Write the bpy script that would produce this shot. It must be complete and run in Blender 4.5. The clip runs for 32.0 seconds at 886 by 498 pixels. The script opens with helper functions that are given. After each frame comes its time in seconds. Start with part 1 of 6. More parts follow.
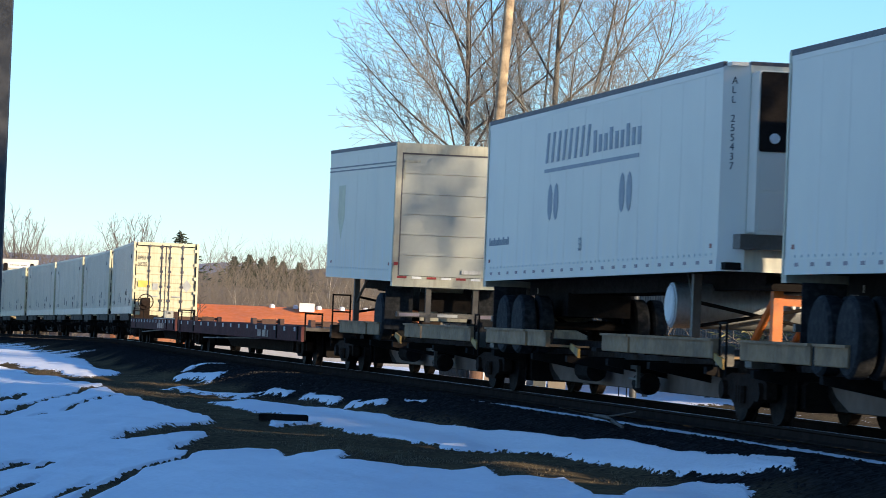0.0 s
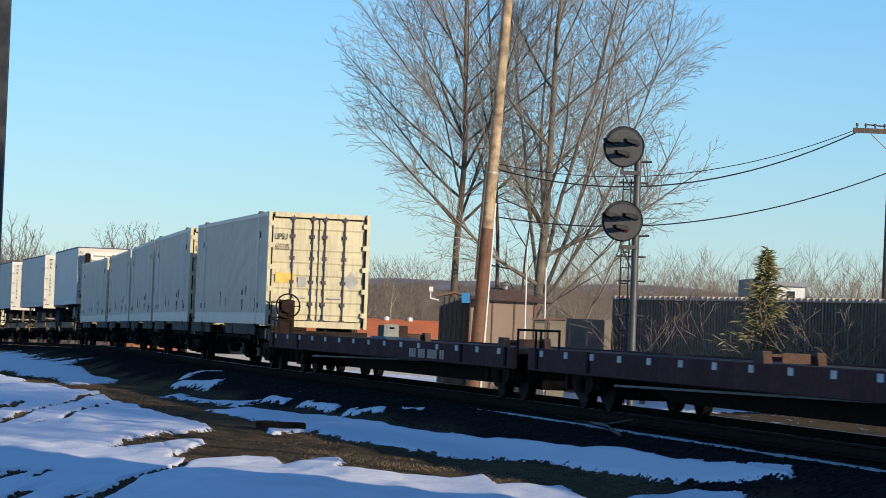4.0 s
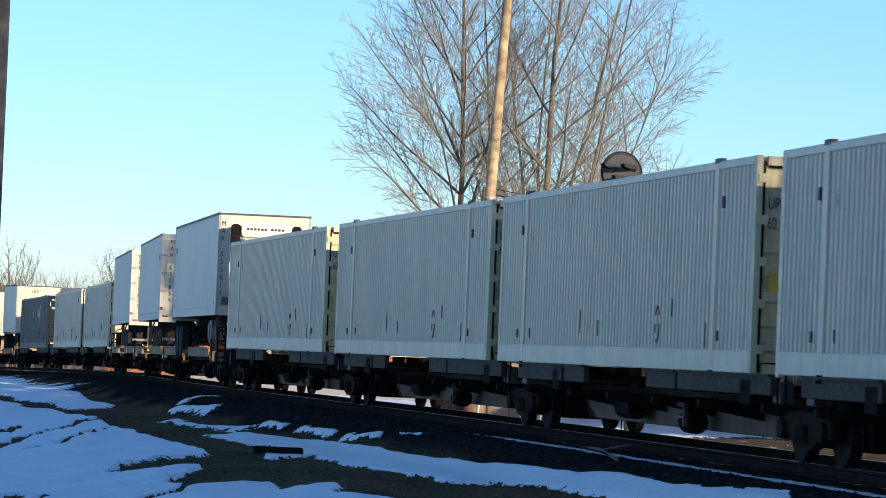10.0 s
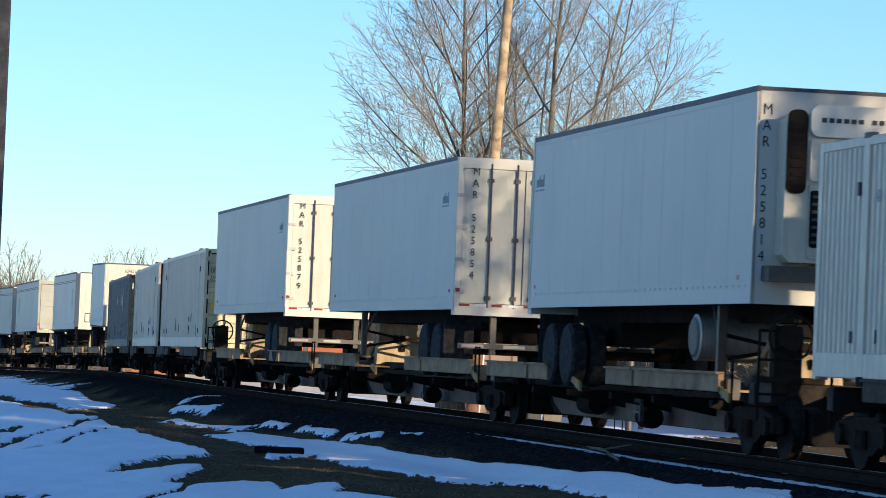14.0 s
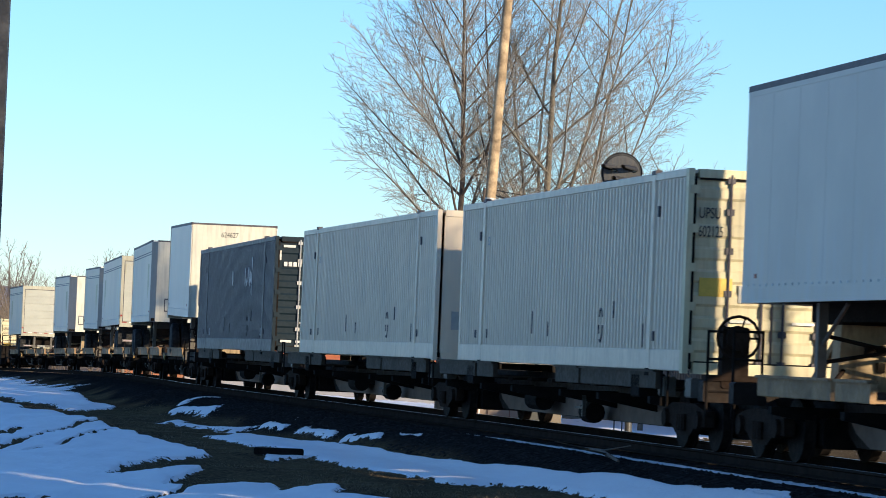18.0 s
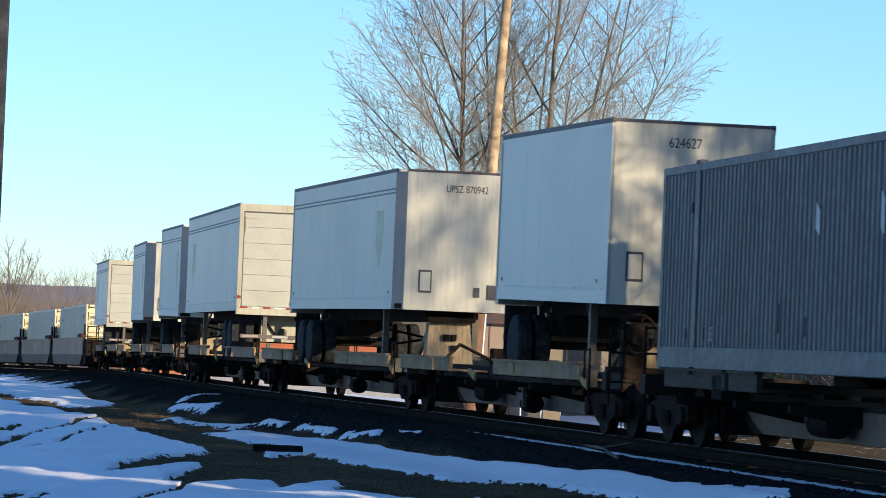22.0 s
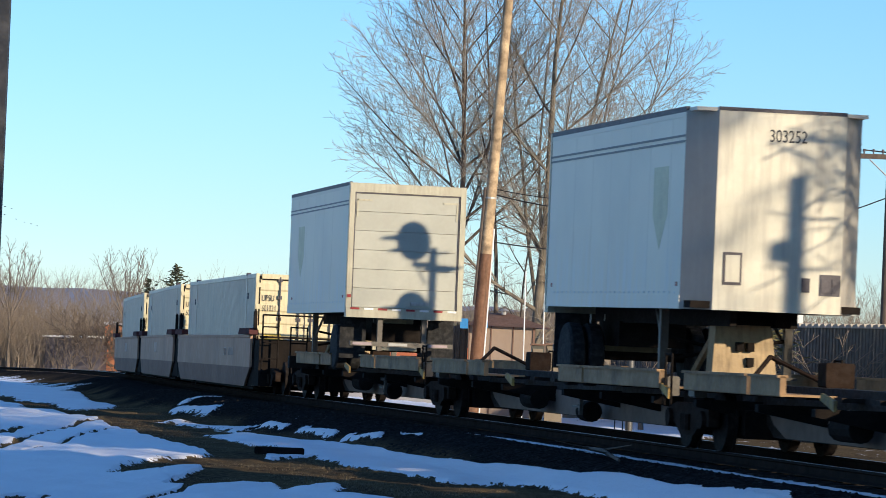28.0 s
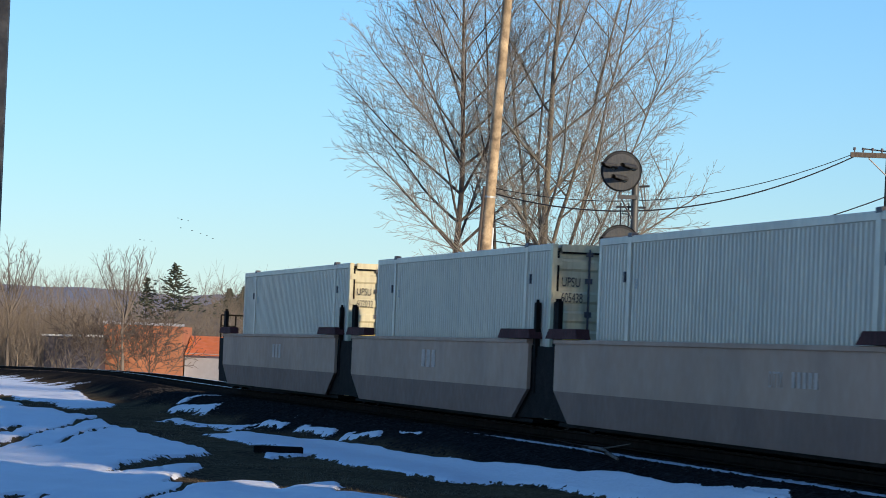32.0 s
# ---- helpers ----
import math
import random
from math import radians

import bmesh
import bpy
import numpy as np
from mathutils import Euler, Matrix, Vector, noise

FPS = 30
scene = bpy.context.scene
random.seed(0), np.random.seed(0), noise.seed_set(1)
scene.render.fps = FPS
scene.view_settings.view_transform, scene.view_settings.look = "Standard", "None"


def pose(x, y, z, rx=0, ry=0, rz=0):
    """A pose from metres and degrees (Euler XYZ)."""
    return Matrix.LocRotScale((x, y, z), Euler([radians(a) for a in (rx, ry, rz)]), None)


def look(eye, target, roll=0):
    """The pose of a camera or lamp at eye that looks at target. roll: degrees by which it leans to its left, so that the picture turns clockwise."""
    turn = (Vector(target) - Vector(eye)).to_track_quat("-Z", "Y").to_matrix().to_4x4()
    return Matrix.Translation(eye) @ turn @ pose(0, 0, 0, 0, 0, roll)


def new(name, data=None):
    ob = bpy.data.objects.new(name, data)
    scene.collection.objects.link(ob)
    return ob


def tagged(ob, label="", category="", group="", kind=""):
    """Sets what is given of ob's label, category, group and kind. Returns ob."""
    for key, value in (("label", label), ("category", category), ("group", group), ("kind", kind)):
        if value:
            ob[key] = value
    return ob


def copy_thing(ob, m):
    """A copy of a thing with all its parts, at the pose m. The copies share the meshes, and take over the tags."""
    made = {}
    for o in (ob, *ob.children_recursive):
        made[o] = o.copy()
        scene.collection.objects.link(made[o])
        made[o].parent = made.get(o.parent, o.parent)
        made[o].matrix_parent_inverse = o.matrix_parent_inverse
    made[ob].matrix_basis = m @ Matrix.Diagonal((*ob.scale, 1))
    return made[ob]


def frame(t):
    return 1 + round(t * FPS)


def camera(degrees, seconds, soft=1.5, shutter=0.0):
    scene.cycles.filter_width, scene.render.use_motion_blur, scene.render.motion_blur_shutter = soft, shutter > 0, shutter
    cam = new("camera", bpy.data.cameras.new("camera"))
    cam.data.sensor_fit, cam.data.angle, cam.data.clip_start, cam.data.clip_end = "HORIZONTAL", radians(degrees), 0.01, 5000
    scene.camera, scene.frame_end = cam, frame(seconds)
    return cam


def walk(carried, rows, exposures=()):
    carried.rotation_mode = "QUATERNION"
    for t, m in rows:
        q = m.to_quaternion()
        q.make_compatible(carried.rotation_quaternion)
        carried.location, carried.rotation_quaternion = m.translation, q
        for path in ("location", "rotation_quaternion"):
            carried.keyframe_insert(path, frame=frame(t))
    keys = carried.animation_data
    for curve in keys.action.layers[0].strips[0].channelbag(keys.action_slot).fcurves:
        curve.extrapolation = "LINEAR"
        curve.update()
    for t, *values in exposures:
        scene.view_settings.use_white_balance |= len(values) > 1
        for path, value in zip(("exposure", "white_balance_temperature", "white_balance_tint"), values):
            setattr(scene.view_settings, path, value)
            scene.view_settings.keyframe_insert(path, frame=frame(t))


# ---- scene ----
cam = camera(14.131, 32.0, soft=0.6, shutter=0.2)
EYE = (0.0, 0.0, 1.24)


def aim(yaw, tilt):
    """Camera pose from its small pan and tilt, in degrees."""
    a, b = radians(-yaw), radians(1.635 + tilt)
    return look(EYE, (math.sin(a) * math.cos(b), math.cos(a) * math.cos(b), 1.24 + math.sin(b)), 2.322)


# hand-held wobble: seconds, pan, tilt in thousandths of a degree
WOBBLE = """0 64 -524;0.5 54 -526;1 74 -516;1.5 59 -527;2 52 -535;2.5 36 -535;3 33 -527;3.5 39 -519;4 30 -400;4.5 20 -230;5 8 -60;
5.5 2 2;6 0 0;6.5 8 19;7 24 18;7.5 28 25;8 18 15;8.5 -2 0;9 -15 -10;9.5 12 18;10 4 3;10.5 0 -24;11 7 -9;11.5 45 31;12 -3 -11;
12.5 18 0;13 12 0;13.5 12 3;14 19 1;14.5 18 3;15 26 17;15.5 27 18;17.5 9 0;18 12 20;18.5 26 4;19 6 1;19.5 24 1;20 53 31;
20.5 8 -23;21 49 -9;21.5 11 -25;22 -2 -27;22.5 -18 -28;23 9 -8;23.5 27 1;24 36 2;24.5 26 -1;25 8 -13;25.5 26 -3;26 46 27;
26.5 39 15;28.5 19 2;29 18 -7;29.5 17 0;30 4 -9;30.5 9 0;31 1 -11;31.5 2 -11;32 5 -9"""
ROWS = [tuple(float(v) for v in r.split()) for r in WOBBLE.replace("\n", "").split(";")]
walk(cam, [(t, aim(a / 1000, b / 1000)) for t, a, b in ROWS], exposures=[(0, 0.62, 5800, 10), (2, 0.42, 5600, 10), (3.5, 0.12, 5600, 10), (6, 0.22, 5600, 10), (7, 0.42, 5700, 10), (9, 0.55, 5900, 10), (26, 0.55, 5900, 10), (29, 0.32, 5700, 10), (32, 0.25, 5700, 10)])

# ---- sky and sun: low winter sun behind and to the right of the camera ----
SUN_AZ, SUN_EL = 45.0, 13.6
to_sun = Vector((math.sin(radians(SUN_AZ)) * math.cos(radians(SUN_EL)), -math.cos(radians(SUN_AZ)) * math.cos(radians(SUN_EL)), math.sin(radians(SUN_EL))))
world = bpy.data.worlds.new("sky")
scene.world = world
world.use_nodes = True
wn = world.node_tree
sky = wn.nodes.new("ShaderNodeTexSky")
sky.sky_type, sky.sun_disc = "NISHITA", False
sky.sun_elevation, sky.sun_rotation = radians(SUN_EL), radians(180 - SUN_AZ)
sky.altitude, sky.air_density, sky.dust_density, sky.ozone_density = 200, 1.0, 0.0, 5.0
wn.links.new(sky.outputs[0], wn.nodes["Background"].inputs[0])
wn.nodes["Background"].inputs[1].default_value = 0.13
sun = new("sun", bpy.data.lights.new("sun", "SUN"))
sun.data.energy, sun.data.angle, sun.data.color = 5.0, radians(0.9), (1.0, 0.79, 0.51)
sun.matrix_world = look(to_sun * 60, (0, 0, 0))


# ---- materials ----
def mat(name, col, rough=0.6, metal=0.0, var=0.18, scale=2.0, dirt=None, dirt_amount=0.4, streak=False, bump=0.15, bscale=30.0, hue=0.0, spec=0.5, rvar=0.12):
    """Painted, earthy or wooden surface: base colour varied at two scales, dirt patches or run-down streaks, fine relief."""
    m = bpy.data.materials.new(name)
    m.use_nodes = True
    nt = m.node_tree
    N, L = nt.nodes, nt.links
    bsdf = N["Principled BSDF"]
    bsdf.inputs["Roughness"].default_value, bsdf.inputs["Metallic"].default_value = rough, metal
    bsdf.inputs["Specular IOR Level"].default_value = spec
    tc, info, add = N.new("ShaderNodeTexCoord"), N.new("ShaderNodeObjectInfo"), N.new("ShaderNodeVectorMath")
    add.operation = "MULTIPLY_ADD"
    comb = N.new("ShaderNodeCombineXYZ")
    for i in range(3):
        L.new(info.outputs["Random"], comb.inputs[i])
    L.new(comb.outputs[0], add.inputs[0])
    add.inputs[1].default_value = (37, 53, 11)
    L.new(tc.outputs["Object"], add.inputs[2])

    def tex(sc, detail, stretch=None):
        n = N.new("ShaderNodeTexNoise")
        n.inputs["Scale"].default_value, n.inputs["Detail"].default_value = sc, detail
        if stretch:
            mp = N.new("ShaderNodeMapping")
            mp.inputs["Scale"].default_value = stretch
            L.new(add.outputs[0], mp.inputs["Vector"])
            L.new(mp.outputs[0], n.inputs["Vector"])
        else:
            L.new(add.outputs[0], n.inputs["Vector"])
        return n.outputs["Fac"]

    def span(src, lo, hi, a=0.3, b=0.7):
        r = N.new("ShaderNodeMapRange")
        r.inputs["From Min"].default_value, r.inputs["From Max"].default_value = a, b
        r.inputs["To Min"].default_value, r.inputs["To Max"].default_value = lo, hi
        L.new(src, r.inputs["Value"])
        return r.outputs[0]

    def mix(fac, c1, c2, kind="MIX"):
        x = N.new("ShaderNodeMix")
        x.data_type, x.blend_type = "RGBA", kind
        for sock, v in ((x.inputs["Factor"], fac), (x.inputs["A"], c1), (x.inputs["B"], c2)):
            if isinstance(v, (int, float)):
                sock.default_value = v
            elif isinstance(v, tuple):
                sock.default_value = (*v, 1)
            else:
                L.new(v, sock)
        return x.outputs["Result"]

    big, fine = tex(scale, 4), tex(scale * 9, 3)
    dark = tuple(c * (1 - var) for c in col)
    lite = tuple(min(1, c * (1 + var)) for c in col)
    c = mix(span(big, 0, 1), dark, lite)
    c = mix(span(fine, 0, var * 1.2), c, tuple(x * 0.6 for x in col))
    if hue:
        hs = N.new("ShaderNodeHueSaturation")
        hs.inputs["Hue"].default_value = 0.5
        L.new(span(info.outputs["Random"], 1 - hue, 1 + hue, 0, 1), hs.inputs["Value"])
        L.new(c, hs.inputs["Color"])
        c = hs.outputs["Color"]
    if dirt:
        d = tex(scale * 1.7, 6, (5, 5, 0.5) if streak else None)
        c = mix(span(d, 0, dirt_amount, 0.45, 0.75), c, dirt)
    L.new(c, bsdf.inputs["Base Color"])
    L.new(span(fine, max(0.05, rough - rvar), min(1, rough + rvar)), bsdf.inputs["Roughness"])
    if bump:
        bp = N.new("ShaderNodeBump")
        bp.inputs["Strength"].default_value, bp.inputs["Distance"].default_value = bump, 0.02
        L.new(tex(bscale, 4), bp.inputs["Height"])
        L.new(bp.outputs[0], bsdf.inputs["Normal"])
    return m




def low_streaks(m, low, high, col, amount):
    """Pale run-down scrape marks between two heights of a panel."""
    nt = m.node_tree
    N, L = nt.nodes, nt.links
    bsdf = N["Principled BSDF"]
    old = bsdf.inputs["Base Color"].links[0].from_socket
    tc, sep, mp, noise = N.new("ShaderNodeTexCoord"), N.new("ShaderNodeSeparateXYZ"), N.new("ShaderNodeMapping"), N.new("ShaderNodeTexNoise")
    L.new(tc.outputs["Object"], sep.inputs[0])
    L.new(tc.outputs["Object"], mp.inputs["Vector"])
    mp.inputs["Scale"].default_value = (1, 3.2, 0.35)
    L.new(mp.outputs[0], noise.inputs["Vector"])
    noise.inputs["Scale"].default_value, noise.inputs["Detail"].default_value = 1.6, 5
    band, speck, mul, mix = N.new("ShaderNodeMapRange"), N.new("ShaderNodeMapRange"), N.new("ShaderNodeMath"), N.new("ShaderNodeMix")
    for node, src, a, b, c, d in ((band, sep.outputs["Z"], low, high, amount, 0.0), (speck, noise.outputs["Fac"], 0.42, 0.68, 0.0, 1.0)):
        for key, v in (("From Min", a), ("From Max", b), ("To Min", c), ("To Max", d)):
            node.inputs[key].default_value = v
        L.new(src, node.inputs["Value"])
    mul.operation, mix.data_type = "MULTIPLY", "RGBA"
    L.new(band.outputs[0], mul.inputs[0])
    L.new(speck.outputs[0], mul.inputs[1])
    L.new(mul.outputs[0], mix.inputs["Factor"])
    L.new(old, mix.inputs["A"])
    mix.inputs["B"].default_value = (*col, 1)
    L.new(mix.outputs["Result"], bsdf.inputs["Base Color"])


GRIME = (0.16, 0.13, 0.10)
M_BOX = mat("container_paint", (0.72, 0.595, 0.44), 0.45, 0, 0.06, 0.6, (0.42, 0.38, 0.32), 0.35, True, 0.05, hue=0.05)
M_BOXEND = mat("container_door_paint", (0.64, 0.56, 0.35), 0.5, 0, 0.10, 1.5, (0.38, 0.3, 0.19), 0.6, True, 0.08)
M_RAILBAND = mat("container_rail_paint", (0.73, 0.605, 0.455), 0.45, 0, 0.06, 1.0, GRIME, 0.25, True, 0.05)
M_SLATE = mat("slate_paint", (0.15, 0.145, 0.14), 0.55, 0, 0.12, 0.8, (0.2, 0.19, 0.17), 0.15, True, 0.05, spec=0.3)
M_NAVY = mat("navy_paint", (0.007, 0.017, 0.026), 0.6, 0, 0.12, 1.5, (0.014, 0.022, 0.024), 0.2, True, 0.06, spec=0.2)
M_ALU = mat("trailer_panel", (0.79, 0.71, 0.56), 0.5, 0.0, 0.025, 0.25, (0.45, 0.43, 0.39), 0.25, False, 0, hue=0.06, spec=0.35, rvar=0.02)
M_WHITE = mat("white_trailer_panel", (0.8, 0.73, 0.6), 0.48, 0, 0.025, 0.25, (0.5, 0.48, 0.45), 0.25, False, 0, hue=0.04, spec=0.35, rvar=0.02)
M_GREYWHITE = mat("greyed_white_panel", (0.66, 0.6, 0.5), 0.5, 0, 0.03, 0.25, (0.37, 0.35, 0.32), 0.3, False, 0, hue=0.06, spec=0.35, rvar=0.02)
low_streaks(M_GREYWHITE, 0.5, 1.4, (0.6, 0.59, 0.56), 0.5)
low_streaks(M_ALU, 0.5, 1.25, (0.74, 0.73, 0.7), 0.55)
low_streaks(M_WHITE, 0.4, 1.0, (0.72, 0.71, 0.68), 0.4)
M_NOSE = mat("trailer_nose_panel", (0.62, 0.58, 0.46), 0.5, 0, 0.10, 1.2, (0.33, 0.29, 0.24), 0.5, True, 0.06)
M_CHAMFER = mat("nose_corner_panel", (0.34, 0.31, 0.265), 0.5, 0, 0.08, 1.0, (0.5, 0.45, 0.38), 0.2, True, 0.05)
M_DOOR = mat("rollup_door_paint", (0.38, 0.375, 0.31), 0.5, 0, 0.10, 1.2, (0.36, 0.32, 0.27), 0.2, True, 0.06)
M_TRIM = mat("dark_roof_trim", (0.07, 0.06, 0.07), 0.6, 0, 0.25, 4.0, None)
M_STEEL = mat("bare_galvanised_steel", (0.45, 0.44, 0.42), 0.45, 0.5, 0.15, 3.0, GRIME, 0.4, True)
M_BLACK = mat("black_underframe", (0.017, 0.014, 0.0125), 0.85, 0, 0.4, 3.0, (0.026, 0.02, 0.016), 0.5, spec=0.04)
M_SPINE = mat("spine_car_paint", (0.028, 0.019, 0.014), 0.75, 0, 0.3, 1.5, (0.02, 0.017, 0.015), 0.7, spec=0.15)
M_PAN = mat("faded_wheel_pan_paint", (0.36, 0.225, 0.115), 0.7, 0, 0.25, 1.2, (0.1, 0.07, 0.045), 0.75, False, 0.2, spec=0.2)
M_YELLOW = mat("yellow_paint", (0.42, 0.25, 0.05), 0.7, 0, 0.3, 3.0, (0.08, 0.06, 0.04), 0.8)
M_HITCHTAN = mat("tan_hitch_paint", (0.42, 0.31, 0.18), 0.7, 0, 0.2, 2.0, (0.12, 0.085, 0.055), 0.6, True, spec=0.2)
M_ORANGE = mat("orange_paint", (0.75, 0.20, 0.03), 0.55, 0, 0.15, 3.0, GRIME, 0.4)
M_WELL = mat("well_car_paint", (0.54, 0.33, 0.215), 0.7, 0, 0.08, 0.4, (0.36, 0.23, 0.16), 0.5, False, 0.05, spec=0.2)
M_WELLLOW = mat("well_car_grime", (0.3, 0.18, 0.125), 0.8, 0, 0.12, 0.5, (0.2, 0.13, 0.1), 0.5, False, 0.05, spec=0.15)
M_PANDARK = mat("grimy_tan_pan_paint", (0.065, 0.047, 0.031), 0.75, 0, 0.25, 1.5, (0.05, 0.04, 0.03), 0.6, True, spec=0.2)
M_SILL = mat("dusty_tan_sill_paint", (0.24, 0.175, 0.135), 0.8, 0, 0.2, 0.6, (0.13, 0.095, 0.075), 0.5, False, spec=0.15)
M_FLAT = mat("flatcar_oxide_paint", (0.1, 0.038, 0.036), 0.8, 0, 0.25, 1.2, (0.05, 0.035, 0.03), 0.7, True, spec=0.05)
M_DECK = mat("worn_deck_wood", (0.07, 0.058, 0.05), 0.9, 0, 0.3, 2.0, (0.2, 0.18, 0.16), 0.4, spec=0.15)
M_WHEEL = mat("worn_wheel_steel", (0.018, 0.015, 0.014), 0.75, 0.0, 0.3, 6.0, (0.06, 0.045, 0.035), 0.5, spec=0.05)
M_RUBBER = mat("tyre_rubber", (0.02, 0.02, 0.021), 0.85, 0, 0.3, 6.0, (0.09, 0.085, 0.08), 0.4, spec=0.15)
M_RIM = mat("wheel_rim_paint", (0.05, 0.05, 0.05), 0.8, 0.0, 0.2, 6.0, (0.1, 0.085, 0.07), 0.5, spec=0.1)
M_LETTER = mat("black_lettering", (0.03, 0.03, 0.035), 0.6, 0, 0.2, 5.0)
M_FADED = mat("faded_grey_lettering", (0.30, 0.32, 0.34), 0.6, 0, 0.15, 5.0)
M_FADEDTAN = mat("faded_tan_lettering", (0.62, 0.45, 0.34), 0.7, 0, 0.2, 5.0)
M_PALE = mat("pale_lettering", (0.62, 0.60, 0.55), 0.6, 0, 0.2, 5.0)
M_GOLD = mat("faded_gold_emblem", (0.58, 0.54, 0.34), 0.5, 0, 0.12, 3.0)
M_RED = mat("red_reflector", (0.26, 0.02, 0.02), 0.35, 0, 0.1, 5.0)
M_PLACARD = mat("yellow_placard", (0.72, 0.48, 0.08), 0.5, 0, 0.15, 5.0)
M_GREYTAG = mat("grey_placard", (0.38, 0.37, 0.34), 0.5, 0, 0.15, 5.0)
M_RUST = mat("rusty_cast_iron", (0.028, 0.018, 0.013), 0.85, 0, 0.3, 6.0, (0.045, 0.035, 0.03), 0.5, spec=0.05)
M_RAIL = mat("rail_steel", (0.035, 0.028, 0.024), 0.8, 0.0, 0.2, 3.0, (0.05, 0.035, 0.028), 0.5, spec=0.0)
M_RAILTOP = mat("polished_rail_top", (0.4, 0.39, 0.38), 0.3, 0.9, 0.1, 3.0)
M_TIE = mat("creosoted_tie", (0.035, 0.03, 0.028), 0.95, 0, 0.3, 4.0, (0.08, 0.07, 0.06), 0.5, spec=0.0)
M_POLE = mat("weathered_pine_pole", (0.46, 0.33, 0.19), 0.8, 0, 0.4, 2.2, (0.11, 0.07, 0.04), 0.9, False, 0.6, 14)
M_BUTT = mat("treated_pole_butt", (0.17, 0.085, 0.045), 0.85, 0, 0.3, 1.6, (0.06, 0.035, 0.022), 0.7, True, 0.5, 16)
M_DARKPOLE = mat("creosoted_pole", (0.10, 0.075, 0.06), 0.85, 0, 0.25, 2.0, (0.2, 0.15, 0.1), 0.4, True, 0.4, 18)
M_BARK = mat("grey_brown_bark", (0.11, 0.082, 0.06), 0.9, 0, 0.3, 2.5, (0.10, 0.075, 0.055), 0.5, True, 0.6, 14)
M_TWIG = mat("grey_brown_twigs", (0.32, 0.28, 0.225), 0.95, 0, 0.25, 1.0, (0.12, 0.1, 0.08), 0.5, bump=0, spec=0.1)
M_PALETRUNK = mat("pale_grey_bark", (0.17, 0.14, 0.1), 0.9, 0, 0.3, 1.6, (0.08, 0.06, 0.045), 0.6, True, 0.6, 14)
M_SHRUB = mat("straw_brown_twigs", (0.21, 0.165, 0.12), 0.9, 0, 0.25, 0.5, (0.2, 0.14, 0.09), 0.4, bump=0)
M_WOODS = mat("far_bare_woods", (0.2, 0.16, 0.12), 0.95, 0, 0.3, 0.2, (0.12, 0.09, 0.07), 0.5, bump=0)
M_NEEDLE = mat("conifer_needles", (0.21, 0.185, 0.07), 0.8, 0, 0.3, 2.0, (0.10, 0.10, 0.045), 0.5, bump=0)
M_FRAME = mat("pale_rear_frame", (0.4, 0.375, 0.28), 0.45, 0.15, 0.12, 2.0, GRIME, 0.35, True)
M_SWING = mat("white_swing_door_paint", (0.58, 0.55, 0.45), 0.45, 0, 0.08, 1.0, (0.4, 0.34, 0.25), 0.35, True, 0.05)
M_GUARD = mat("dirty_guard_steel", (0.11, 0.095, 0.075), 0.6, 0.1, 0.2, 3.0, (0.08, 0.065, 0.05), 0.6)
M_LINE = mat("dull_moulding", (0.2, 0.2, 0.19), 0.6, 0, 0.1, 2.0)
M_HITCH = mat("rusty_hitch_paint", (0.09, 0.042, 0.026), 0.8, 0, 0.25, 3.0, (0.06, 0.04, 0.03), 0.5)
M_CREAM = mat("cream_unit_casing", (0.62, 0.57, 0.44), 0.45, 0, 0.08, 1.5, (0.4, 0.34, 0.25), 0.35, True, 0.05)
M_TAPE = mat("dull_side_tape", (0.33, 0.25, 0.25), 0.6, 0, 0.15, 4.0)
M_GREYBARK = mat("far_grey_bark", (0.19, 0.155, 0.125), 0.95, 0, 0.25, 0.4, (0.12, 0.1, 0.08), 0.5, bump=0, spec=0.1)
M_PINE = mat("dark_pine_needles", (0.055, 0.06, 0.032), 0.8, 0, 0.3, 1.0, bump=0)
M_PALEBARK = mat("pale_birch_bark", (0.5, 0.43, 0.33), 0.85, 0, 0.2, 1.0, bump=0)
M_RISE = mat("dense_far_bare_woods", (0.16, 0.125, 0.09), 1.0, 0, 0.3, 0.12, (0.22, 0.175, 0.125), 0.6, True, bump=0)
M_SIGNAL = mat("signal_black_paint", (0.022, 0.022, 0.024), 0.55, 0, 0.2, 4.0, (0.12, 0.11, 0.1), 0.4)
M_MAST = mat("signal_mast_paint", (0.085, 0.085, 0.085), 0.5, 0.3, 0.2, 3.0, GRIME, 0.4, True)
M_FENCE = mat("corrugated_fence_sheet", (0.062, 0.06, 0.05), 0.6, 0.1, 0.18, 0.6, (0.08, 0.065, 0.05), 0.5, True)
M_FENCECAP = mat("fence_cap", (0.42, 0.36, 0.28), 0.6, 0.1, 0.2, 2.0, GRIME, 0.4)
M_BOARD = mat("weathered_plywood", (0.22, 0.18, 0.13), 0.85, 0, 0.2, 1.0, (0.2, 0.16, 0.12), 0.5, True)
M_SHED = mat("green_grey_shed_sheet", (0.08, 0.08, 0.068), 0.6, 0.1, 0.15, 1.0, (0.06, 0.05, 0.04), 0.4, True)
M_TAN = mat("tan_shed_panel", (0.27, 0.2, 0.145), 0.6, 0, 0.10, 0.8, (0.26, 0.2, 0.14), 0.4, True)
M_BROWNROOF = mat("brown_roof_sheet", (0.16, 0.09, 0.06), 0.7, 0, 0.2, 1.5, (0.08, 0.05, 0.04), 0.4)
M_BLUE = mat("blue_plastic_sheet", (0.04, 0.22, 0.50), 0.5, 0, 0.2, 4.0)
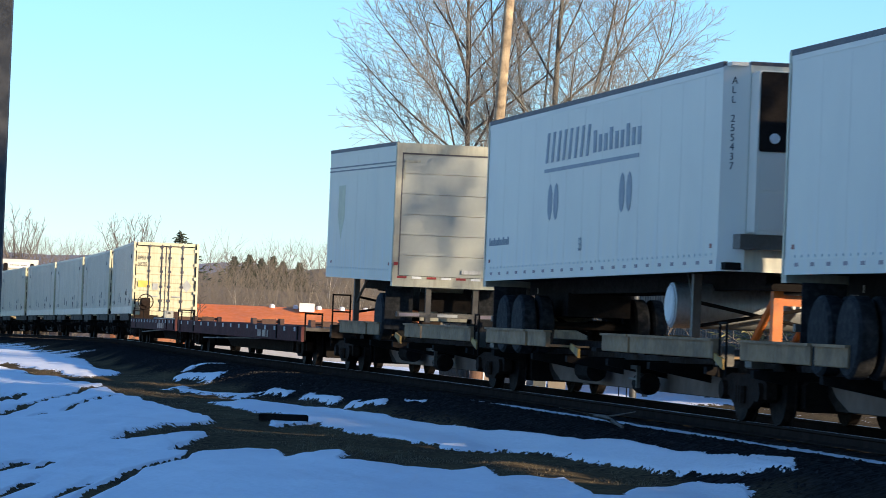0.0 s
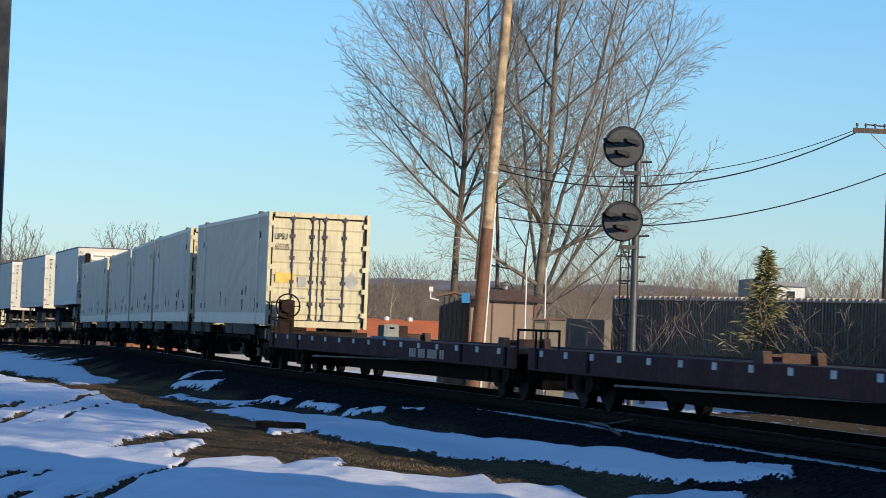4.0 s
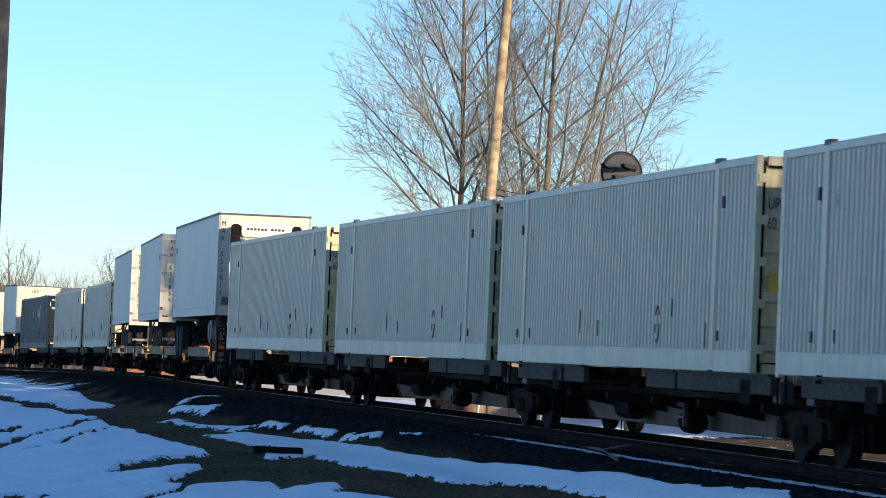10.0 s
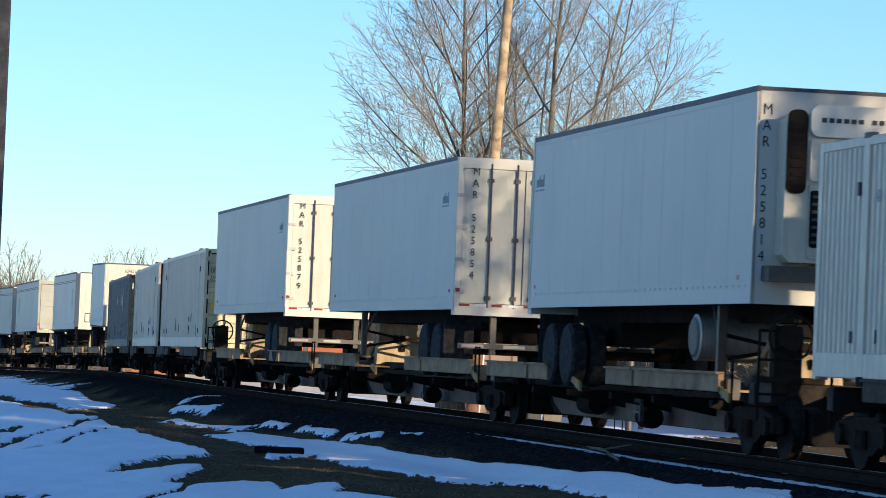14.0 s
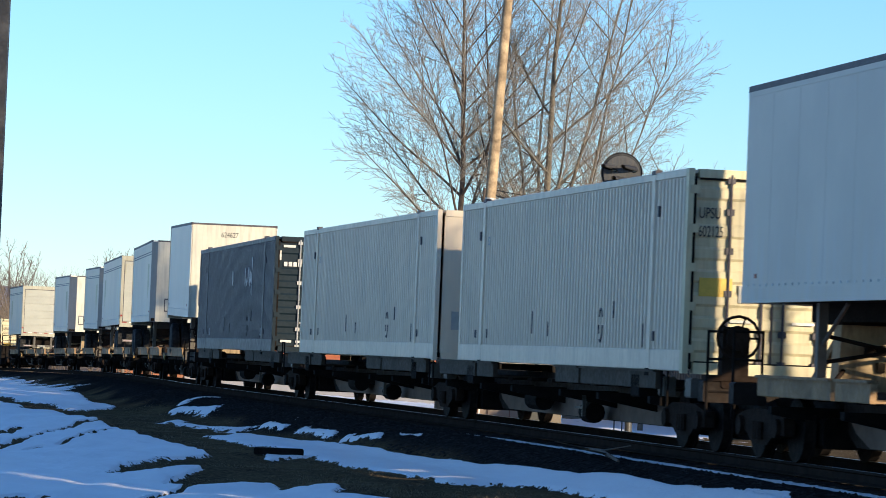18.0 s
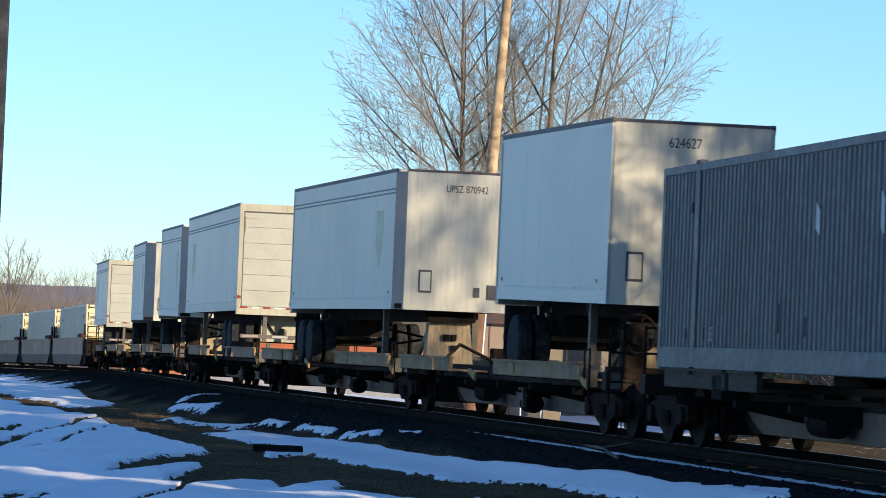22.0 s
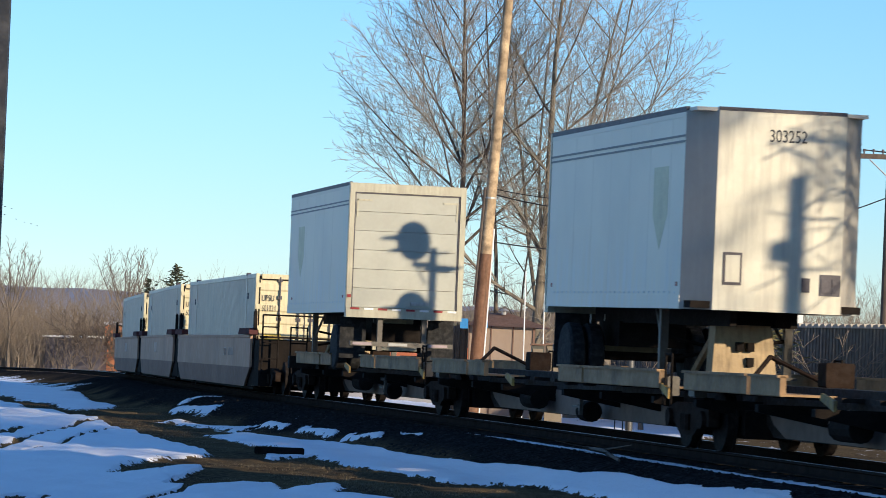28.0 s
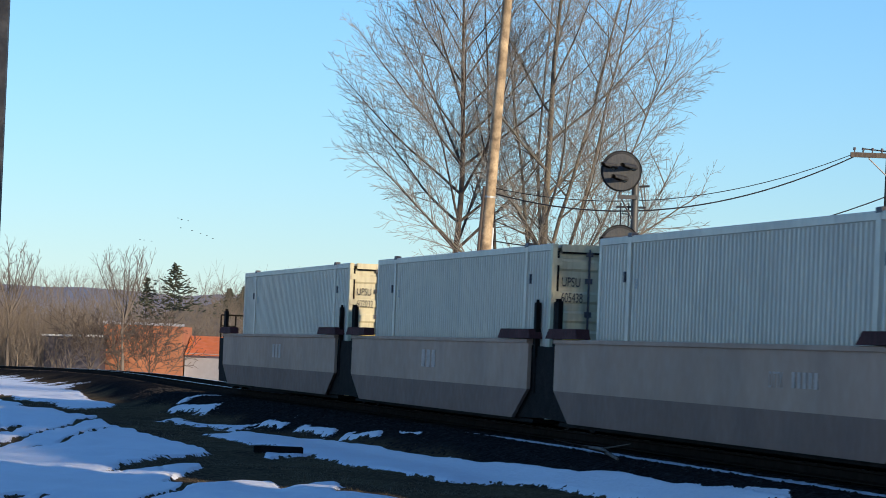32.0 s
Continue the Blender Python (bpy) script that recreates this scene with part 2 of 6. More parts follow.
M_BLUEPLATE = mat("faded_blue_plate", (0.09, 0.13, 0.18), 0.7, 0, 0.2, 3.0, GRIME, 0.5)
M_BRICK = mat("orange_brick", (0.33, 0.13, 0.06), 0.85, 0, 0.15, 0.8, (0.3, 0.1, 0.04), 0.5)
M_ORANGEROOF = mat("orange_metal_roof", (0.85, 0.22, 0.03), 0.55, 0.1, 0.10, 0.3, (0.45, 0.12, 0.04), 0.4)
M_GREYROOF = mat("grey_roof_sheet", (0.30, 0.29, 0.30), 0.6, 0.1, 0.12, 0.4, (0.2, 0.19, 0.19), 0.4)
# pale bluish hill colour carries the distance haze, painted in
M_HAZYHILL = mat("haze_tinted_hill", (0.24, 0.25, 0.31), 1.0, 0, 0.25, 0.01, (0.30, 0.31, 0.36), 0.4, bump=0)
M_WIRE = mat("black_cable", (0.02, 0.02, 0.022), 0.7, 0, 0.1, 2.0, bump=0)
M_PIPE = mat("white_plastic_pipe", (0.75, 0.74, 0.70), 0.5, 0, 0.08, 3.0, GRIME, 0.2, True)
M_GLASS = mat("dark_window_glass", (0.02, 0.025, 0.03), 0.08, 0, 0.1, 3.0, bump=0)
M_LENS = mat("dark_red_lens", (0.16, 0.01, 0.01), 0.15, 0, 0.1, 3.0, bump=0)
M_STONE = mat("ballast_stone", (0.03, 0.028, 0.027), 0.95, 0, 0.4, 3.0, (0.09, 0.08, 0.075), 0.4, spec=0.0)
M_GRASS = mat("dry_grass", (0.2, 0.15, 0.085), 0.95, 0, 0.35, 1.0, (0.13, 0.09, 0.05), 0.5, bump=0)


# ---- mesh building ----
class Shape:
    """Gathers vertices and faces, and turns them into one mesh."""

    def __init__(self):
        self.v, self.f = [], []

    def add(self, vs, fs):
        n = len(self.v)
        self.v += [tuple(p) for p in vs]
        self.f += [tuple(i + n for i in q) for q in fs]
        return self

    def box(self, x0, x1, y0, y1, z0, z1, cut=0.0):
        """A box; cut chamfers its four edges along y."""
        if cut:
            s = [(x0 + cut, z0), (x1 - cut, z0), (x1, z0 + cut), (x1, z1 - cut), (x1 - cut, z1), (x0 + cut, z1), (x0, z1 - cut), (x0, z0 + cut)]
            return self.prism([(x, y0, z) for x, z in s], (0, y1 - y0, 0))
        vs = [(x, y, z) for z in (z0, z1) for y in (y0, y1) for x in (x0, x1)]
        return self.add(vs, [(0, 2, 3, 1), (4, 5, 7, 6), (0, 1, 5, 4), (2, 6, 7, 3), (0, 4, 6, 2), (1, 3, 7, 5)])

    def prism(self, ring, move):
        n = len(ring)
        vs = [tuple(p) for p in ring] + [(p[0] + move[0], p[1] + move[1], p[2] + move[2]) for p in ring]
        fs = [tuple(range(n))[::-1], tuple(range(n, 2 * n))] + [(i, (i + 1) % n, n + (i + 1) % n, n + i) for i in range(n)]
        return self.add(vs, fs)

    def tube(self, a, b, r0, r1=None, n=8, caps=True):
        a, b = Vector(a), Vector(b)
        r1 = r0 if r1 is None else r1
        d = (b - a).normalized()
        u = d.cross(Vector((0, 0, 1)) if abs(d.z) < 0.9 else Vector((1, 0, 0))).normalized()
        w = d.cross(u)
        vs = [p + (u * math.cos(k) + w * math.sin(k)) * r for p, r in ((a, r0), (b, r1)) for k in [2 * math.pi * i / n for i in range(n)]]
        fs = [(i, (i + 1) % n, n + (i + 1) % n, n + i) for i in range(n)]
        if caps:
            fs += [tuple(range(n))[::-1], tuple(range(n, 2 * n))]
        return self.add(vs, fs)

    def lathe(self, centre, axis, rings, n=20):
        """Rings of (distance along the axis 'x', 'y' or 'z', radius)."""
        vs, fs = [], []
        for t, r in rings:
            for i in range(n):
                k = 2 * math.pi * i / n
                c, s = r * math.cos(k), r * math.sin(k)
                o = {"x": (t, c, s), "y": (c, t, s), "z": (c, s, t)}[axis]
                vs.append((centre[0] + o[0], centre[1] + o[1], centre[2] + o[2]))
        for j in range(len(rings) - 1):
            fs += [(j * n + i, j * n + (i + 1) % n, (j + 1) * n + (i + 1) % n, (j + 1) * n + i) for i in range(n)]
        fs += [tuple(range(n))[::-1], tuple(range((len(rings) - 1) * n, len(rings) * n))]
        return self.add(vs, fs)

    def mesh(self, name, material, smooth=False):
        me = bpy.data.meshes.new(name)
        me.from_pydata(self.v, [], self.f)
        bm = bmesh.new()
        bm.from_mesh(me)
        bmesh.ops.recalc_face_normals(bm, faces=bm.faces)
        bm.to_mesh(me)
        bm.free()
        me.materials.append(material)
        if smooth:
            me.shade_smooth()
            me.set_sharp_from_angle(angle=radians(40))
        return me


def part(name, shape, material, parent=None, label="", smooth=False):
    """One mesh object under a thing or a part."""
    me = shape if isinstance(shape, bpy.types.Mesh) else shape.mesh(name, material, smooth)
    ob = new(name, me)
    if parent:
        ob.parent = parent
    return tagged(ob, label)


def thing(name, label, category, group="", kind=""):
    return tagged(new(name), label, category, group, kind)


def text_mesh(words, size, material, spread=1.0):
    cu = bpy.data.curves.new("words", "FONT")
    cu.body, cu.size, cu.extrude, cu.space_character = words, size, 0.002, spread
    ob = bpy.data.objects.new("words", cu)
    scene.collection.objects.link(ob)
    me = bpy.data.meshes.new_from_object(ob)
    bpy.data.objects.remove(ob)
    bpy.data.curves.remove(cu)
    me.materials.clear()
    me.materials.append(material)
    return me


def letter(words, size, material, parent, place, face="end", spread=1.0, stretch=0.8):
    """Painted lettering on an end (facing -y) or on the near side (facing -x)."""
    ob = new("lettering", text_mesh(words, size, material, spread))
    ob.parent = parent
    ob.matrix_basis = pose(*place, 90, 0, 0 if face == "end" else -90) @ Matrix.Diagonal((stretch, 1, 1, 1))
    return tagged(ob, "painted identification lettering")


# ---- the line of the railway: distance along it against heading, in radians left of straight ahead ----
HEAD_S = (-40.0, 0.0, 20.0, 40.0, 60.0, 80.0, 100.0, 140.0)
HEAD_A = (0.1771, 0.1978, 0.1975, 0.1537, 0.1312, 0.1395, 0.1718, 0.2103)
ss = np.arange(-560.0, 620.5, 1.0)
hh = np.interp(ss, HEAD_S, HEAD_A)
mid = (hh[1:] + hh[:-1]) / 2
tx = np.concatenate([[0], np.cumsum(-np.sin(mid))])
ty = np.concatenate([[0], np.cumsum(np.cos(mid))])
tx, ty = tx - tx[560] - 0.4418, ty - ty[560] + 70.0
HALF = 1.295
tx, ty = tx + HALF * np.cos(hh), ty + HALF * np.sin(hh)


def grade(s):
    """Height of the rail top: level, then gently falling away."""
    s = np.maximum(s, 0.0)
    return np.where(s < 145, -0.343e-4 * s * s, -0.343e-4 * 145 * 145 - 0.00995 * (s - 145))


def on_track(s, side=0.0, up=0.0):
    """World place of a point of the track: s along, side to the far side, up from the rail top."""
    h = np.interp(s, ss, hh)
    return Vector((np.interp(s, ss, tx) + side * math.cos(h), np.interp(s, ss, ty) + side * math.sin(h), float(grade(s)) + up))


def travelled(t):
    """Metres that the train has come forward at t seconds."""
    q = t / 32
    return 13.4 * t - 14.589 * q + 41.834 * q * q - 40.005 * q ** 3 + 11.583 * q ** 4


# ---- the train: every load and every car is a thing of its own, its front at y = 0 and its near side at x < 0 ----
MOVERS = []  # thing, metres along the train at its front, length, height at front and back


def mover(ob, u, length, up0, up1=None):
    MOVERS.append((ob, u, length, up0, up0 if up1 is None else up1))
    return ob


def ribbed(y0, y1, z0, z1, x, out, pitch=0.2, deep=0.03):
    """Vertically corrugated sheet at x, its ribs standing out towards out (-1 or 1)."""
    s, n = Shape(), max(1, round((y1 - y0) / pitch))
    p = (y1 - y0) / n
    ys = []
    for i in range(n):
        ys += [(y0 + i * p, 0), (y0 + (i + 0.38) * p, 0), (y0 + (i + 0.5) * p, 1), (y0 + (i + 0.88) * p, 1)]
    ys.append((y1, 0))
    vs = [(x + out * deep * (k - 1), y, z) for y, k in ys for z in (z0, z1)]
    return s.add(vs, [(2 * i, 2 * i + 2, 2 * i + 3, 2 * i + 1) for i in range(len(ys) - 1)])


CL, CW, CH = 16.15, 1.295, 2.896


def container(label, body, band, end, doors=True, rods=None, placards=True):
    """A 16 m steel box with lifting posts, its doors or its plain wall to the front."""
    ob = thing("container", label, "shipping container", "containers on the train")
    for x in (-1, 1):
        part("side_wall", ribbed(0.16, CL - 0.16, 0.32, 2.79, x * (CW - 0.012), x), body, ob)
        part("bottom_rail", Shape().box(min(x * CW, x * (CW - 0.1)), max(x * CW, x * (CW - 0.1)), 0.16, CL - 0.16, 0.03, 0.33, 0.012), band, ob)
        part("top_rail", Shape().box(min(x * CW, x * (CW - 0.1)), max(x * CW, x * (CW - 0.1)), 0.16, CL - 0.16, 2.78, CH, 0.012), body, ob)
        for y in (0.0, CL - 0.16):
            w = 0.16 if y else 0.085
            part("corner_post", Shape().box(min(x * CW, x * (CW - w)), max(x * CW, x * (CW - w)), y, y + 0.16, 0.0, CH, 0.01), end if y == 0.0 else body, ob)
        for y in (1.98, 14.17):
            a, b = x * (CW + 0.004), x * (CW - 0.09)
            post = part("lifting_post", Shape().box(min(a, b), max(a, b), y - 0.1, y + 0.1, 0.0, CH, 0.01), body, ob)
            part("lifting_casting", Shape().box(min(a, b) - 0.004, max(a, b) + 0.004, y - 0.12, y + 0.12, CH - 0.03, CH + 0.045, 0.01), M_TRIM, post)
            part("foot_casting", Shape().box(min(a, b) - 0.004, max(a, b) + 0.004, y - 0.12, y + 0.12, -0.06, 0.06, 0.01), M_BLACK, post)
        for y, z, h in ((1.62, 2.25, 0.16), (14.45, 2.2, 0.16), (1.7, 0.45, 0.14), (14.6, 0.45, 0.14)):
            a, b = x * (CW + 0.012), x * (CW - 0.02)
            part("placard_slot", Shape().box(min(a, b), max(a, b), y - 0.035, y + 0.035, z, z + h), M_TRIM, ob)
    scuff, sr = Shape(), random.Random(len(MOVERS) + 5)
    for k in range(5):
        y, z, h = sr.uniform(0.4, CL - 0.5), sr.choice((sr.uniform(0.35, 0.6), sr.uniform(0.5, 2.3))), sr.uniform(0.12, 0.42)
        scuff.box(-CW - 0.003, -CW + 0.02, y, y + sr.uniform(0.008, 0.014), z, z + h)
    yc = 5.2 + sr.uniform(-0.3, 0.3)
    for k in range(12):
        a0, a1 = k * math.pi / 6, (k + 1) * math.pi / 6
        if k % 5:
            scuff.prism([(-CW - 0.003, yc + 0.13 * math.cos(a0), 0.68 + 0.27 * math.sin(a0)), (-CW - 0.003, yc + 0.13 * math.cos(a1), 0.68 + 0.27 * math.sin(a1)), (-CW - 0.003, yc + 0.115 * math.cos(a1), 0.68 + 0.25 * math.sin(a1)), (-CW - 0.003, yc + 0.115 * math.cos(a0), 0.68 + 0.25 * math.sin(a0))], (0.02, 0, 0))
    tagged(part("scuffing", scuff, M_TRIM, ob, "dark scrape marks"), kind="stuff")
    part("roof", Shape().box(-CW + 0.08, CW - 0.08, 0.1, CL - 0.1, 2.83, 2.878), body, ob)
    part("floor", Shape().box(-CW + 0.09, CW - 0.09, 0.1, CL - 0.1, 0.06, 0.2), M_BLACK, ob)
    part("back_wall", Shape().box(-CW + 0.15, CW - 0.15, CL - 0.09, CL - 0.05, 0.05, 2.85), end, ob)
    part("header", Shape().box(-CW + 0.16, CW - 0.16, 0.02, 0.16, 2.77, CH - 0.006), end if doors else body, ob)
    part("sill", Shape().box(-CW + 0.16, CW - 0.16, 0.0, 0.16, 0.0, 0.16), end, ob)
    if doors:
        for sx in (-1, 1):
            a, b = sorted((sx * 0.018, sx * 1.175))
            prof = [(0.12, 2.76), (0.12, 0.17), (0.075, 0.17)]
            for z in (0.30, 0.62, 0.95, 1.28, 1.60, 1.92, 2.45):
                prof += [(0.075, z), (0.05, z + 0.04), (0.05, z + 0.16), (0.075, z + 0.2)]
            s = Shape().prism([(a, y, z) for y, z in prof + [(0.075, 2.76)]], (b - a, 0, 0))
            door = part("door", s, end, ob)
            part("gasket", Shape().box(-0.02 if sx < 0 else 0.004, -0.004 if sx < 0 else 0.02, 0.06, 0.1, 0.17, 2.76), M_TRIM, door)
            for rx in (0.16, 0.66):
                rod = Shape().tube((sx * rx, 0.03, 0.1), (sx * rx, 0.03, 2.82), 0.02, n=6)
                for z in (0.12, 0.55, 1.1, 1.7, 2.25, 2.7):
                    rod.box(sx * rx - 0.055, sx * rx + 0.055, 0.02, 0.075, z, z + 0.09)
                part("lock_rod", rod, rods or M_TRIM, door, "upright locking rod")
            part("rod_handle", Shape().box(min(sx * 0.28, sx * 0.62), max(sx * 0.28, sx * 0.62), 0.0, 0.02, 0.74, 0.78), M_STEEL, door)
            a, b = sorted((sx * 1.175, sx * 1.212))
            part("door_seal", Shape().box(a, b, -0.004, 0.07, 0.15, 2.78).box(min(0, sx * 1.115), max(0, sx * 1.115), 0.03, 0.07, 2.74, 2.785).box(min(0, sx * 1.115), max(0, sx * 1.115), 0.04, 0.07, 0.155, 0.18), M_BLACK, door, "black rubber door seal")
            for z in (0.35, 0.95, 1.5, 2.05, 2.6):
                c = sx * 1.2
                part("hinge", Shape().box(c - 0.07, c + 0.07, -0.02, 0.07, z - 0.06, z + 0.06, 0.01), end, door)
    if doors and placards:
        part("yellow_placard", Shape().box(-1.08, -0.6, 0.035, 0.055, 1.1, 1.36), M_PLACARD, ob, "faded yellow warning placard")
        part("grey_placard", Shape().box(-0.5, -0.29, 0.035, 0.055, 1.02, 1.27), M_GREYTAG, ob, "grey data plate")
        part("grey_diamond", Shape().prism([(0.85, 0.048, 0.95), (1.06, 0.048, 1.2), (0.85, 0.048, 1.45), (0.64, 0.048, 1.2)], (0, 0.02, 0)), M_GREYTAG, ob, "faded grey diamond placard")
    if not doors:
        part("front_wall", Shape().box(-CW + 0.15, CW - 0.15, 0.05, 0.1, 0.15, 2.78), body, ob)
        part("data_plate", Shape().box(-0.95, -0.5, 0.03, 0.05, 0.6, 0.95), M_GREYTAG, ob)
    return ob


box_proto = container("pale grey ribbed steel container with grimy cream doors", M_BOX, M_RAILBAND, M_BOXEND)
slate_proto = container("dark slate ribbed steel container with navy doors", M_SLATE, M_SLATE, M_NAVY, rods=M_STEEL, placards=False)
plain_proto = container("pale grey ribbed steel container with a plain front wall", M_BOX, M_RAILBAND, M_BOX, doors=False)
SPINE_UP, WELL_UP = 1.08, 0.175
LOADS = [(72.76, "605285", SPINE_UP), (91.39, "603112", SPINE_UP), (108.74, "60", SPINE_UP), (125.86, "60", SPINE_UP), (143.67, "60", SPINE_UP),
         (220.15, "602125", SPINE_UP), (396.61, "601024", WELL_UP), (416.05, "605438", WELL_UP), (435.58, "602032", WELL_UP)]
boxes = [box_proto] + [copy_thing(box_proto, Matrix()) for _ in LOADS[1:]]
for ob, (u, number, up) in zip(boxes, LOADS):
    if number:
        letter("UPSU", 0.22, M_LETTER, ob, (-1.12, 0.047, 2.2), stretch=0.62)
        letter(number, 0.22, M_LETTER, ob, (-1.12, 0.047, 1.94), stretch=0.56)
    mover(ob, u, CL, up)
for i, ob in enumerate([o for o, *_ in MOVERS]):
    letter(("52", "31", "32", "13", "43")[i % 5], 0.22, M_FADED, ob, (-CW - 0.004, 13.75, 2.1), "side")
mover(plain_proto, 238.69, CL, SPINE_UP)
letter("23", 0.2, M_FADED, plain_proto, (-CW - 0.004, 13.75, 2.1), "side")
mover(slate_proto, 259.24, CL, SPINE_UP)
# faded emblem and plain word bars of the slate container
for i in range(4):
    part("word_bar", Shape().box(-1.06 + i * 0.118, -0.975 + i * 0.118, 0.03, 0.046, 2.15, 2.26), M_PALE, slate_proto, "pale painted bar of a word")
ring = Shape()
for k in range(4):
    c, s = math.cos(k * math.pi / 2), math.sin(k * math.pi / 2)
    ring.prism([(-0.41 + 0.16 * c, 0.03, 2.2 + 0.15 * s), (-0.41 + 0.085 * c, 0.03, 2.2 + 0.08 * s), (-0.41 - 0.085 * s, 0.03, 2.2 + 0.08 * c), (-0.41 - 0.16 * s, 0.03, 2.2 + 0.15 * c)], (0, 0.016, 0))
part("diamond_emblem", ring, M_PALE, slate_proto, "pale open diamond emblem")
for x0, x1, z0, z1 in ((-1.08, -0.78, 2.62, 2.68), (-1.17, -1.13, 2.3, 2.56), (-1.08, -0.8, 0.26, 0.32), (-0.7, -0.42, 0.26, 0.32), (-0.55, -0.37, 0.97, 1.16)):
    part("placard", Shape().box(x0, x1, 0.03, 0.042, z0, z1), M_PALE, slate_proto, "worn pale sticker")
for y, z, w, h in ((4.3, 1.75, 0.3, 0.35), (4.7, 1.7, 0.12, 0.5), (5.0, 1.75, 0.12, 0.45), (5.3, 1.72, 0.2, 0.2), (5.6, 1.7, 0.12, 0.5), (4.25, 2.1, 0.12, 0.35), (4.3, 1.45, 0.1, 0.3), (8.2, 1.75, 0.16, 0.4)):
    mark = Shape()
    mark.prism([(-CW - 0.006, y, z), (-CW - 0.006, y + w, z + 0.08), (-CW - 0.006, y + w, z + h), (-CW - 0.006, y, z + h - 0.1)], (0.012, 0, 0))
    part("worn_emblem", mark, M_PALE, slate_proto, "worn pale painted emblem")
for y in (2.3, 13.3):
    letter("53", 0.28, M_FADED, slate_proto, (-CW - 0.004, y, 0.42), "side")


def road_wheel(parent, x, y, z, out):
    t = part("tyre", Shape().lathe((x, y, z), "x", [(-0.13, 0.36), (-0.13, 0.46), (-0.09, 0.505), (0.09, 0.505), (0.13, 0.46), (0.13, 0.36)], 24), M_RUBBER, parent, smooth=True)
    part("rim", Shape().lathe((x, y, z), "x", [(out * 0.10, 0.36), (out * 0.10, 0.30), (out * 0.02, 0.24), (out * 0.04, 0.12), (out * 0.08, 0.04)], 16), M_RIM, t, smooth=True)


TH = 2.85  # body height


def trailer(label, L, nose_first, side, axles=2, lines=True, chamfer=0.0, cw=0.36, rear="rollup", reefer=False, emblem=False, seams=True, group="trailers on the train"):
    """A road trailer without its tractor. n runs from its nose; the end that leads is at y = 0."""
    ob = thing("semi_trailer", label, "trailer", group)
    W = 1.295

    def yy(n):
        return n if nose_first else L - n

    def span(a, b):
        return min(yy(a), yy(b)), max(yy(a), yy(b))

    def wall_box(name, x0, x1, n0, n1, z0, z1, m, parent=ob, lab="", cut=0.0):
        a, b = span(n0, n1)
        return part(name, Shape().box(x0, x1, a, b, z0, z1, cut), m, parent, lab)

    c = chamfer
    for x in (-1, 1):
        x0, x1 = sorted((x * W, x * (W - 0.05)))
        wall = wall_box("side_panel", x0, x1, c, L, 0.18, 2.72, side)
        q0, q1 = sorted((x * (W + 0.006), x * (W - 0.05)))
        top = wall_box("top_rail", q0, q1, c, L, 2.72, 2.79, side)
        wall_box("roof_edge", q0, q1, c, L, 2.79, TH + 0.02, M_TRIM, top)
        low = wall_box("bottom_rail", q0, q1, c, L, 0.0, 0.19, side)
        s, k = Shape(), 0
        r0, r1 = sorted((x * (W + 0.012), x * W))
        for k in range(int((L - c - 0.4) / 0.3)):
            a, b = span(c + 0.25 + k * 0.3, c + 0.31 + k * 0.3)
            s.box(r0, r1, a + 0.015, b - 0.015, 0.215, 0.245)
        tagged(part("riveting", s, M_PIPE, low), kind="stuff")
        if lines:
            for z in (2.36, 2.44):
                wall_box("moulding", r0, r1, c + 0.02, L - 0.05, z, z + 0.03, M_LINE, wall)
        if seams:
            s = Shape()
            for k in range(1, int(L / 1.22)):
                a, b = span(k * 1.22 - 0.012, k * 1.22 + 0.012)
                s.box(*sorted((x * (W + 0.002), x * W)), a, b, 0.2, 2.7)
            tagged(part("panel_seam", s, side, wall), kind="stuff")
        e0, e1 = sorted((x * (W + 0.012), x * (W - 0.06)))
        wall_box("rear_corner_post", e0, e1, L - 0.09, L, 0.0, TH, M_FRAME if rear == "rollup" else side)
        for n in (0.6, L - 0.5):
            a, b = span(n, n + 0.09)
            part("marker_light", Shape().box(r0, r1, a, b, 0.32, 0.38), M_RED, low, "small amber-red marker light")
    a, b = span(0.03, L - 0.02)
    part("roof", Shape().box(-W + 0.04, W - 0.04, a, b, TH - 0.05, TH), side, ob)
    part("floor", Shape().box(-W + 0.05, W - 0.05, a, b, 0.02, 0.12), M_BLACK, ob)
    rail = Shape()
    for x in (-0.45, 0.45):
        a, b = span(0.6, L - 0.3)
        rail.box(x - 0.05, x + 0.05, a, b, -0.22, 0.03)
    part("chassis_rail", rail, M_BLACK, ob)
    # nose
    if c:
        for x in (-1, 1):
            ring = [(x * W, yy(c), 0.0), (x * (W - cw), yy(0.0), 0.0), (x * (W - cw - 0.04), yy(0.05), 0.0), (x * (W - 0.05), yy(c), 0.0)]
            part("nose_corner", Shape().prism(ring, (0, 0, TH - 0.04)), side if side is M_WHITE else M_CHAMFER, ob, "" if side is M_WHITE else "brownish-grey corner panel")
        wn0, wn1 = -(W - cw), W - cw
    else:
        wn0, wn1 = -W + 0.01, W - 0.01
    nose = wall_box("nose_panel", wn0, wn1, 0.0, 0.06, 0.0, TH - 0.03, M_NOSE if side in (M_ALU, M_WHITE) else side)
    wall_box("nose_trim", wn0, wn1, -0.01, 0.08, TH - 0.04, TH + 0.012, M_TRIM, nose)
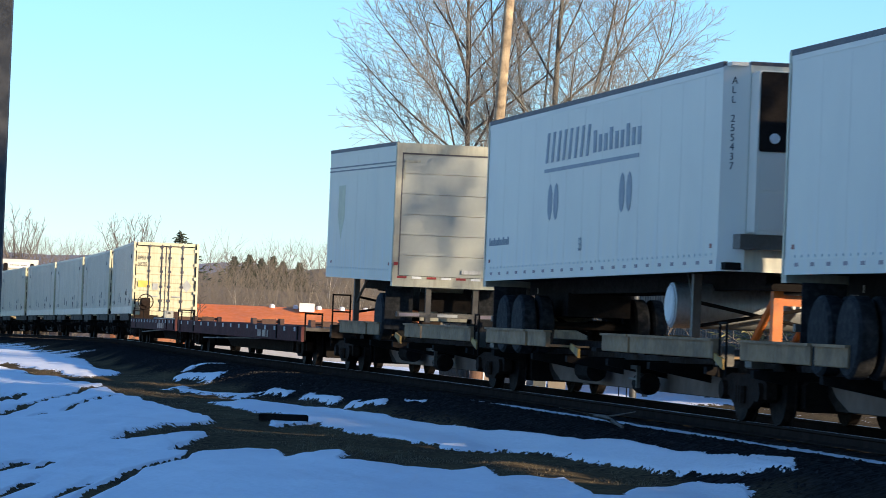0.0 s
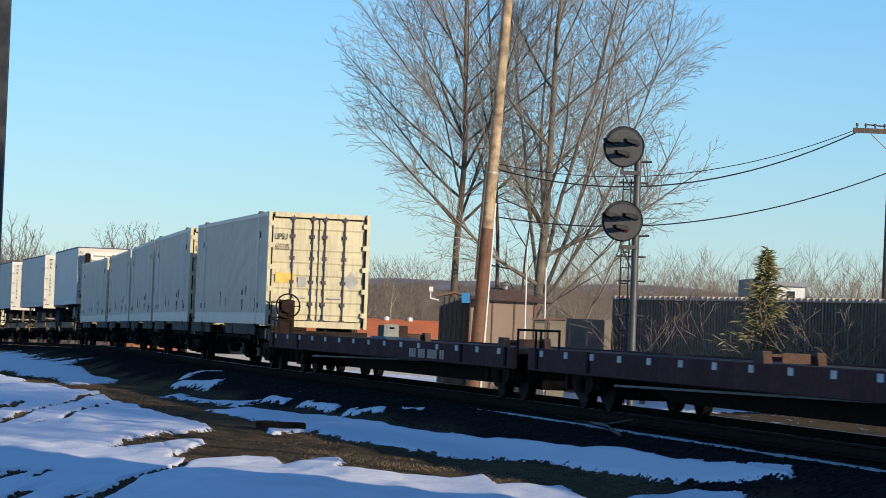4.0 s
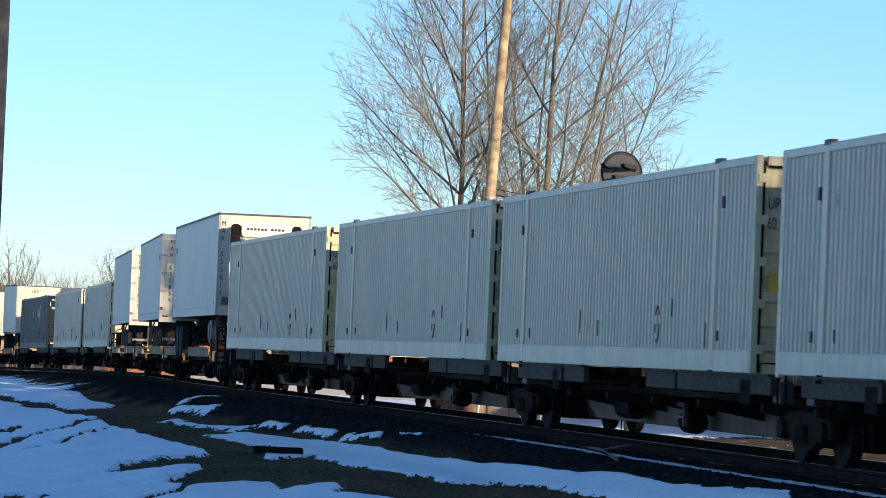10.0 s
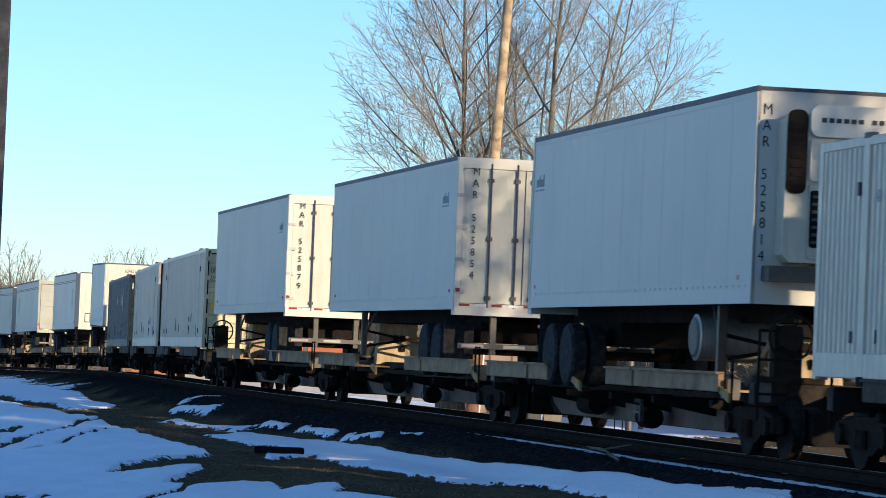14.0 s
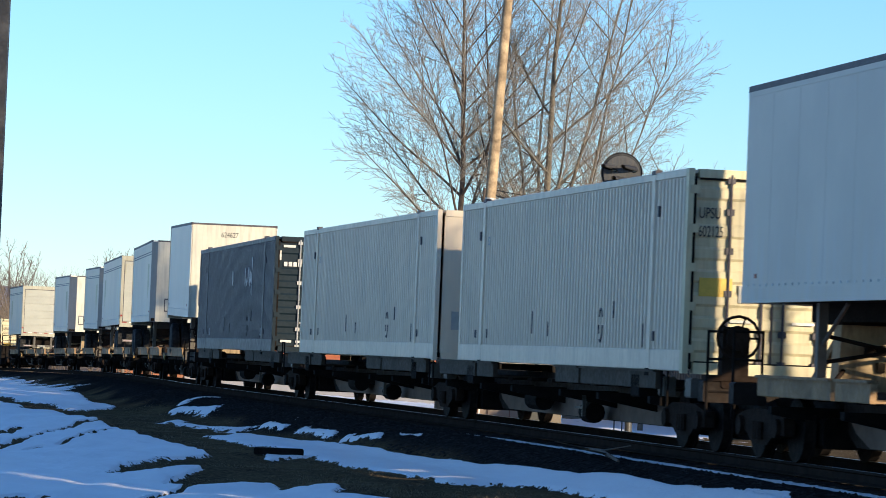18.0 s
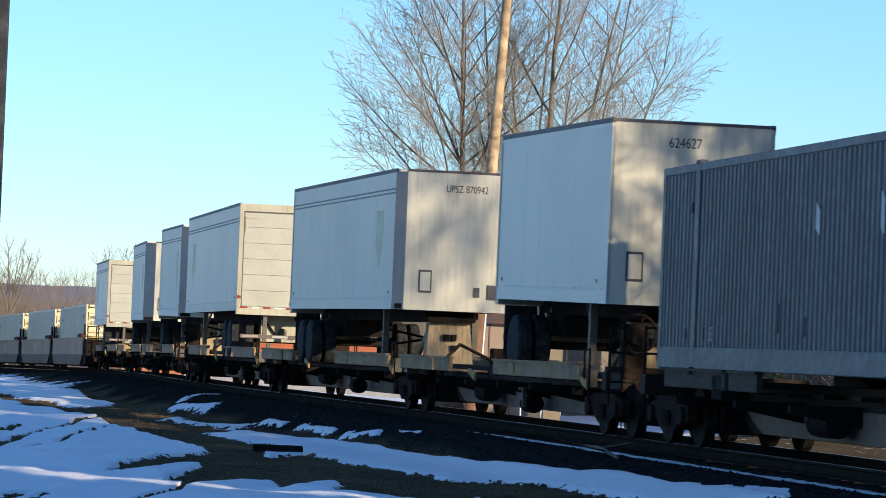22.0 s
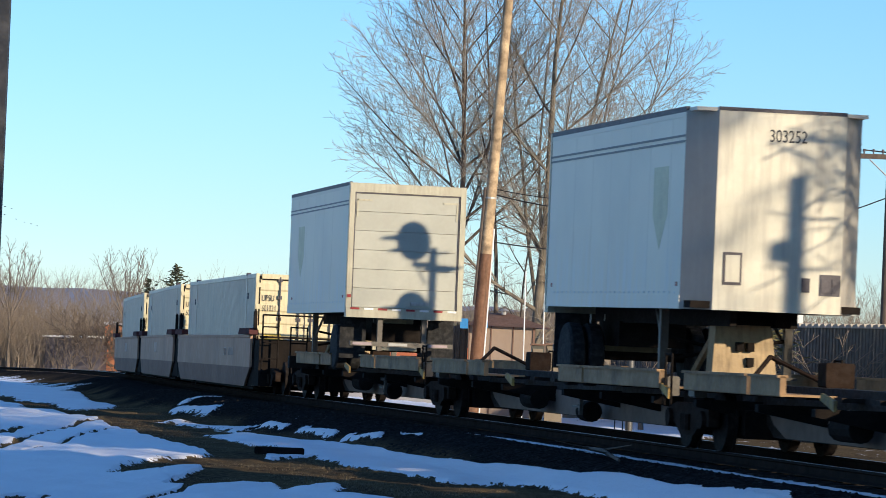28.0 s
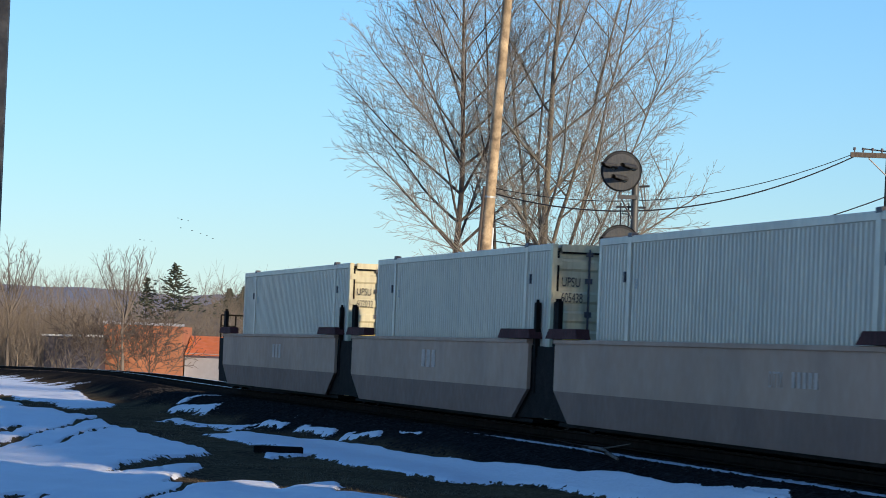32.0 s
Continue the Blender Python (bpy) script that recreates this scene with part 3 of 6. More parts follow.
    if reefer:
        y0, dn = yy(-0.40), (-1 if nose_first else 1)

        def plate(name, x0, x1, z0, z1, r, deep, m, parent, lab=""):
            """Rounded plate standing out from the unit's face."""
            ring = []
            for cx, cz, q in ((x1 - r, z1 - r, 0), (x0 + r, z1 - r, 1), (x0 + r, z0 + r, 2), (x1 - r, z0 + r, 3)):
                ring += [(cx + r * math.cos((q + k / 4) * math.pi / 2), y0, cz + r * math.sin((q + k / 4) * math.pi / 2)) for k in range(5)]
            return part(name, Shape().prism(ring, (0, dn * deep, 0)), m, parent, lab)

        if c:
            unit = wall_box("cooling_unit", -0.98, 0.98, -0.40, 0.0, 0.5, 2.72, M_WHITE, lab="white refrigeration unit with a black upper panel", cut=0.03)
            black = plate("upper_panel", -0.96, 0.96, 1.62, 2.7, 0.03, 0.02, M_BLACK, unit, "black upper panel")
            part("gauge", Shape().lathe((-0.75, y0 + dn * 0.02, 1.8), "y", [(0, 0.07), (dn * 0.03, 0.07), (dn * 0.04, 0.03)], 14), M_PIPE, black, "round white gauge")
            for z in (0.56, 1.1):
                plate("lower_door", -0.94, 0.94, z, z + 0.5, 0.03, 0.015, M_WHITE, unit)
        else:
            unit = wall_box("cooling_unit", -1.0, 1.0, -0.40, 0.0, 0.55, 2.5, M_CREAM, lab="cream refrigeration unit with black grilles", cut=0.1)
            plate("cap", -0.7, 0.7, 2.2, 2.62, 0.12, 0.1, M_WHITE, unit, "rounded white cap")
            plate("lower_casing", -0.68, 0.68, 1.62, 2.18, 0.05, 0.05, M_CREAM, unit)
            plate("door_casing", -0.68, 0.68, 0.6, 1.58, 0.05, 0.03, M_CREAM, unit)
            for sx in (-1, 1):
                a, b = sorted((sx * 0.72, sx * 0.99))
                panel = plate("side_grille", a, b, 1.45, 2.55, 0.1, 0.03, M_BLACK, unit, "black rounded grille panel")
                for k in range(8):
                    z = 1.56 + k * 0.115
                    part("slat", Shape().box(a + 0.05, b - 0.05, *sorted((y0 + dn * 0.03, y0 + dn * 0.045)), z, z + 0.05), M_BLACK, panel)
            inlet = plate("air_inlet", -0.66, -0.2, 0.75, 1.5, 0.04, 0.045, M_BLACK, unit, "black air inlet")
            for k in range(7):
                part("slat", Shape().box(-0.63, -0.24, *sorted((y0 + dn * 0.045, y0 + dn * 0.06)), 0.8 + k * 0.1, 0.84 + k * 0.1), M_TRIM, inlet)
            s = Shape()
            for k in range(10):
                s.box(-0.56 + 0.1 * k + 0.08 * (k > 5), -0.49 + 0.1 * k + 0.08 * (k > 5), *sorted((y0 + dn * 0.1, y0 + dn * 0.108)), 2.39, 2.45)
            part("word_bars", s, M_LETTER, unit, "small painted word as bars")
        wall_box("lower_shelf", -1.16, 1.16, -0.36, 0.0, 0.3, 0.5, M_GUARD, unit)
        tank = part("fuel_tank", Shape().lathe((0, yy(3.5), -0.45), "x", [(-1.1, 0.28), (-1.08, 0.33), (1.08, 0.33), (1.1, 0.28)], 24), M_STEEL, ob, "steel fuel tank under the floor", smooth=True)
        part("tank_end", Shape().lathe((-1.105, yy(3.5), -0.45), "x", [(-0.02, 0.24), (0.0, 0.29)], 24), M_PIPE if c else M_GUARD, tank, "white tank end" if c else "dirty tank end")
    elif not reefer:
        for x0, z0, w, h, kind in ((-1.0 + 0.2 * bool(c), 0.36, 0.27, 0.46, "document_box"), (0.62, 0.26, 0.3, 0.3, "coupling_plate")):
            part(kind, Shape().box(x0, x0 + w, *sorted((yy(-0.015), yy(0.0))), z0, z0 + h), M_TRIM, nose)
        s = Shape().box(-0.97 + 0.2 * bool(c), -0.76 + 0.2 * bool(c), *sorted((yy(-0.022), yy(-0.012))), 0.4, 0.78)
        part("box_lid", s, M_NOSE, nose)
        for x0, z0 in ((0.64, 0.3), (0.8, 0.3), (0.35, 0.3)):
            part("air_coupling", Shape().box(x0, x0 + 0.12, *sorted((yy(-0.025), yy(-0.012))), z0, z0 + 0.2), M_TRIM, nose)
    # rear end
    y_in, y_out = yy(L - 0.06), yy(L)
    d = 1 if nose_first else -1
    frm = Shape().box(-W + 0.0, -W + 0.11, *sorted((yy(L - 0.1), y_out + d * 0.012)), 0.0, TH)
    frm.box(W - 0.11, W, *sorted((yy(L - 0.1), y_out + d * 0.012)), 0.0, TH).box(-W + 0.11, W - 0.11, *sorted((yy(L - 0.1), y_out + d * 0.012)), TH - 0.2, TH)
    frm.box(-W, W, *sorted((yy(L - 0.2), y_out + d * 0.03)), -0.1, 0.12)
    rear_frame = part("rear_frame", frm, M_FRAME if rear == "rollup" else side, ob)
    if rear == "rollup":
        gk = sorted((y_out - d * 0.028, y_out - d * 0.008))
        part("door_gasket", Shape().box(-W + 0.11, -W + 0.14, *gk, 0.12, TH - 0.2).box(W - 0.14, W - 0.11, *gk, 0.12, TH - 0.2).box(-W + 0.14, W - 0.14, *gk, TH - 0.23, TH - 0.2), M_TRIM, rear_frame, "black door seal")
        for k in range(6):
            z = 0.13 + k * 0.42
            s = Shape().box(-W + 0.12, W - 0.12, *sorted((y_in, y_out - d * 0.03)), z, z + 0.412, 0.0)
            part("door_panel", s, M_DOOR, ob)
        s = Shape().box(-W + 0.16, -W + 0.2, *sorted((y_out - d * 0.035, y_out - d * 0.015)), 2.1, 2.5).box(-W + 0.16, -W + 0.5, *sorted((y_out - d * 0.035, y_out - d * 0.015)), 2.46, 2.5)
        part("reflective_corner", s, M_FRAME, rear_frame, "worn pale corner tape")
        part("reflective_corner", Shape().box(W - 0.2, W - 0.16, *sorted((y_out - d * 0.035, y_out - d * 0.015)), 2.1, 2.5).box(W - 0.5, W - 0.2, *sorted((y_out - d * 0.035, y_out - d * 0.015)), 2.46, 2.5), M_FRAME, rear_frame, "worn pale corner tape")
        part("latch", Shape().box(0.15, 0.55, *sorted((y_out - d * 0.05, y_out + d * 0.02)), 0.2, 0.28), M_STEEL, ob)
    else:
        for sx in (-1, 1):
            a0, a1 = sorted((sx * 0.012, sx * (W - 0.12)))
            door = part("door", Shape().box(a0, a1, *sorted((y_in, y_out - d * 0.02)), 0.13, TH - 0.21), M_SWING, ob)
            for rx in (0.16, 0.66):
                s = Shape().tube((sx * rx, y_out + d * 0.02, 0.05), (sx * rx, y_out + d * 0.02, TH - 0.1), 0.018, n=6)
                for z in (0.2, 1.3, 2.4):
                    s.box(sx * rx - 0.05, sx * rx + 0.05, *sorted((y_out - d * 0.02, y_out + d * 0.03)), z, z + 0.07)
                part("lock_rod", s, M_TRIM, door)
            for z in (0.3, 0.9, 1.5, 2.1):
                part("hinge", Shape().box(*sorted((sx * (W - 0.2), sx * (W + 0.01))), *sorted((y_out - d * 0.02, y_out + d * 0.03)), z, z + 0.07), M_STEEL, door)
    for i in range(8):
        x = -1.2 + i * 0.31
        part("reflector", Shape().box(x, x + 0.2, *sorted((y_out + d * 0.03, y_out + d * 0.042)), 0.07, 0.115), M_RED if i % 2 == 0 else M_PIPE, rear_frame, "red reflective tape" if i % 2 == 0 else "white reflective tape")
    part("tail_light", Shape().box(-W + 0.02, -W + 0.1, *sorted((y_out + d * 0.01, y_out + d * 0.035)), 0.33, 0.4), M_RED, rear_frame, "red tail lamp")
    g = Shape().box(-0.55, -0.44, *sorted((yy(L - 0.22), yy(L - 0.1))), -0.82, -0.1).box(0.44, 0.55, *sorted((yy(L - 0.22), yy(L - 0.1))), -0.82, -0.1)
    g.box(-1.15, 1.15, *sorted((yy(L - 0.2), yy(L - 0.08))), -0.72, -0.62)
    guard = part("underride_guard", g, M_GUARD, ob)
    for x in (-1.1, -0.3, 0.6):
        part("reflector", Shape().box(x, x + 0.42, *sorted((yy(L - 0.08), yy(L - 0.068))), -0.7, -0.64), M_TAPE if x != -0.3 else M_GREYTAG, guard)
    if rear == "rollup":
        pan = part("rear_crossmember", Shape().box(-0.5, 0.5, *sorted((yy(L - 1.0), yy(L - 0.92))), -0.8, -0.1), M_FRAME, ob, "pale rear cross plate with hoses")
        part("coupling", Shape().lathe((0.08, yy(L - 0.9), -0.55), "y", [(-0.05, 0.12), (0.05, 0.12), (0.08, 0.06)] if nose_first else [(0.05, 0.12), (-0.05, 0.12), (-0.08, 0.06)], 12), M_GUARD, pan)
        part("hose", Shape().tube((-0.35, yy(L - 0.88), -0.3), (-0.1, yy(L - 0.86), -0.62), 0.03, n=6).tube((-0.1, yy(L - 0.86), -0.62), (0.4, yy(L - 0.88), -0.7), 0.03, n=6), M_BLACK, pan)
    # running gear
    first = L - (1.5 if axles == 1 else 2.9)
    for k in range(axles):
        n = first + k * 1.25
        part("axle", Shape().tube((-0.95, yy(n), -0.76), (0.95, yy(n), -0.76), 0.07), M_BLACK, ob)
        for x in (-1.15, -0.84, 0.84, 1.15):
            road_wheel(ob, x, yy(n), -0.76, -1 if x < 0 else 1)
    wall_box("suspension", -0.55, 0.55, first - 0.7, first + (axles - 1) * 1.25 + 0.7, -0.6, -0.2, M_BLACK)
    for x in (-1, 1):
        x0, x1 = sorted((x * 0.7, x * 1.28))
        n = first + (axles - 1) * 1.25 + 0.75
        a, b = span(n, n + 0.02)
        part("mud_flap", Shape().box(x0, x1, a, b, -1.0, -0.1), M_RUBBER, ob)
    gear = 2.6 if L > 9 else 2.2
    for x in (-0.95, 0.95):
        leg = Shape().box(x - 0.06, x + 0.06, yy(gear) - 0.06, yy(gear) + 0.06, -0.95, 0.0)
        leg.box(x - 0.14, x + 0.14, yy(gear) - 0.12, yy(gear) + 0.12, -0.99, -0.95)
        leg.tube((x, yy(gear), -0.55), (x * 0.9, yy(gear + 0.8), 0.0), 0.03, n=6)
        part("landing_leg", leg, M_GUARD, ob)
    part("leg_brace", Shape().tube((-0.95, yy(gear), -0.4), (0.95, yy(gear), -0.75), 0.03, n=6).tube((0.95, yy(gear), -0.4), (-0.95, yy(gear), -0.75), 0.03, n=6), M_BLACK, ob)
    if emblem:
        y = yy(1.75 if L < 10 else 1.9)
        s = Shape().prism([(-W - 0.003, y - 0.42, 2.05), (-W - 0.003, y + 0.42, 2.05), (-W - 0.003, y + 0.42, 1.35), (-W - 0.003, y, 0.85), (-W - 0.003, y - 0.42, 1.35)], (0.004, 0, 0))
        part("shield_emblem", s, M_GOLD, ob, "faded yellowish shield emblem")
    return ob


t1 = mover(trailer("white ribbed semi-trailer on a spine car", 16.15, True, M_WHITE, lines=False), -41.0, 16.15, 1.97)
t2 = mover(trailer("white refrigerated semi-trailer with faded grey markings", 16.15, True, M_WHITE, lines=False, reefer=True, chamfer=0.3, cw=0.3), -21.91, 16.15, 2.04, 1.94)
t3 = mover(trailer("short grey-white trailer, roll-up door leading", 8.3, False, M_ALU, axles=1, emblem=True), 3.36, 8.3, 1.96, 2.09)
m1 = mover(trailer("white refrigerated trailer with a black-grilled cooling unit", 13.72, True, M_GREYWHITE, lines=False, rear="swing", reefer=True), 162.78, 13.72, 2.03)
m2 = mover(trailer("white trailer with cream swing doors leading", 13.9, False, M_GREYWHITE, lines=False, rear="swing"), 182.94, 13.9, 2.03)
m3 = mover(trailer("white trailer with cream swing doors leading, faded marking", 13.72, False, M_GREYWHITE, lines=False, rear="swing"), 203.43, 13.6, 2.05)
t15 = mover(trailer("short tall white trailer with a stained cream nose", 8.2, True, M_WHITE, axles=1, lines=False), 278.71, 8.1, 2.04, 2.17)
t16 = mover(trailer("grey-white trailer with a cream chamfered nose", 13.5, True, M_ALU, chamfer=0.24, cw=0.2, emblem=True), 296.75, 13.4, 2.02, 2.08)
t17 = mover(trailer("grey-white trailer, roll-up door leading", 13.5, False, M_ALU, emblem=True), 319.67, 13.5, 2.08)
t18 = mover(trailer("short grey-white trailer with a chamfered nose and faded shield", 9.2, True, M_ALU, axles=1, chamfer=0.45, emblem=True), 335.48, 9.2, 1.98, 2.08)
t19 = mover(trailer("short grey-white trailer with a cream chamfered nose", 9.2, True, M_ALU, axles=1, chamfer=0.45, emblem=True), 354.2, 9.2, 1.98, 2.06)
t20 = mover(trailer("short grey-white trailer, slatted roll-up door leading", 8.3, False, M_ALU, axles=1, emblem=True), 382.92, 8.3, 2.02)
letter("624627", 0.22, M_LETTER, t15, (-0.4, -0.004, 2.45), stretch=0.8)
letter("UPSZ 870942", 0.21, M_LETTER, t16, (-0.3, -0.004, 2.42), stretch=0.75)
letter("303252", 0.25, M_LETTER, t19, (-0.2, -0.004, 2.4), stretch=0.75)
for ob, number in ((m2, "525854"), (m3, "525879")):
    for i, ch in enumerate("MAR " + number):
        if ch != " ":
            letter(ch, 0.2, M_LETTER, ob, (-1.02, -0.012, 2.52 - i * 0.215), stretch=0.9)
for i, ch in enumerate("MAR 525814"):
    if ch != " ":
        letter(ch, 0.2, M_LETTER, m1, (-1.22, -0.008, 2.5 - i * 0.215), stretch=0.9)
for ob, y in ((m1, 12.9), (m2, 0.9), (m3, 0.9)):
    s = Shape()
    for k in range(6):
        s.box(-1.303, -1.297, y - 0.05 + k * 0.1, y + 0.0 + k * 0.1, 2.02, 2.22 if k % 3 == 0 else 2.15)
    s.box(-1.303, -1.297, y - 0.08, y + 0.58, 1.95, 1.98)
    part("word_bars", s, M_FADED, ob, "faded painted word as bars")
s = Shape()
for k in range(4):
    s.box(0.25 + k * 0.17, 0.37 + k * 0.17, -0.03, -0.018, 1.72, 1.94)
part("word_bars", s, M_LETTER, m2, "dark painted word as bars")
s = Shape()  # large faded marking of the white trailer: leaning bars, underline, paired ovals
for k in range(8):
    y = 11.35 - k * 0.42
    s.prism([(-1.303, y, 1.92), (-1.303, y - 0.17, 1.92), (-1.303, y - 0.3, 2.42), (-1.303, y - 0.13, 2.42)], (0.006, 0, 0))
for k in range(9):
    y = 7.9 - k * 0.36
    s.box(-1.303, -1.297, y - 0.2, y, 1.95, 2.22 if k % 3 else 2.3)
s.box(-1.303, -1.297, 4.9, 11.4, 1.76, 1.82)
for y0 in (10.9, 10.45, 5.9, 5.45):
    s.prism([(-1.303, y0 + 0.17 * math.cos(a), 1.26 + 0.3 * math.sin(a)) for a in [k * math.pi / 6 for k in range(12)]], (0.006, 0, 0))
part("faded_marking", s, M_FADED, t2, "large faded grey painted word and ovals")
letter("53", 0.3, M_FADED, t2, (-1.304, 8.7, 0.42), "side")
for i, ch in enumerate("ALL 255437"):
    if ch != " ":
        letter(ch, 0.14, M_LETTER, t2, (-1.22, 0.218, 2.55 - i * 0.13)).matrix_basis = pose(-1.2, 0.2, 2.56 - i * 0.13, 90, 0, -45)
s = Shape()
for k in range(13):
    s.box(-1.303, -1.297, 14.1 + k * 0.13, 14.19 + k * 0.13, 0.62, 0.72 + 0.04 * (k % 3 == 0))
part("small_word_bars", s, M_FADED, t2, "small faded painted line as bars")
for ob in (t1, t2):
    for k in range(22):
        part("side_tape", Shape().box(-1.306, -1.301, 0.5 + k * 0.71, 0.66 + k * 0.71, 0.1, 0.15), M_TAPE, ob, "dull red side tape")


# ---- cars ----
def bogie(parent, y):
    """Two-axle truck: two side frames, bolster and four wheels."""
    for x in (-0.98, 0.98):
        s = Shape().prism([(x - 0.07, y - 1.15, 0.34), (x - 0.07, y - 1.15, 0.56), (x - 0.07, y - 0.6, 0.66), (x - 0.07, y + 0.6, 0.66), (x - 0.07, y + 1.15, 0.56), (x - 0.07, y + 1.15, 0.34), (x - 0.07, y + 0.7, 0.36), (x - 0.07, y + 0.35, 0.2), (x - 0.07, y - 0.35, 0.2), (x - 0.07, y - 0.7, 0.36)], (0.14, 0, 0))
        for dy in (-0.89, 0.89):
            s.tube((x - 0.13, y + dy, 0.43), (x + 0.13, y + dy, 0.43), 0.13, n=12)
        for dy in (-0.12, 0.0, 0.12):
            s.tube((x - 0.1, y + dy, 0.27), (x - 0.1, y + dy, 0.5), 0.05, n=6)
        fr = part("truck_frame", s, M_RUST, parent, "rusty cast truck side frame", smooth=False)
        for dy in (-0.89, 0.89):
            xx = x * 0.76
            part("wheel", Shape().lathe((xx, y + dy, 0.42), "x", [(-0.07, 0.40), (-0.07, 0.42), (0.05, 0.415), (0.055, 0.445), (0.08, 0.445), (0.08, 0.3), (0.0, 0.28), (0.0, 0.12), (0.08, 0.1)] if x < 0 else [(0.07, 0.40), (0.07, 0.42), (-0.05, 0.415), (-0.055, 0.445), (-0.08, 0.445), (-0.08, 0.3), (0.0, 0.28), (0.0, 0.12), (-0.08, 0.1)], 24), M_WHEEL, fr, smooth=True)
    part("brake_rigging", Shape().box(-0.62, 0.62, y - 1.5, y - 0.24, 0.2, 0.6, 0.05).box(-0.62, 0.62, y + 0.24, y + 1.5, 0.2, 0.6, 0.05), M_BLACK, parent)
    part("bolster", Shape().box(-0.95, 0.95, y - 0.2, y + 0.2, 0.42, 0.66, 0.03), M_BLACK, parent)


DECK_PLATE = Shape().box(-0.6, 0.6, 0.0, 0.35, 0.80, 0.86).mesh("deck_plate", M_SPINE)


def spine_platform(u0, u1, front_end=False, rear_end=False, trailer_car=True, hitch=M_HITCHTAN, hitch_y=1.1):
    """One platform of a spine car between two trucks."""
    L = u1 - u0
    ob = thing("spine_car_platform", "grimy spine car platform with pale wheel pans" if trailer_car else "dark grimy spine car platform carrying a container", "railroad car", "spine cars")
    s = Shape()
    prof = [(0.2, 0.62), (1.3, 0.5), (1.9, 0.24), (L - 1.9, 0.24), (L - 1.3, 0.5), (L - 0.2, 0.62), (L - 0.2, 0.96), (0.2, 0.96)]
    s.prism([(-0.3, y, z) for y, z in prof], (0.6, 0, 0))
    part("centre_sill", s, M_SPINE, ob)
    part("sill_plate", Shape().prism([(-0.312, y, z) for y, z in ((1.5, 0.66), (1.9, 0.42), (2.5, 0.25), (L - 2.5, 0.25), (L - 1.9, 0.42), (L - 1.5, 0.66))], (0.624, 0, 0)), M_SILL, ob, "dusty tan lower plate of the centre sill")
    bogie(ob, 0.0)
    if rear_end:
        bogie(ob, L)
    for x in (-1, 1):
        for y0, y1 in ((0.7, 5.4), (5.55, 7.2), (L - 5.6, L - 4.2), (L - 4.0, L - 0.7)):
            a, b = sorted((x * 1.3, x * 1.22))
            pan = part("wheel_pan", Shape().box(a, b, y0, y1, 0.84, 1.1, 0.012).box(*sorted((x * 1.22, x * 0.55)), y0, y1, 0.845, 0.875), M_PAN if trailer_car else M_PANDARK, ob)
            a, b = sorted((x * 1.34, x * 1.2))
            part("pan_lip", Shape().box(a, b, y0, y1, 1.08, 1.115), M_PAN if trailer_car else M_PANDARK, pan)
        for y in (1.2, 4.4, 7.0, L - 7.0, L - 4.4, L - 1.2):
            a, b = sorted((x * 1.26, x * 0.3))
            part("cross_bearer", Shape().prism([(a, y - 0.08, 0.72), (b, y - 0.08, 0.72), (b, y - 0.08, 0.45 if x < 0 else 0.62), (a, y - 0.08, 0.62 if x < 0 else 0.45)], (0, 0.16, 0)), M_BLACK, ob)
        for y, w in ((0.25, 0.5), (L - 7.9, 0.6)) if trailer_car else ():
            a, b = sorted((x * 1.28, x * 1.24))
            part("yellow_bracket", Shape().prism([(a, y, 0.7), (a, y + w, 0.84), (a, y + w * 0.9, 0.92), (a, y, 0.84)], (b - a, 0, 0)), M_YELLOW, ob, "chipped yellow bracket plate")
        if not trailer_car:
            for y in (1.9, L - 3.6):
                a, b = sorted((x * 1.3, x * 0.9))
                part("container_pedestal", Shape().box(a, b, y - 0.25, y + 0.25, 0.7, 1.05, 0.02), M_BLACK, ob)
        a, b = sorted((x * 1.26, x * 1.18))
        part("grab_iron", Shape().tube((x * 1.26, 0.5, 0.6), (x * 1.26, 0.5, 1.35), 0.018, n=6).tube((x * 1.26, 0.15, 0.6), (x * 1.26, 0.15, 1.35), 0.018, n=6).tube((x * 1.26, 0.5, 1.33), (x * 1.26, 0.15, 1.33), 0.018, n=6), M_BLACK, ob)
        if x < 0:
            frame_y = L * 0.42
            part("brake_cylinder", Shape().lathe((-0.62, frame_y, 0.36), "y", [(-0.3, 0.12), (-0.28, 0.17), (0.2, 0.17), (0.24, 0.08), (0.5, 0.04)], 12), M_BLACK, ob)
            part("cylinder_bracket", Shape().box(-0.9, -0.84, frame_y - 0.55, frame_y - 0.5, 0.3, 0.62).box(-0.9, -0.84, frame_y - 0.55, frame_y + 0.35, 0.58, 0.64).box(-0.9, -0.84, frame_y - 0.55, frame_y + 0.0, 0.42, 0.45), M_GUARD, ob)
            for y in (-0.75, 0.75):
                part("side_bearing", Shape().box(-1.2, -1.02, y - 0.16, y + 0.16, 0.74, 1.02, 0.02), M_GUARD, ob)
            part("air_reservoir", Shape().tube((-0.6, L * 0.62, 0.48), (-0.6, L * 0.62 + 0.9, 0.48), 0.17, n=12), M_BLACK, ob)
    for k in range(int(L / 1.6)):
        part("deck_plate", DECK_PLATE, M_SPINE, ob).location = (0, 0.9 + k * 1.6, 0)
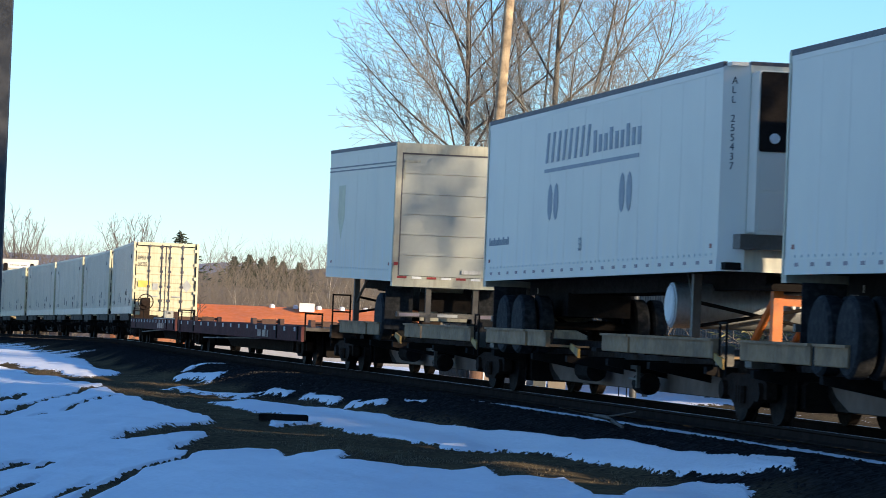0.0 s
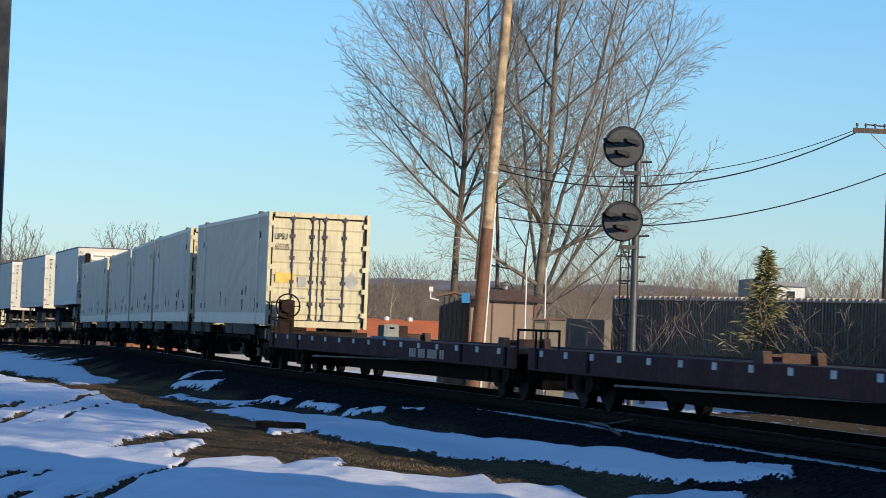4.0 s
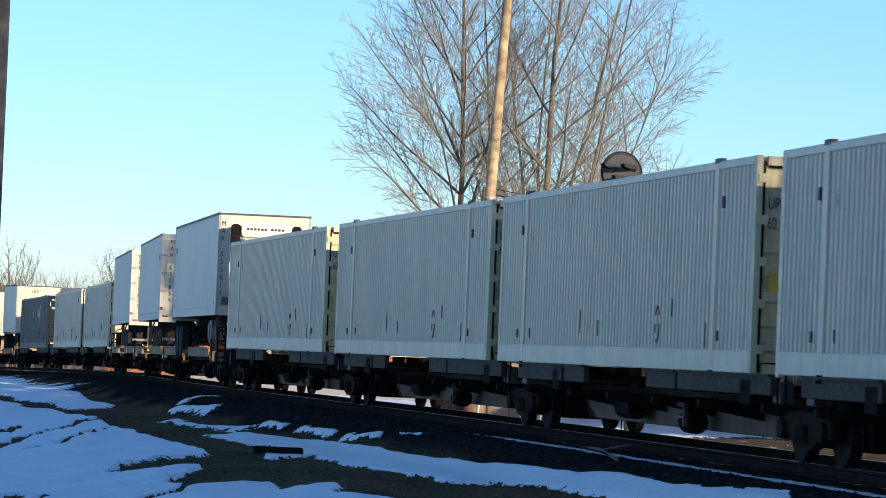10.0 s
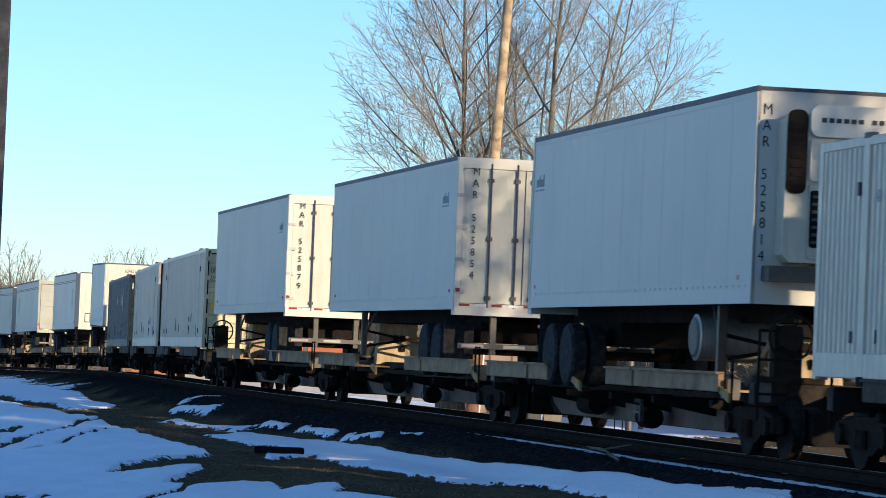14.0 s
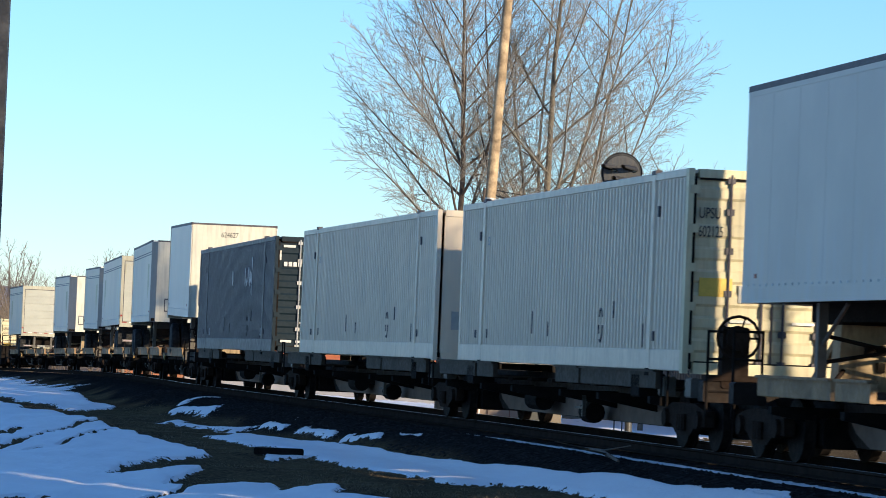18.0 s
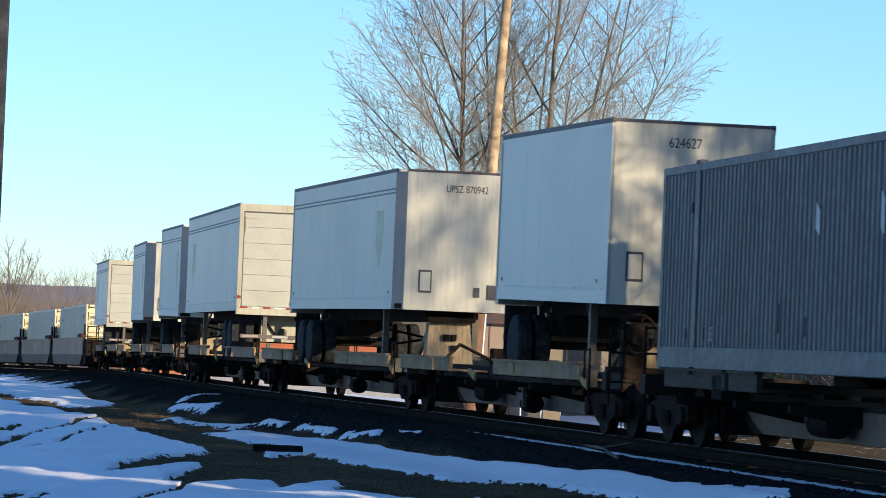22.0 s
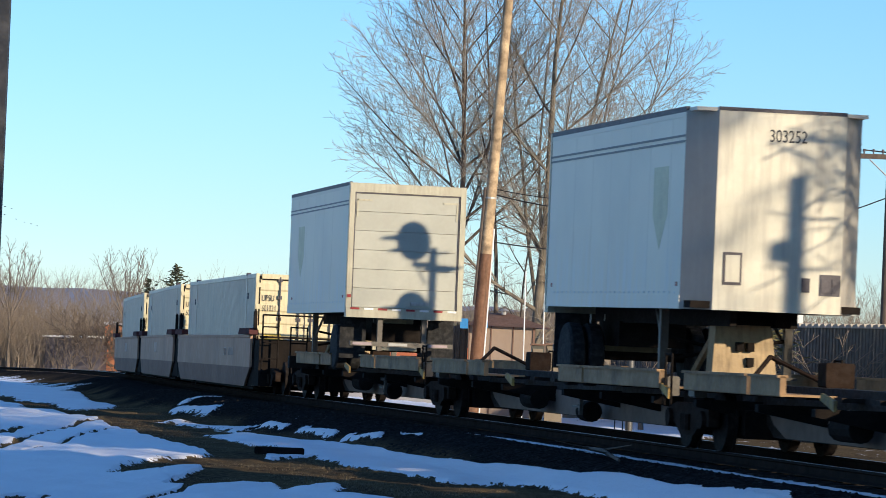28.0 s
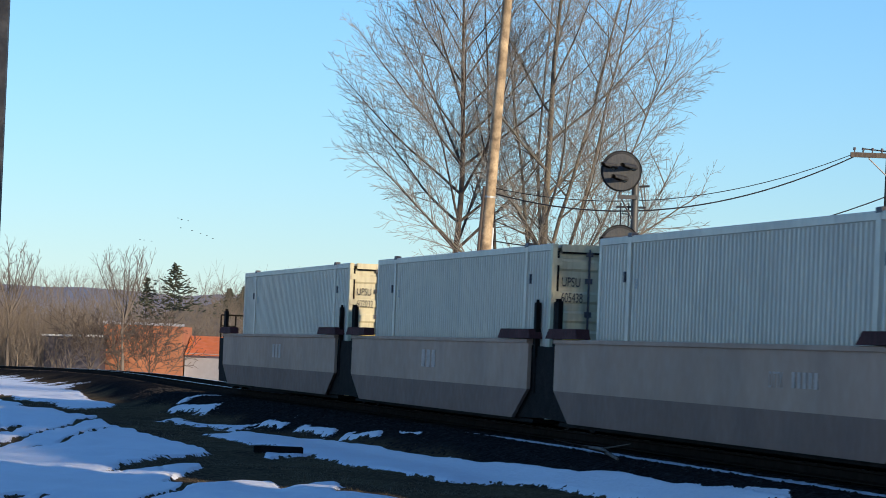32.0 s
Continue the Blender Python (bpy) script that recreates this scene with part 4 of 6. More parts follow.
    if trailer_car:
        y = hitch_y
        if hitch is M_ORANGE:
            h = Shape()
            for x in (-0.3, 0.3):
                h.box(x - 0.07, x + 0.07, y - 0.08, y + 0.08, 0.9, 1.85, 0.01).tube((x, y, 1.75), (x, y + 1.3, 0.95), 0.06, n=8)
            stand = part("hitch", h.box(-0.3, 0.3, y - 0.05, y + 0.05, 1.6, 1.75), hitch, ob, "orange trailer hitch stand")
        else:
            h = Shape().prism([(-0.5, y - 0.3, 0.9), (-0.42, y - 0.16, 1.8), (0.42, y - 0.16, 1.8), (0.5, y - 0.3, 0.9)], (0, 0.34, 0))
            h.tube((-0.34, y, 1.75), (-0.4, y + 1.3, 0.95), 0.06, n=6).tube((0.34, y, 1.75), (0.4, y + 1.3, 0.95), 0.06, n=6)
            stand = part("hitch", h, hitch, ob, "tan steel trailer hitch stand")
            for x, z in ((-0.08, 1.42), (0.08, 1.42), (0.08, 1.2)):
                part("slot", Shape().box(x - 0.05, x + 0.05, y - 0.32, y - 0.2, z, z + 0.13), M_BLACK, stand, "dark slot")
        part("hitch_head", Shape().box(-0.5, 0.5, y - 0.4, y + 0.3, 1.8, 1.9, 0.03), M_BLACK, stand)
        part("air_hose", Shape().tube((-0.7, L - 2.0, 1.0), (-0.2, L - 1.2, 1.35), 0.035, n=6).tube((-0.2, L - 1.2, 1.35), (0.5, L - 1.6, 1.0), 0.035, n=6), M_RUST, ob, "bent air hose")
        part("valve_box", Shape().box(0.2, 0.6, L - 2.6, L - 2.2, 0.96, 1.3, 0.02), M_RUST, ob)
    for flag, y0, d in ((front_end, -0.9 if trailer_car else -1.75, -1), (rear_end, L + 0.9, 1)):
        if flag:
            part("end_sill", Shape().box(-1.25, 1.25, *sorted((y0, y0 - d * 0.25)), 0.7, 1.0, 0.02), M_SPINE, ob)
            part("end_frame", Shape().box(-0.3, 0.3, *sorted((y0, y0 - d * 2.2)), 0.6, 0.95), M_SPINE, ob)
            part("coupler", Shape().box(-0.14, 0.14, *sorted((y0, y0 + d * 0.8)), 0.66, 0.92, 0.03), M_RUST, ob)
            part("ladder", Shape().tube((-1.2, y0, 0.5), (-1.2, y0, 1.7), 0.02, n=6).tube((-0.8, y0, 0.5), (-0.8, y0, 1.7), 0.02, n=6).tube((-1.2, y0, 1.68), (-0.8, y0, 1.68), 0.02, n=6).tube((-1.2, y0, 1.3), (-0.8, y0, 1.3), 0.02, n=6).tube((-1.2, y0, 0.85), (-0.8, y0, 0.85), 0.02, n=6), M_BLACK, ob)
            if d < 0:
                stand = part("brake_stand", Shape().box(-1.0, -0.62, y0 - 0.02, y0 + 0.2, 0.9, 1.75, 0.03).box(-1.2, -0.3, y0 - 0.04, y0 + 0.3, 1.0, 1.08), M_RUST, ob, "rusty hand brake stand")
                w = Shape()
                for k in range(16):
                    a0, a1 = k * math.pi / 8, (k + 1) * math.pi / 8
                    w.tube((-0.8 + 0.3 * math.cos(a0), y0 - 0.1, 1.6 + 0.3 * math.sin(a0)), (-0.8 + 0.3 * math.cos(a1), y0 - 0.1, 1.6 + 0.3 * math.sin(a1)), 0.022, n=6)
                for k in range(5):
                    a0 = k * 2 * math.pi / 5
                    w.tube((-0.8, y0 - 0.1, 1.6), (-0.8 + 0.3 * math.cos(a0), y0 - 0.1, 1.6 + 0.3 * math.sin(a0)), 0.014, n=4)
                w.tube((-0.8, y0 - 0.12, 1.6), (-0.8, y0 + 0.02, 1.6), 0.17, n=12)
                part("brake_wheel", w, M_RUST, stand)
    return mover(ob, u0, L, 0.0)


SPINES = [((-58.0, -40.2, -22.3, -5.5, 10.2), True), ((73.9, 90.5, 107.0, 123.8, 141.3, 158.4), False), ((163.5, 180.4, 198.8, 216.9), True),
          ((220.9, 238.6, 257.2, 275.6), False), ((279.6, 296.4, 315.2, 332.4), True), ((336.8, 354.9, 373.6, 390.2), True)]
HITCH = {-5.5: 14.6, 180.4: 15.0, 198.8: 16.8, 315.2: 16.4, 373.6: 15.9}
for stops, trailer_car in SPINES:
    for k in range(len(stops) - 1):
        spine_platform(stops[k], stops[k + 1], k == 0, k == len(stops) - 2, trailer_car, M_ORANGE if stops[k] in (-22.3, -5.5) else M_HITCHTAN, HITCH.get(stops[k], 1.1))


def flatcar(u0, u1, marks, bars):
    L = u1 - u0
    ob = thing("flatcar", "empty oxide-brown flatcar with pale reflectors along its sill", "railroad car", "flatcars")
    part("deck", Shape().box(-1.35, 1.35, 0.1, L - 0.1, 0.82, 0.9), M_DECK, ob)
    part("centre_sill", Shape().prism([(-0.35, 0.3, 0.6), (-0.35, 3.8, 0.55), (-0.35, 5.5, 0.22), (-0.35, L - 5.5, 0.22), (-0.35, L - 3.8, 0.55), (-0.35, L - 0.3, 0.6), (-0.35, L - 0.3, 0.82), (-0.35, 0.3, 0.82)], (0.7, 0, 0)), M_BLACK, ob)
    for x in (-1, 1):
        a, b = sorted((x * 1.4, x * 1.33))
        sill = part("side_sill", Shape().box(a, b, 0.0, L, 0.56, 0.93, 0.012), M_FLAT, ob)
        for k in range(15):
            y = 1.0 + k * (L - 2.2) / 14
            a, b = sorted((x * 1.412, x * 1.4))
            part("reflector", Shape().box(a, b, y, y + 0.24, 0.8, 0.9), M_PALE, sill, "pale reflector patch")
        for y in (0.5, 4.3, L - 4.6, L - 0.8):
            a, b = sorted((x * 1.425, x * 1.4))
            part("stake_pocket", Shape().box(a, b, y, y + 0.16, 0.6, 0.93), M_BLACK, sill)
    for k in range(bars):
        if k not in (3, 7, 12):
            part("word_bar", Shape().box(-1.414, -1.405, marks - k * 0.235, marks + 0.15 - k * 0.235, 0.62, 0.79), M_FADEDTAN, ob, "worn pale painted bar of a word")
    for y in (5.4, 17.0):
        h = Shape().prism([(-0.45, y - 0.3, 0.9), (-0.45, y - 0.2, 1.08), (-0.45, y + 0.2, 1.08), (-0.45, y + 0.3, 0.9)], (0.12, 0, 0)).prism([(0.33, y - 0.3, 0.9), (0.33, y - 0.2, 1.08), (0.33, y + 0.2, 1.08), (0.33, y + 0.3, 0.9)], (0.12, 0, 0)).box(-0.4, 0.4, y - 0.1, y + 0.1, 0.95, 1.04)
        hitch = part("folded_hitch", h, M_HITCH, ob, "rusty folded trailer hitch")
        part("hitch_plate", Shape().box(-0.2, 0.2, y - 0.33, y - 0.3, 0.92, 1.06), M_HITCH, hitch, "rusty hitch head plate")
    part("brake_pipe", Shape().tube((-1.2, 5.5, 0.6), (-1.2, L - 5.5, 0.44), 0.02, n=6), M_STEEL, ob)
    bogie(ob, 2.6)
    bogie(ob, L - 2.6)
    for y, d in ((0.0, -1), (L, 1)):
        part("coupler", Shape().box(-0.14, 0.14, *sorted((y, y + d * 0.55)), 0.62, 0.88, 0.03), M_RUST, ob)
        part("corner_rail", Shape().tube((-1.3, y - d * 0.1, 0.6), (-1.3, y - d * 0.1, 1.25), 0.022, n=6).tube((-1.3, y - d * 0.1, 1.23), (-0.9, y - d * 0.1, 1.23), 0.022, n=6).tube((-0.9, y - d * 0.1, 0.9), (-0.9, y - d * 0.1, 1.25), 0.022, n=6), M_BLACK, ob)
    return mover(ob, u0, L, 0.0)


flatcar(14.2, 42.0, 7.9, 9)
second = flatcar(43.2, 71.2, 9.25, 15)
part("bridge_plate", Shape().box(-1.25, -0.6, 12.8, 14.7, 0.9, 0.98, 0.02), M_BLUEPLATE, second, "faded blue steel bridge plate")
box = part("hitch_box", Shape().box(-0.82, -0.3, 15.5, 16.2, 0.9, 1.22, 0.02), M_HITCH, second, "rusty steel hitch box")
# pale plate paints the sunlit front of the rusty box
part("face_plate", Shape().box(-0.82, -0.5, 15.47, 15.5, 0.92, 1.24), M_CREAM, box, "pale stained front face, sunlight put into its colour")
part("grip_hole", Shape().box(-0.7, -0.6, 15.455, 15.475, 1.14, 1.18), M_BLACK, box)


def well_unit(u0, u1, first, last):
    """One well of an articulated well car; the box sits low between its sides."""
    L = u1 - u0
    ob = thing("well_car_unit", "tan well car unit with a darkened lower side", "railroad car", "well cars")
    y0, y1 = 1.35, L - 1.35
    for x in (-1, 1):
        a, b = sorted((x * 1.42, x * 1.36))
        part("side_plate", Shape().prism([(a, y0, 0.66), (a, y1, 0.66), (a, y1, 1.44), (a, y0, 1.44)], (b - a, 0, 0)), M_WELL, ob)
        part("lower_plate", Shape().prism([(a + 0.002, y0 + 1.1, 0.16), (a + 0.002, y1 - 1.1, 0.16), (a + 0.002, y1, 0.66), (a + 0.002, y0, 0.66)], (b - a - 0.004, 0, 0)), M_WELLLOW, ob)
        a, b = sorted((x * 1.45, x * 1.33))
        part("top_chord", Shape().box(a, b, y0, y1, 1.42, 1.49, 0.01), M_WELL, ob)
        for ya, yb in ((y0 - 0.4, y0 + 2.1), (y1 - 1.9, y1 + 0.4)):
            a, b = sorted((x * 1.5, x * 1.28))
            part("guide_ledge", Shape().prism([(a, ya, 1.5), (a, yb, 1.5), (a, yb - 0.25, 1.66), (a, ya + 0.1, 1.66)], (b - a, 0, 0)), M_FLAT, ob, "dark brown ledge plate")
        for y in (y0 - 0.25, y1 + 0.1, y1 + 0.3):
            part("grab_post", Shape().tube((x * 1.34, y, 0.6), (x * 1.34, y, 2.15), 0.028, n=6).box(*sorted((x * 1.38, x * 1.3)), y - 0.08, y + 0.08, 1.2, 2.1), M_BLACK, ob)
    part("well_floor", Shape().box(-1.3, 1.3, y0, y1, 0.1, 0.16), M_BLACK, ob)
    for ya, d in ((y0, -1), (y1, 1)):
        # black end platform, enlarged to fill the shaded joint and shut out light
        s = Shape().prism([(-1.34, ya - d * 1.1, 0.17), (-1.34, ya + d * 1.3, 0.2), (-1.34, ya + d * 1.3, 1.36), (-1.34, ya - d * 0.9, 1.4)], (2.68, 0, 0))
        part("end_platform", s, M_BLACK, ob)
        part("end_grating", Shape().box(-1.2, 1.2, *sorted((ya + d * 0.1, ya + d * 1.2)), 1.42, 1.47), M_BLACK, ob)
    if first:
        letter("DTTX", 0.3, M_FADEDTAN, ob, (-1.424, 7.3, 0.94), "side")
        spans = [(6.1 - k * 0.24, 6.24 - k * 0.24, 0.95, 1.15) for k in range(5)]
    else:
        spans = [(10.3 - k * 0.5, 10.62 - k * 0.5, 0.92, 1.25) for k in range(3)]
    for span in spans:
        part("word_bar", Shape().box(-1.431, -1.42, *span), M_FADEDTAN, ob, "pale painted bar of a reporting mark")
    bogie(ob, 0.0)
    if last:
        bogie(ob, L)
    for flag, ya, d in ((first, -0.2, -1), (last, L + 0.2, 1)):
        if flag:
            part("coupler", Shape().box(-0.14, 0.14, *sorted((ya, ya + d * 1.1)), 0.66, 0.92, 0.03), M_RUST, ob)
            part("end_ladder", Shape().tube((-1.3, ya, 0.5), (-1.3, ya, 2.0), 0.025, n=6).tube((-0.9, ya, 0.5), (-0.9, ya, 2.0), 0.025, n=6).tube((-1.3, ya, 0.9), (-0.9, ya, 0.9), 0.02, n=6).tube((-1.3, ya, 1.3), (-0.9, ya, 1.3), 0.02, n=6).tube((-1.3, ya, 1.7), (-0.9, ya, 1.7), 0.02, n=6).tube((-1.3, ya, 2.0), (1.3, ya, 2.0), 0.025, n=6).tube((1.3, ya, 0.5), (1.3, ya, 2.0), 0.025, n=6), M_BLACK, ob)
    return mover(ob, u0, L, 0.0)


well_unit(395.2, 416.4, True, False)
well_unit(415.7, 435.6, False, False)
well_unit(435.1, 456.2, False, True)


# ---- ground ----
order = np.argsort(ty)


def off_track(x, y):
    """Signed distance from the track's middle (negative on the camera's side) and distance along it."""
    s = np.interp(y, ty, ss)
    h = np.interp(s, ss, hh)
    return (x - np.interp(y, ty, tx)) * np.cos(h), s


def smooth(a, b, v):
    q = np.clip((v - a) / (b - a), 0, 1)
    return q * q * (3 - 2 * q)


def lattice(x, y, seed):
    """Smooth value noise on a plane, -1 to 1."""
    rng = np.random.RandomState(seed)
    tab = rng.rand(256, 256) * 2 - 1
    xi, yi = np.floor(x).astype(int), np.floor(y).astype(int)
    fx, fy = x - xi, y - yi
    fx, fy = fx * fx * (3 - 2 * fx), fy * fy * (3 - 2 * fy)
    a, b = tab[xi % 256, yi % 256], tab[(xi + 1) % 256, yi % 256]
    c, d = tab[xi % 256, (yi + 1) % 256], tab[(xi + 1) % 256, (yi + 1) % 256]
    return (a * (1 - fx) + b * fx) * (1 - fy) + (c * (1 - fx) + d * fx) * fy


def height(x, y):
    d, s = off_track(x, y)
    g = grade(s)
    near = -0.20 - 0.44 * smooth(1.9, 3.6, -d) + 0.05 * smooth(5, 9, -d)
    far = -0.20 - 0.40 * smooth(1.9, 3.4, d) - 0.9 * smooth(14, 40, d)
    z = np.where(d < 0, near, far) + g
    z = z + smooth(2.5, 5, np.abs(d)) * (0.05 * lattice(x * 0.9, y * 0.25, 3) + 0.025 * lattice(x * 3, y * 0.9, 4))
    z = z - 6.5 * smooth(115, 300, y) * smooth(6, 22, d) - 3 * smooth(300, 900, y)
    return z - 2.5 * smooth(20, 80, -d) * smooth(90, 260, y)


# snow: outlines of the field and of the long drift on the camera's side, bare streaks in the field, small drifts beyond it (both ends and half width)
FIELD = [(-23.8, 193), (-17.6, 155), (-12.9, 128), (-10.4, 107), (-9.1, 101.7), (-9.3, 94), (-6.8, 75), (-5.45, 68.8), (-4.1, 61.4), (-3.7, 58.6), (-4.4, 52.1), (-4.4, 48.6), (-3.4, 52.2), (-3.36, 49.1), (-3.42, 45.4),
         (-3.0, 45.5), (-2.18, 48.8), (-1.92, 45.9), (-1.65, 47.8), (-1.21, 47.5), (-1.21, 43.4), (-0.39, 43.4), (0.12, 43.4), (0.63, 45), (0.73, 41.9), (1.52, 42.2), (1.7, 38.6), (1.9, 39), (2.45, 41), (2.98, 42), (3.39, 40.6), (3.5, 36), (2, 20), (-60, 20), (-60, 260)]
DRIFT = [(-4.74, 72), (-4.0, 74.2), (-3.12, 71.6), (-1.88, 67.6), (-0.75, 62.6), (0.22, 58), (1.07, 54.6), (1.82, 51.4), (2.5, 48.6), (3.5, 43.8), (4.1, 41.6), (4.0, 40.3), (3.3, 41.8), (2.6, 44.6), (1.75, 48.7), (1.03, 50.8),
         (0.21, 51.6), (-0.65, 54.9), (-1.6, 58), (-2.08, 60.8), (-2.72, 58.3), (-2.94, 61), (-2.6, 64.5), (-3.5, 66.5)]
STREAKS = [(-12.9, 104.5, -10.2, 92, 0.6), (-10.6, 96, -7.7, 83, 0.55), (-7.02, 57.3, -7.54, 76, 0.12), (-7.54, 76, -7.3, 90, 0.16), (-2.96, 47.6, -3.38, 39.3, 0.085), (-3.38, 39.3, -3.36, 34, 0.1), (-3.12, 43.6, -3.3, 40.4, 0.05),
           (-4.78, 38.6, -4.65, 40.2, 0.13), (-4.42, 39.4, -4.39, 40.5, 0.07), (-3.64, 34.2, -3.6, 36.9, 0.1), (-4.15, 34, -4.09, 36, 0.11), (-8.05, 65.6, -8.11, 69.8, 0.16), (-6.4, 60.8, -6.54, 72.4, 0.065), (-6.53, 57.2, -6.52, 59, 0.07)]
DRIFTS = [(-6.05, 81.8, -4.42, 78.3, 0.36), (-6.8, 92.6, -5.7, 89, 0.3), (-6.7, 95, -5.9, 98, 0.26), (-3.7, 77.6, -3.25, 75.8, 0.14), (-2.73, 72.9, -2.07, 70, 0.2), (-1.67, 67.8, -1.1, 66.4, 0.16), (-0.6, 65.2, -0.35, 64.6, 0.08)]


def inside(x, y, ring):
    """Distance from an outline, above 0 inside it; along y the lengths count a fifth."""
    best, odd = np.full(x.shape, 1e9), np.zeros(x.shape, bool)
    for (ax, ay), (bx, by) in zip(ring, ring[1:] + ring[:1]):
        vx, vy = bx - ax, (by - ay) * 0.2
        px, py = x - ax, (y - ay) * 0.2
        t = np.clip((px * vx + py * vy) / (vx * vx + vy * vy), 0, 1)
        best = np.minimum(best, np.hypot(px - t * vx, py - t * vy))
        odd ^= ((ay > y) != (by > y)) & (x < ax + (y - ay) / (by - ay if by != ay else 1e-9) * (bx - ax))
    return np.where(odd, best, -best)


def along(x, y, ax, ay, bx, by):
    """Distance from a line between two places, shortened along y."""
    vx, vy = bx - ax, by - ay
    t = np.clip(((x - ax) * vx + (y - ay) * vy) / (vx * vx + vy * vy), 0, 1)
    return np.hypot(x - ax - t * vx, (y - ay - t * vy) * 0.2)


def snow_cover(x, y):
    """Above 0 where snow lies."""
    d, s = off_track(x, y)
    wx, wy = x + 0.05 * lattice(x * 1.1, y * 0.25, 11), y + 0.35 * lattice(x * 0.9, y * 0.2, 12)
    m = np.clip(inside(wx, wy, FIELD) / 0.16, -1.2, 1.2)
    for ax, ay, bx, by, w in STREAKS:
        m = m - 2.6 * np.clip(1.15 - along(wx, wy, ax, ay, bx, by) / w, 0, 1)
    vein = 1 - np.abs(lattice((x + 0.1 * y) * 2.1, y * 0.12, 54))
    m = m - 1.2 * smooth(0.93, 0.99, vein) * smooth(0.25, 0.6, lattice(x * 0.6, y * 0.12, 55))
    m = np.maximum(m, np.clip(inside(wx, wy, DRIFT) / 0.12, -1.2, 1.0))
    for ax, ay, bx, by, w in DRIFTS:
        m = np.maximum(m, 0.85 - along(wx, wy, ax, ay, bx, by) / w)
    m = np.maximum(m, 0.85 - np.abs(d + 1.44 + 0.07 * lattice(x * 1.5, y * 0.4, 15)) / 0.15 - smooth(60, 68, y) * 2)
    m = np.maximum(m, 1.3 - np.abs(d - 2.15 + 0.1 * lattice(x * 1.2, y * 0.3, 19)) / 0.36)
    m = np.maximum(m, np.where(d > 1.8, 0.9 - 1.4 * smooth(0, 1, (d + 1.2 * lattice(x * 0.3, y * 0.1, 16) - np.interp(y, (60, 86, 98), (2.2, 2.8, 24))) / np.interp(y, (60, 86, 98), (1.2, 1.5, 10))), -1))
    return m + 0.22 * lattice(x * 1.6, y * 0.45, 13) + 0.3 * lattice(x * 4.0, y * 0.8, 14) + 0.2 * lattice((x + 0.13 * y) * 2.4, y * 0.13, 18)


gx = np.unique(np.concatenate([np.linspace(-4200, -60, 16), np.linspace(-60, -13, 30), np.linspace(-13, -9, 90), np.linspace(-9, 6.2, 440), np.linspace(6.2, 60, 70), np.linspace(60, 4200, 16)]))
gy = np.unique(np.concatenate([np.linspace(-600, 0, 8), np.linspace(0, 38, 14), np.linspace(38, 70, 210), np.linspace(70, 100, 190), np.linspace(100, 125, 60), np.linspace(125, 330, 60), np.linspace(330, 4600, 24)]))
GX, GY = np.meshgrid(gx, gy)
SN = snow_cover(GX, GY)
GZ = height(GX, GY) + 0.05 * smooth(-0.1, 0.35, SN) * (np.abs(off_track(GX, GY)[0]) > 2.4)
nx, ny = len(gx), len(gy)
idx = np.arange(nx * ny).reshape(ny, nx)
quads = np.stack([idx[:-1, :-1], idx[:-1, 1:], idx[1:, 1:], idx[1:, :-1]], -1).reshape(-1, 4)
me = bpy.data.meshes.new("ground")
me.from_pydata(np.stack([GX, GY, GZ], -1).reshape(-1, 3).tolist(), [], quads.tolist())
me.shade_smooth()
me.attributes.new("snow", "FLOAT", "POINT").data.foreach_set("value", SN.reshape(-1).astype(np.float32))
dd = np.abs(off_track(GX, GY)[0])
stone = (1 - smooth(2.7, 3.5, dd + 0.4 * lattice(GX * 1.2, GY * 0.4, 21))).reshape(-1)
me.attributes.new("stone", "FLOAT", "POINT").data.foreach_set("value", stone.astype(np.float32))


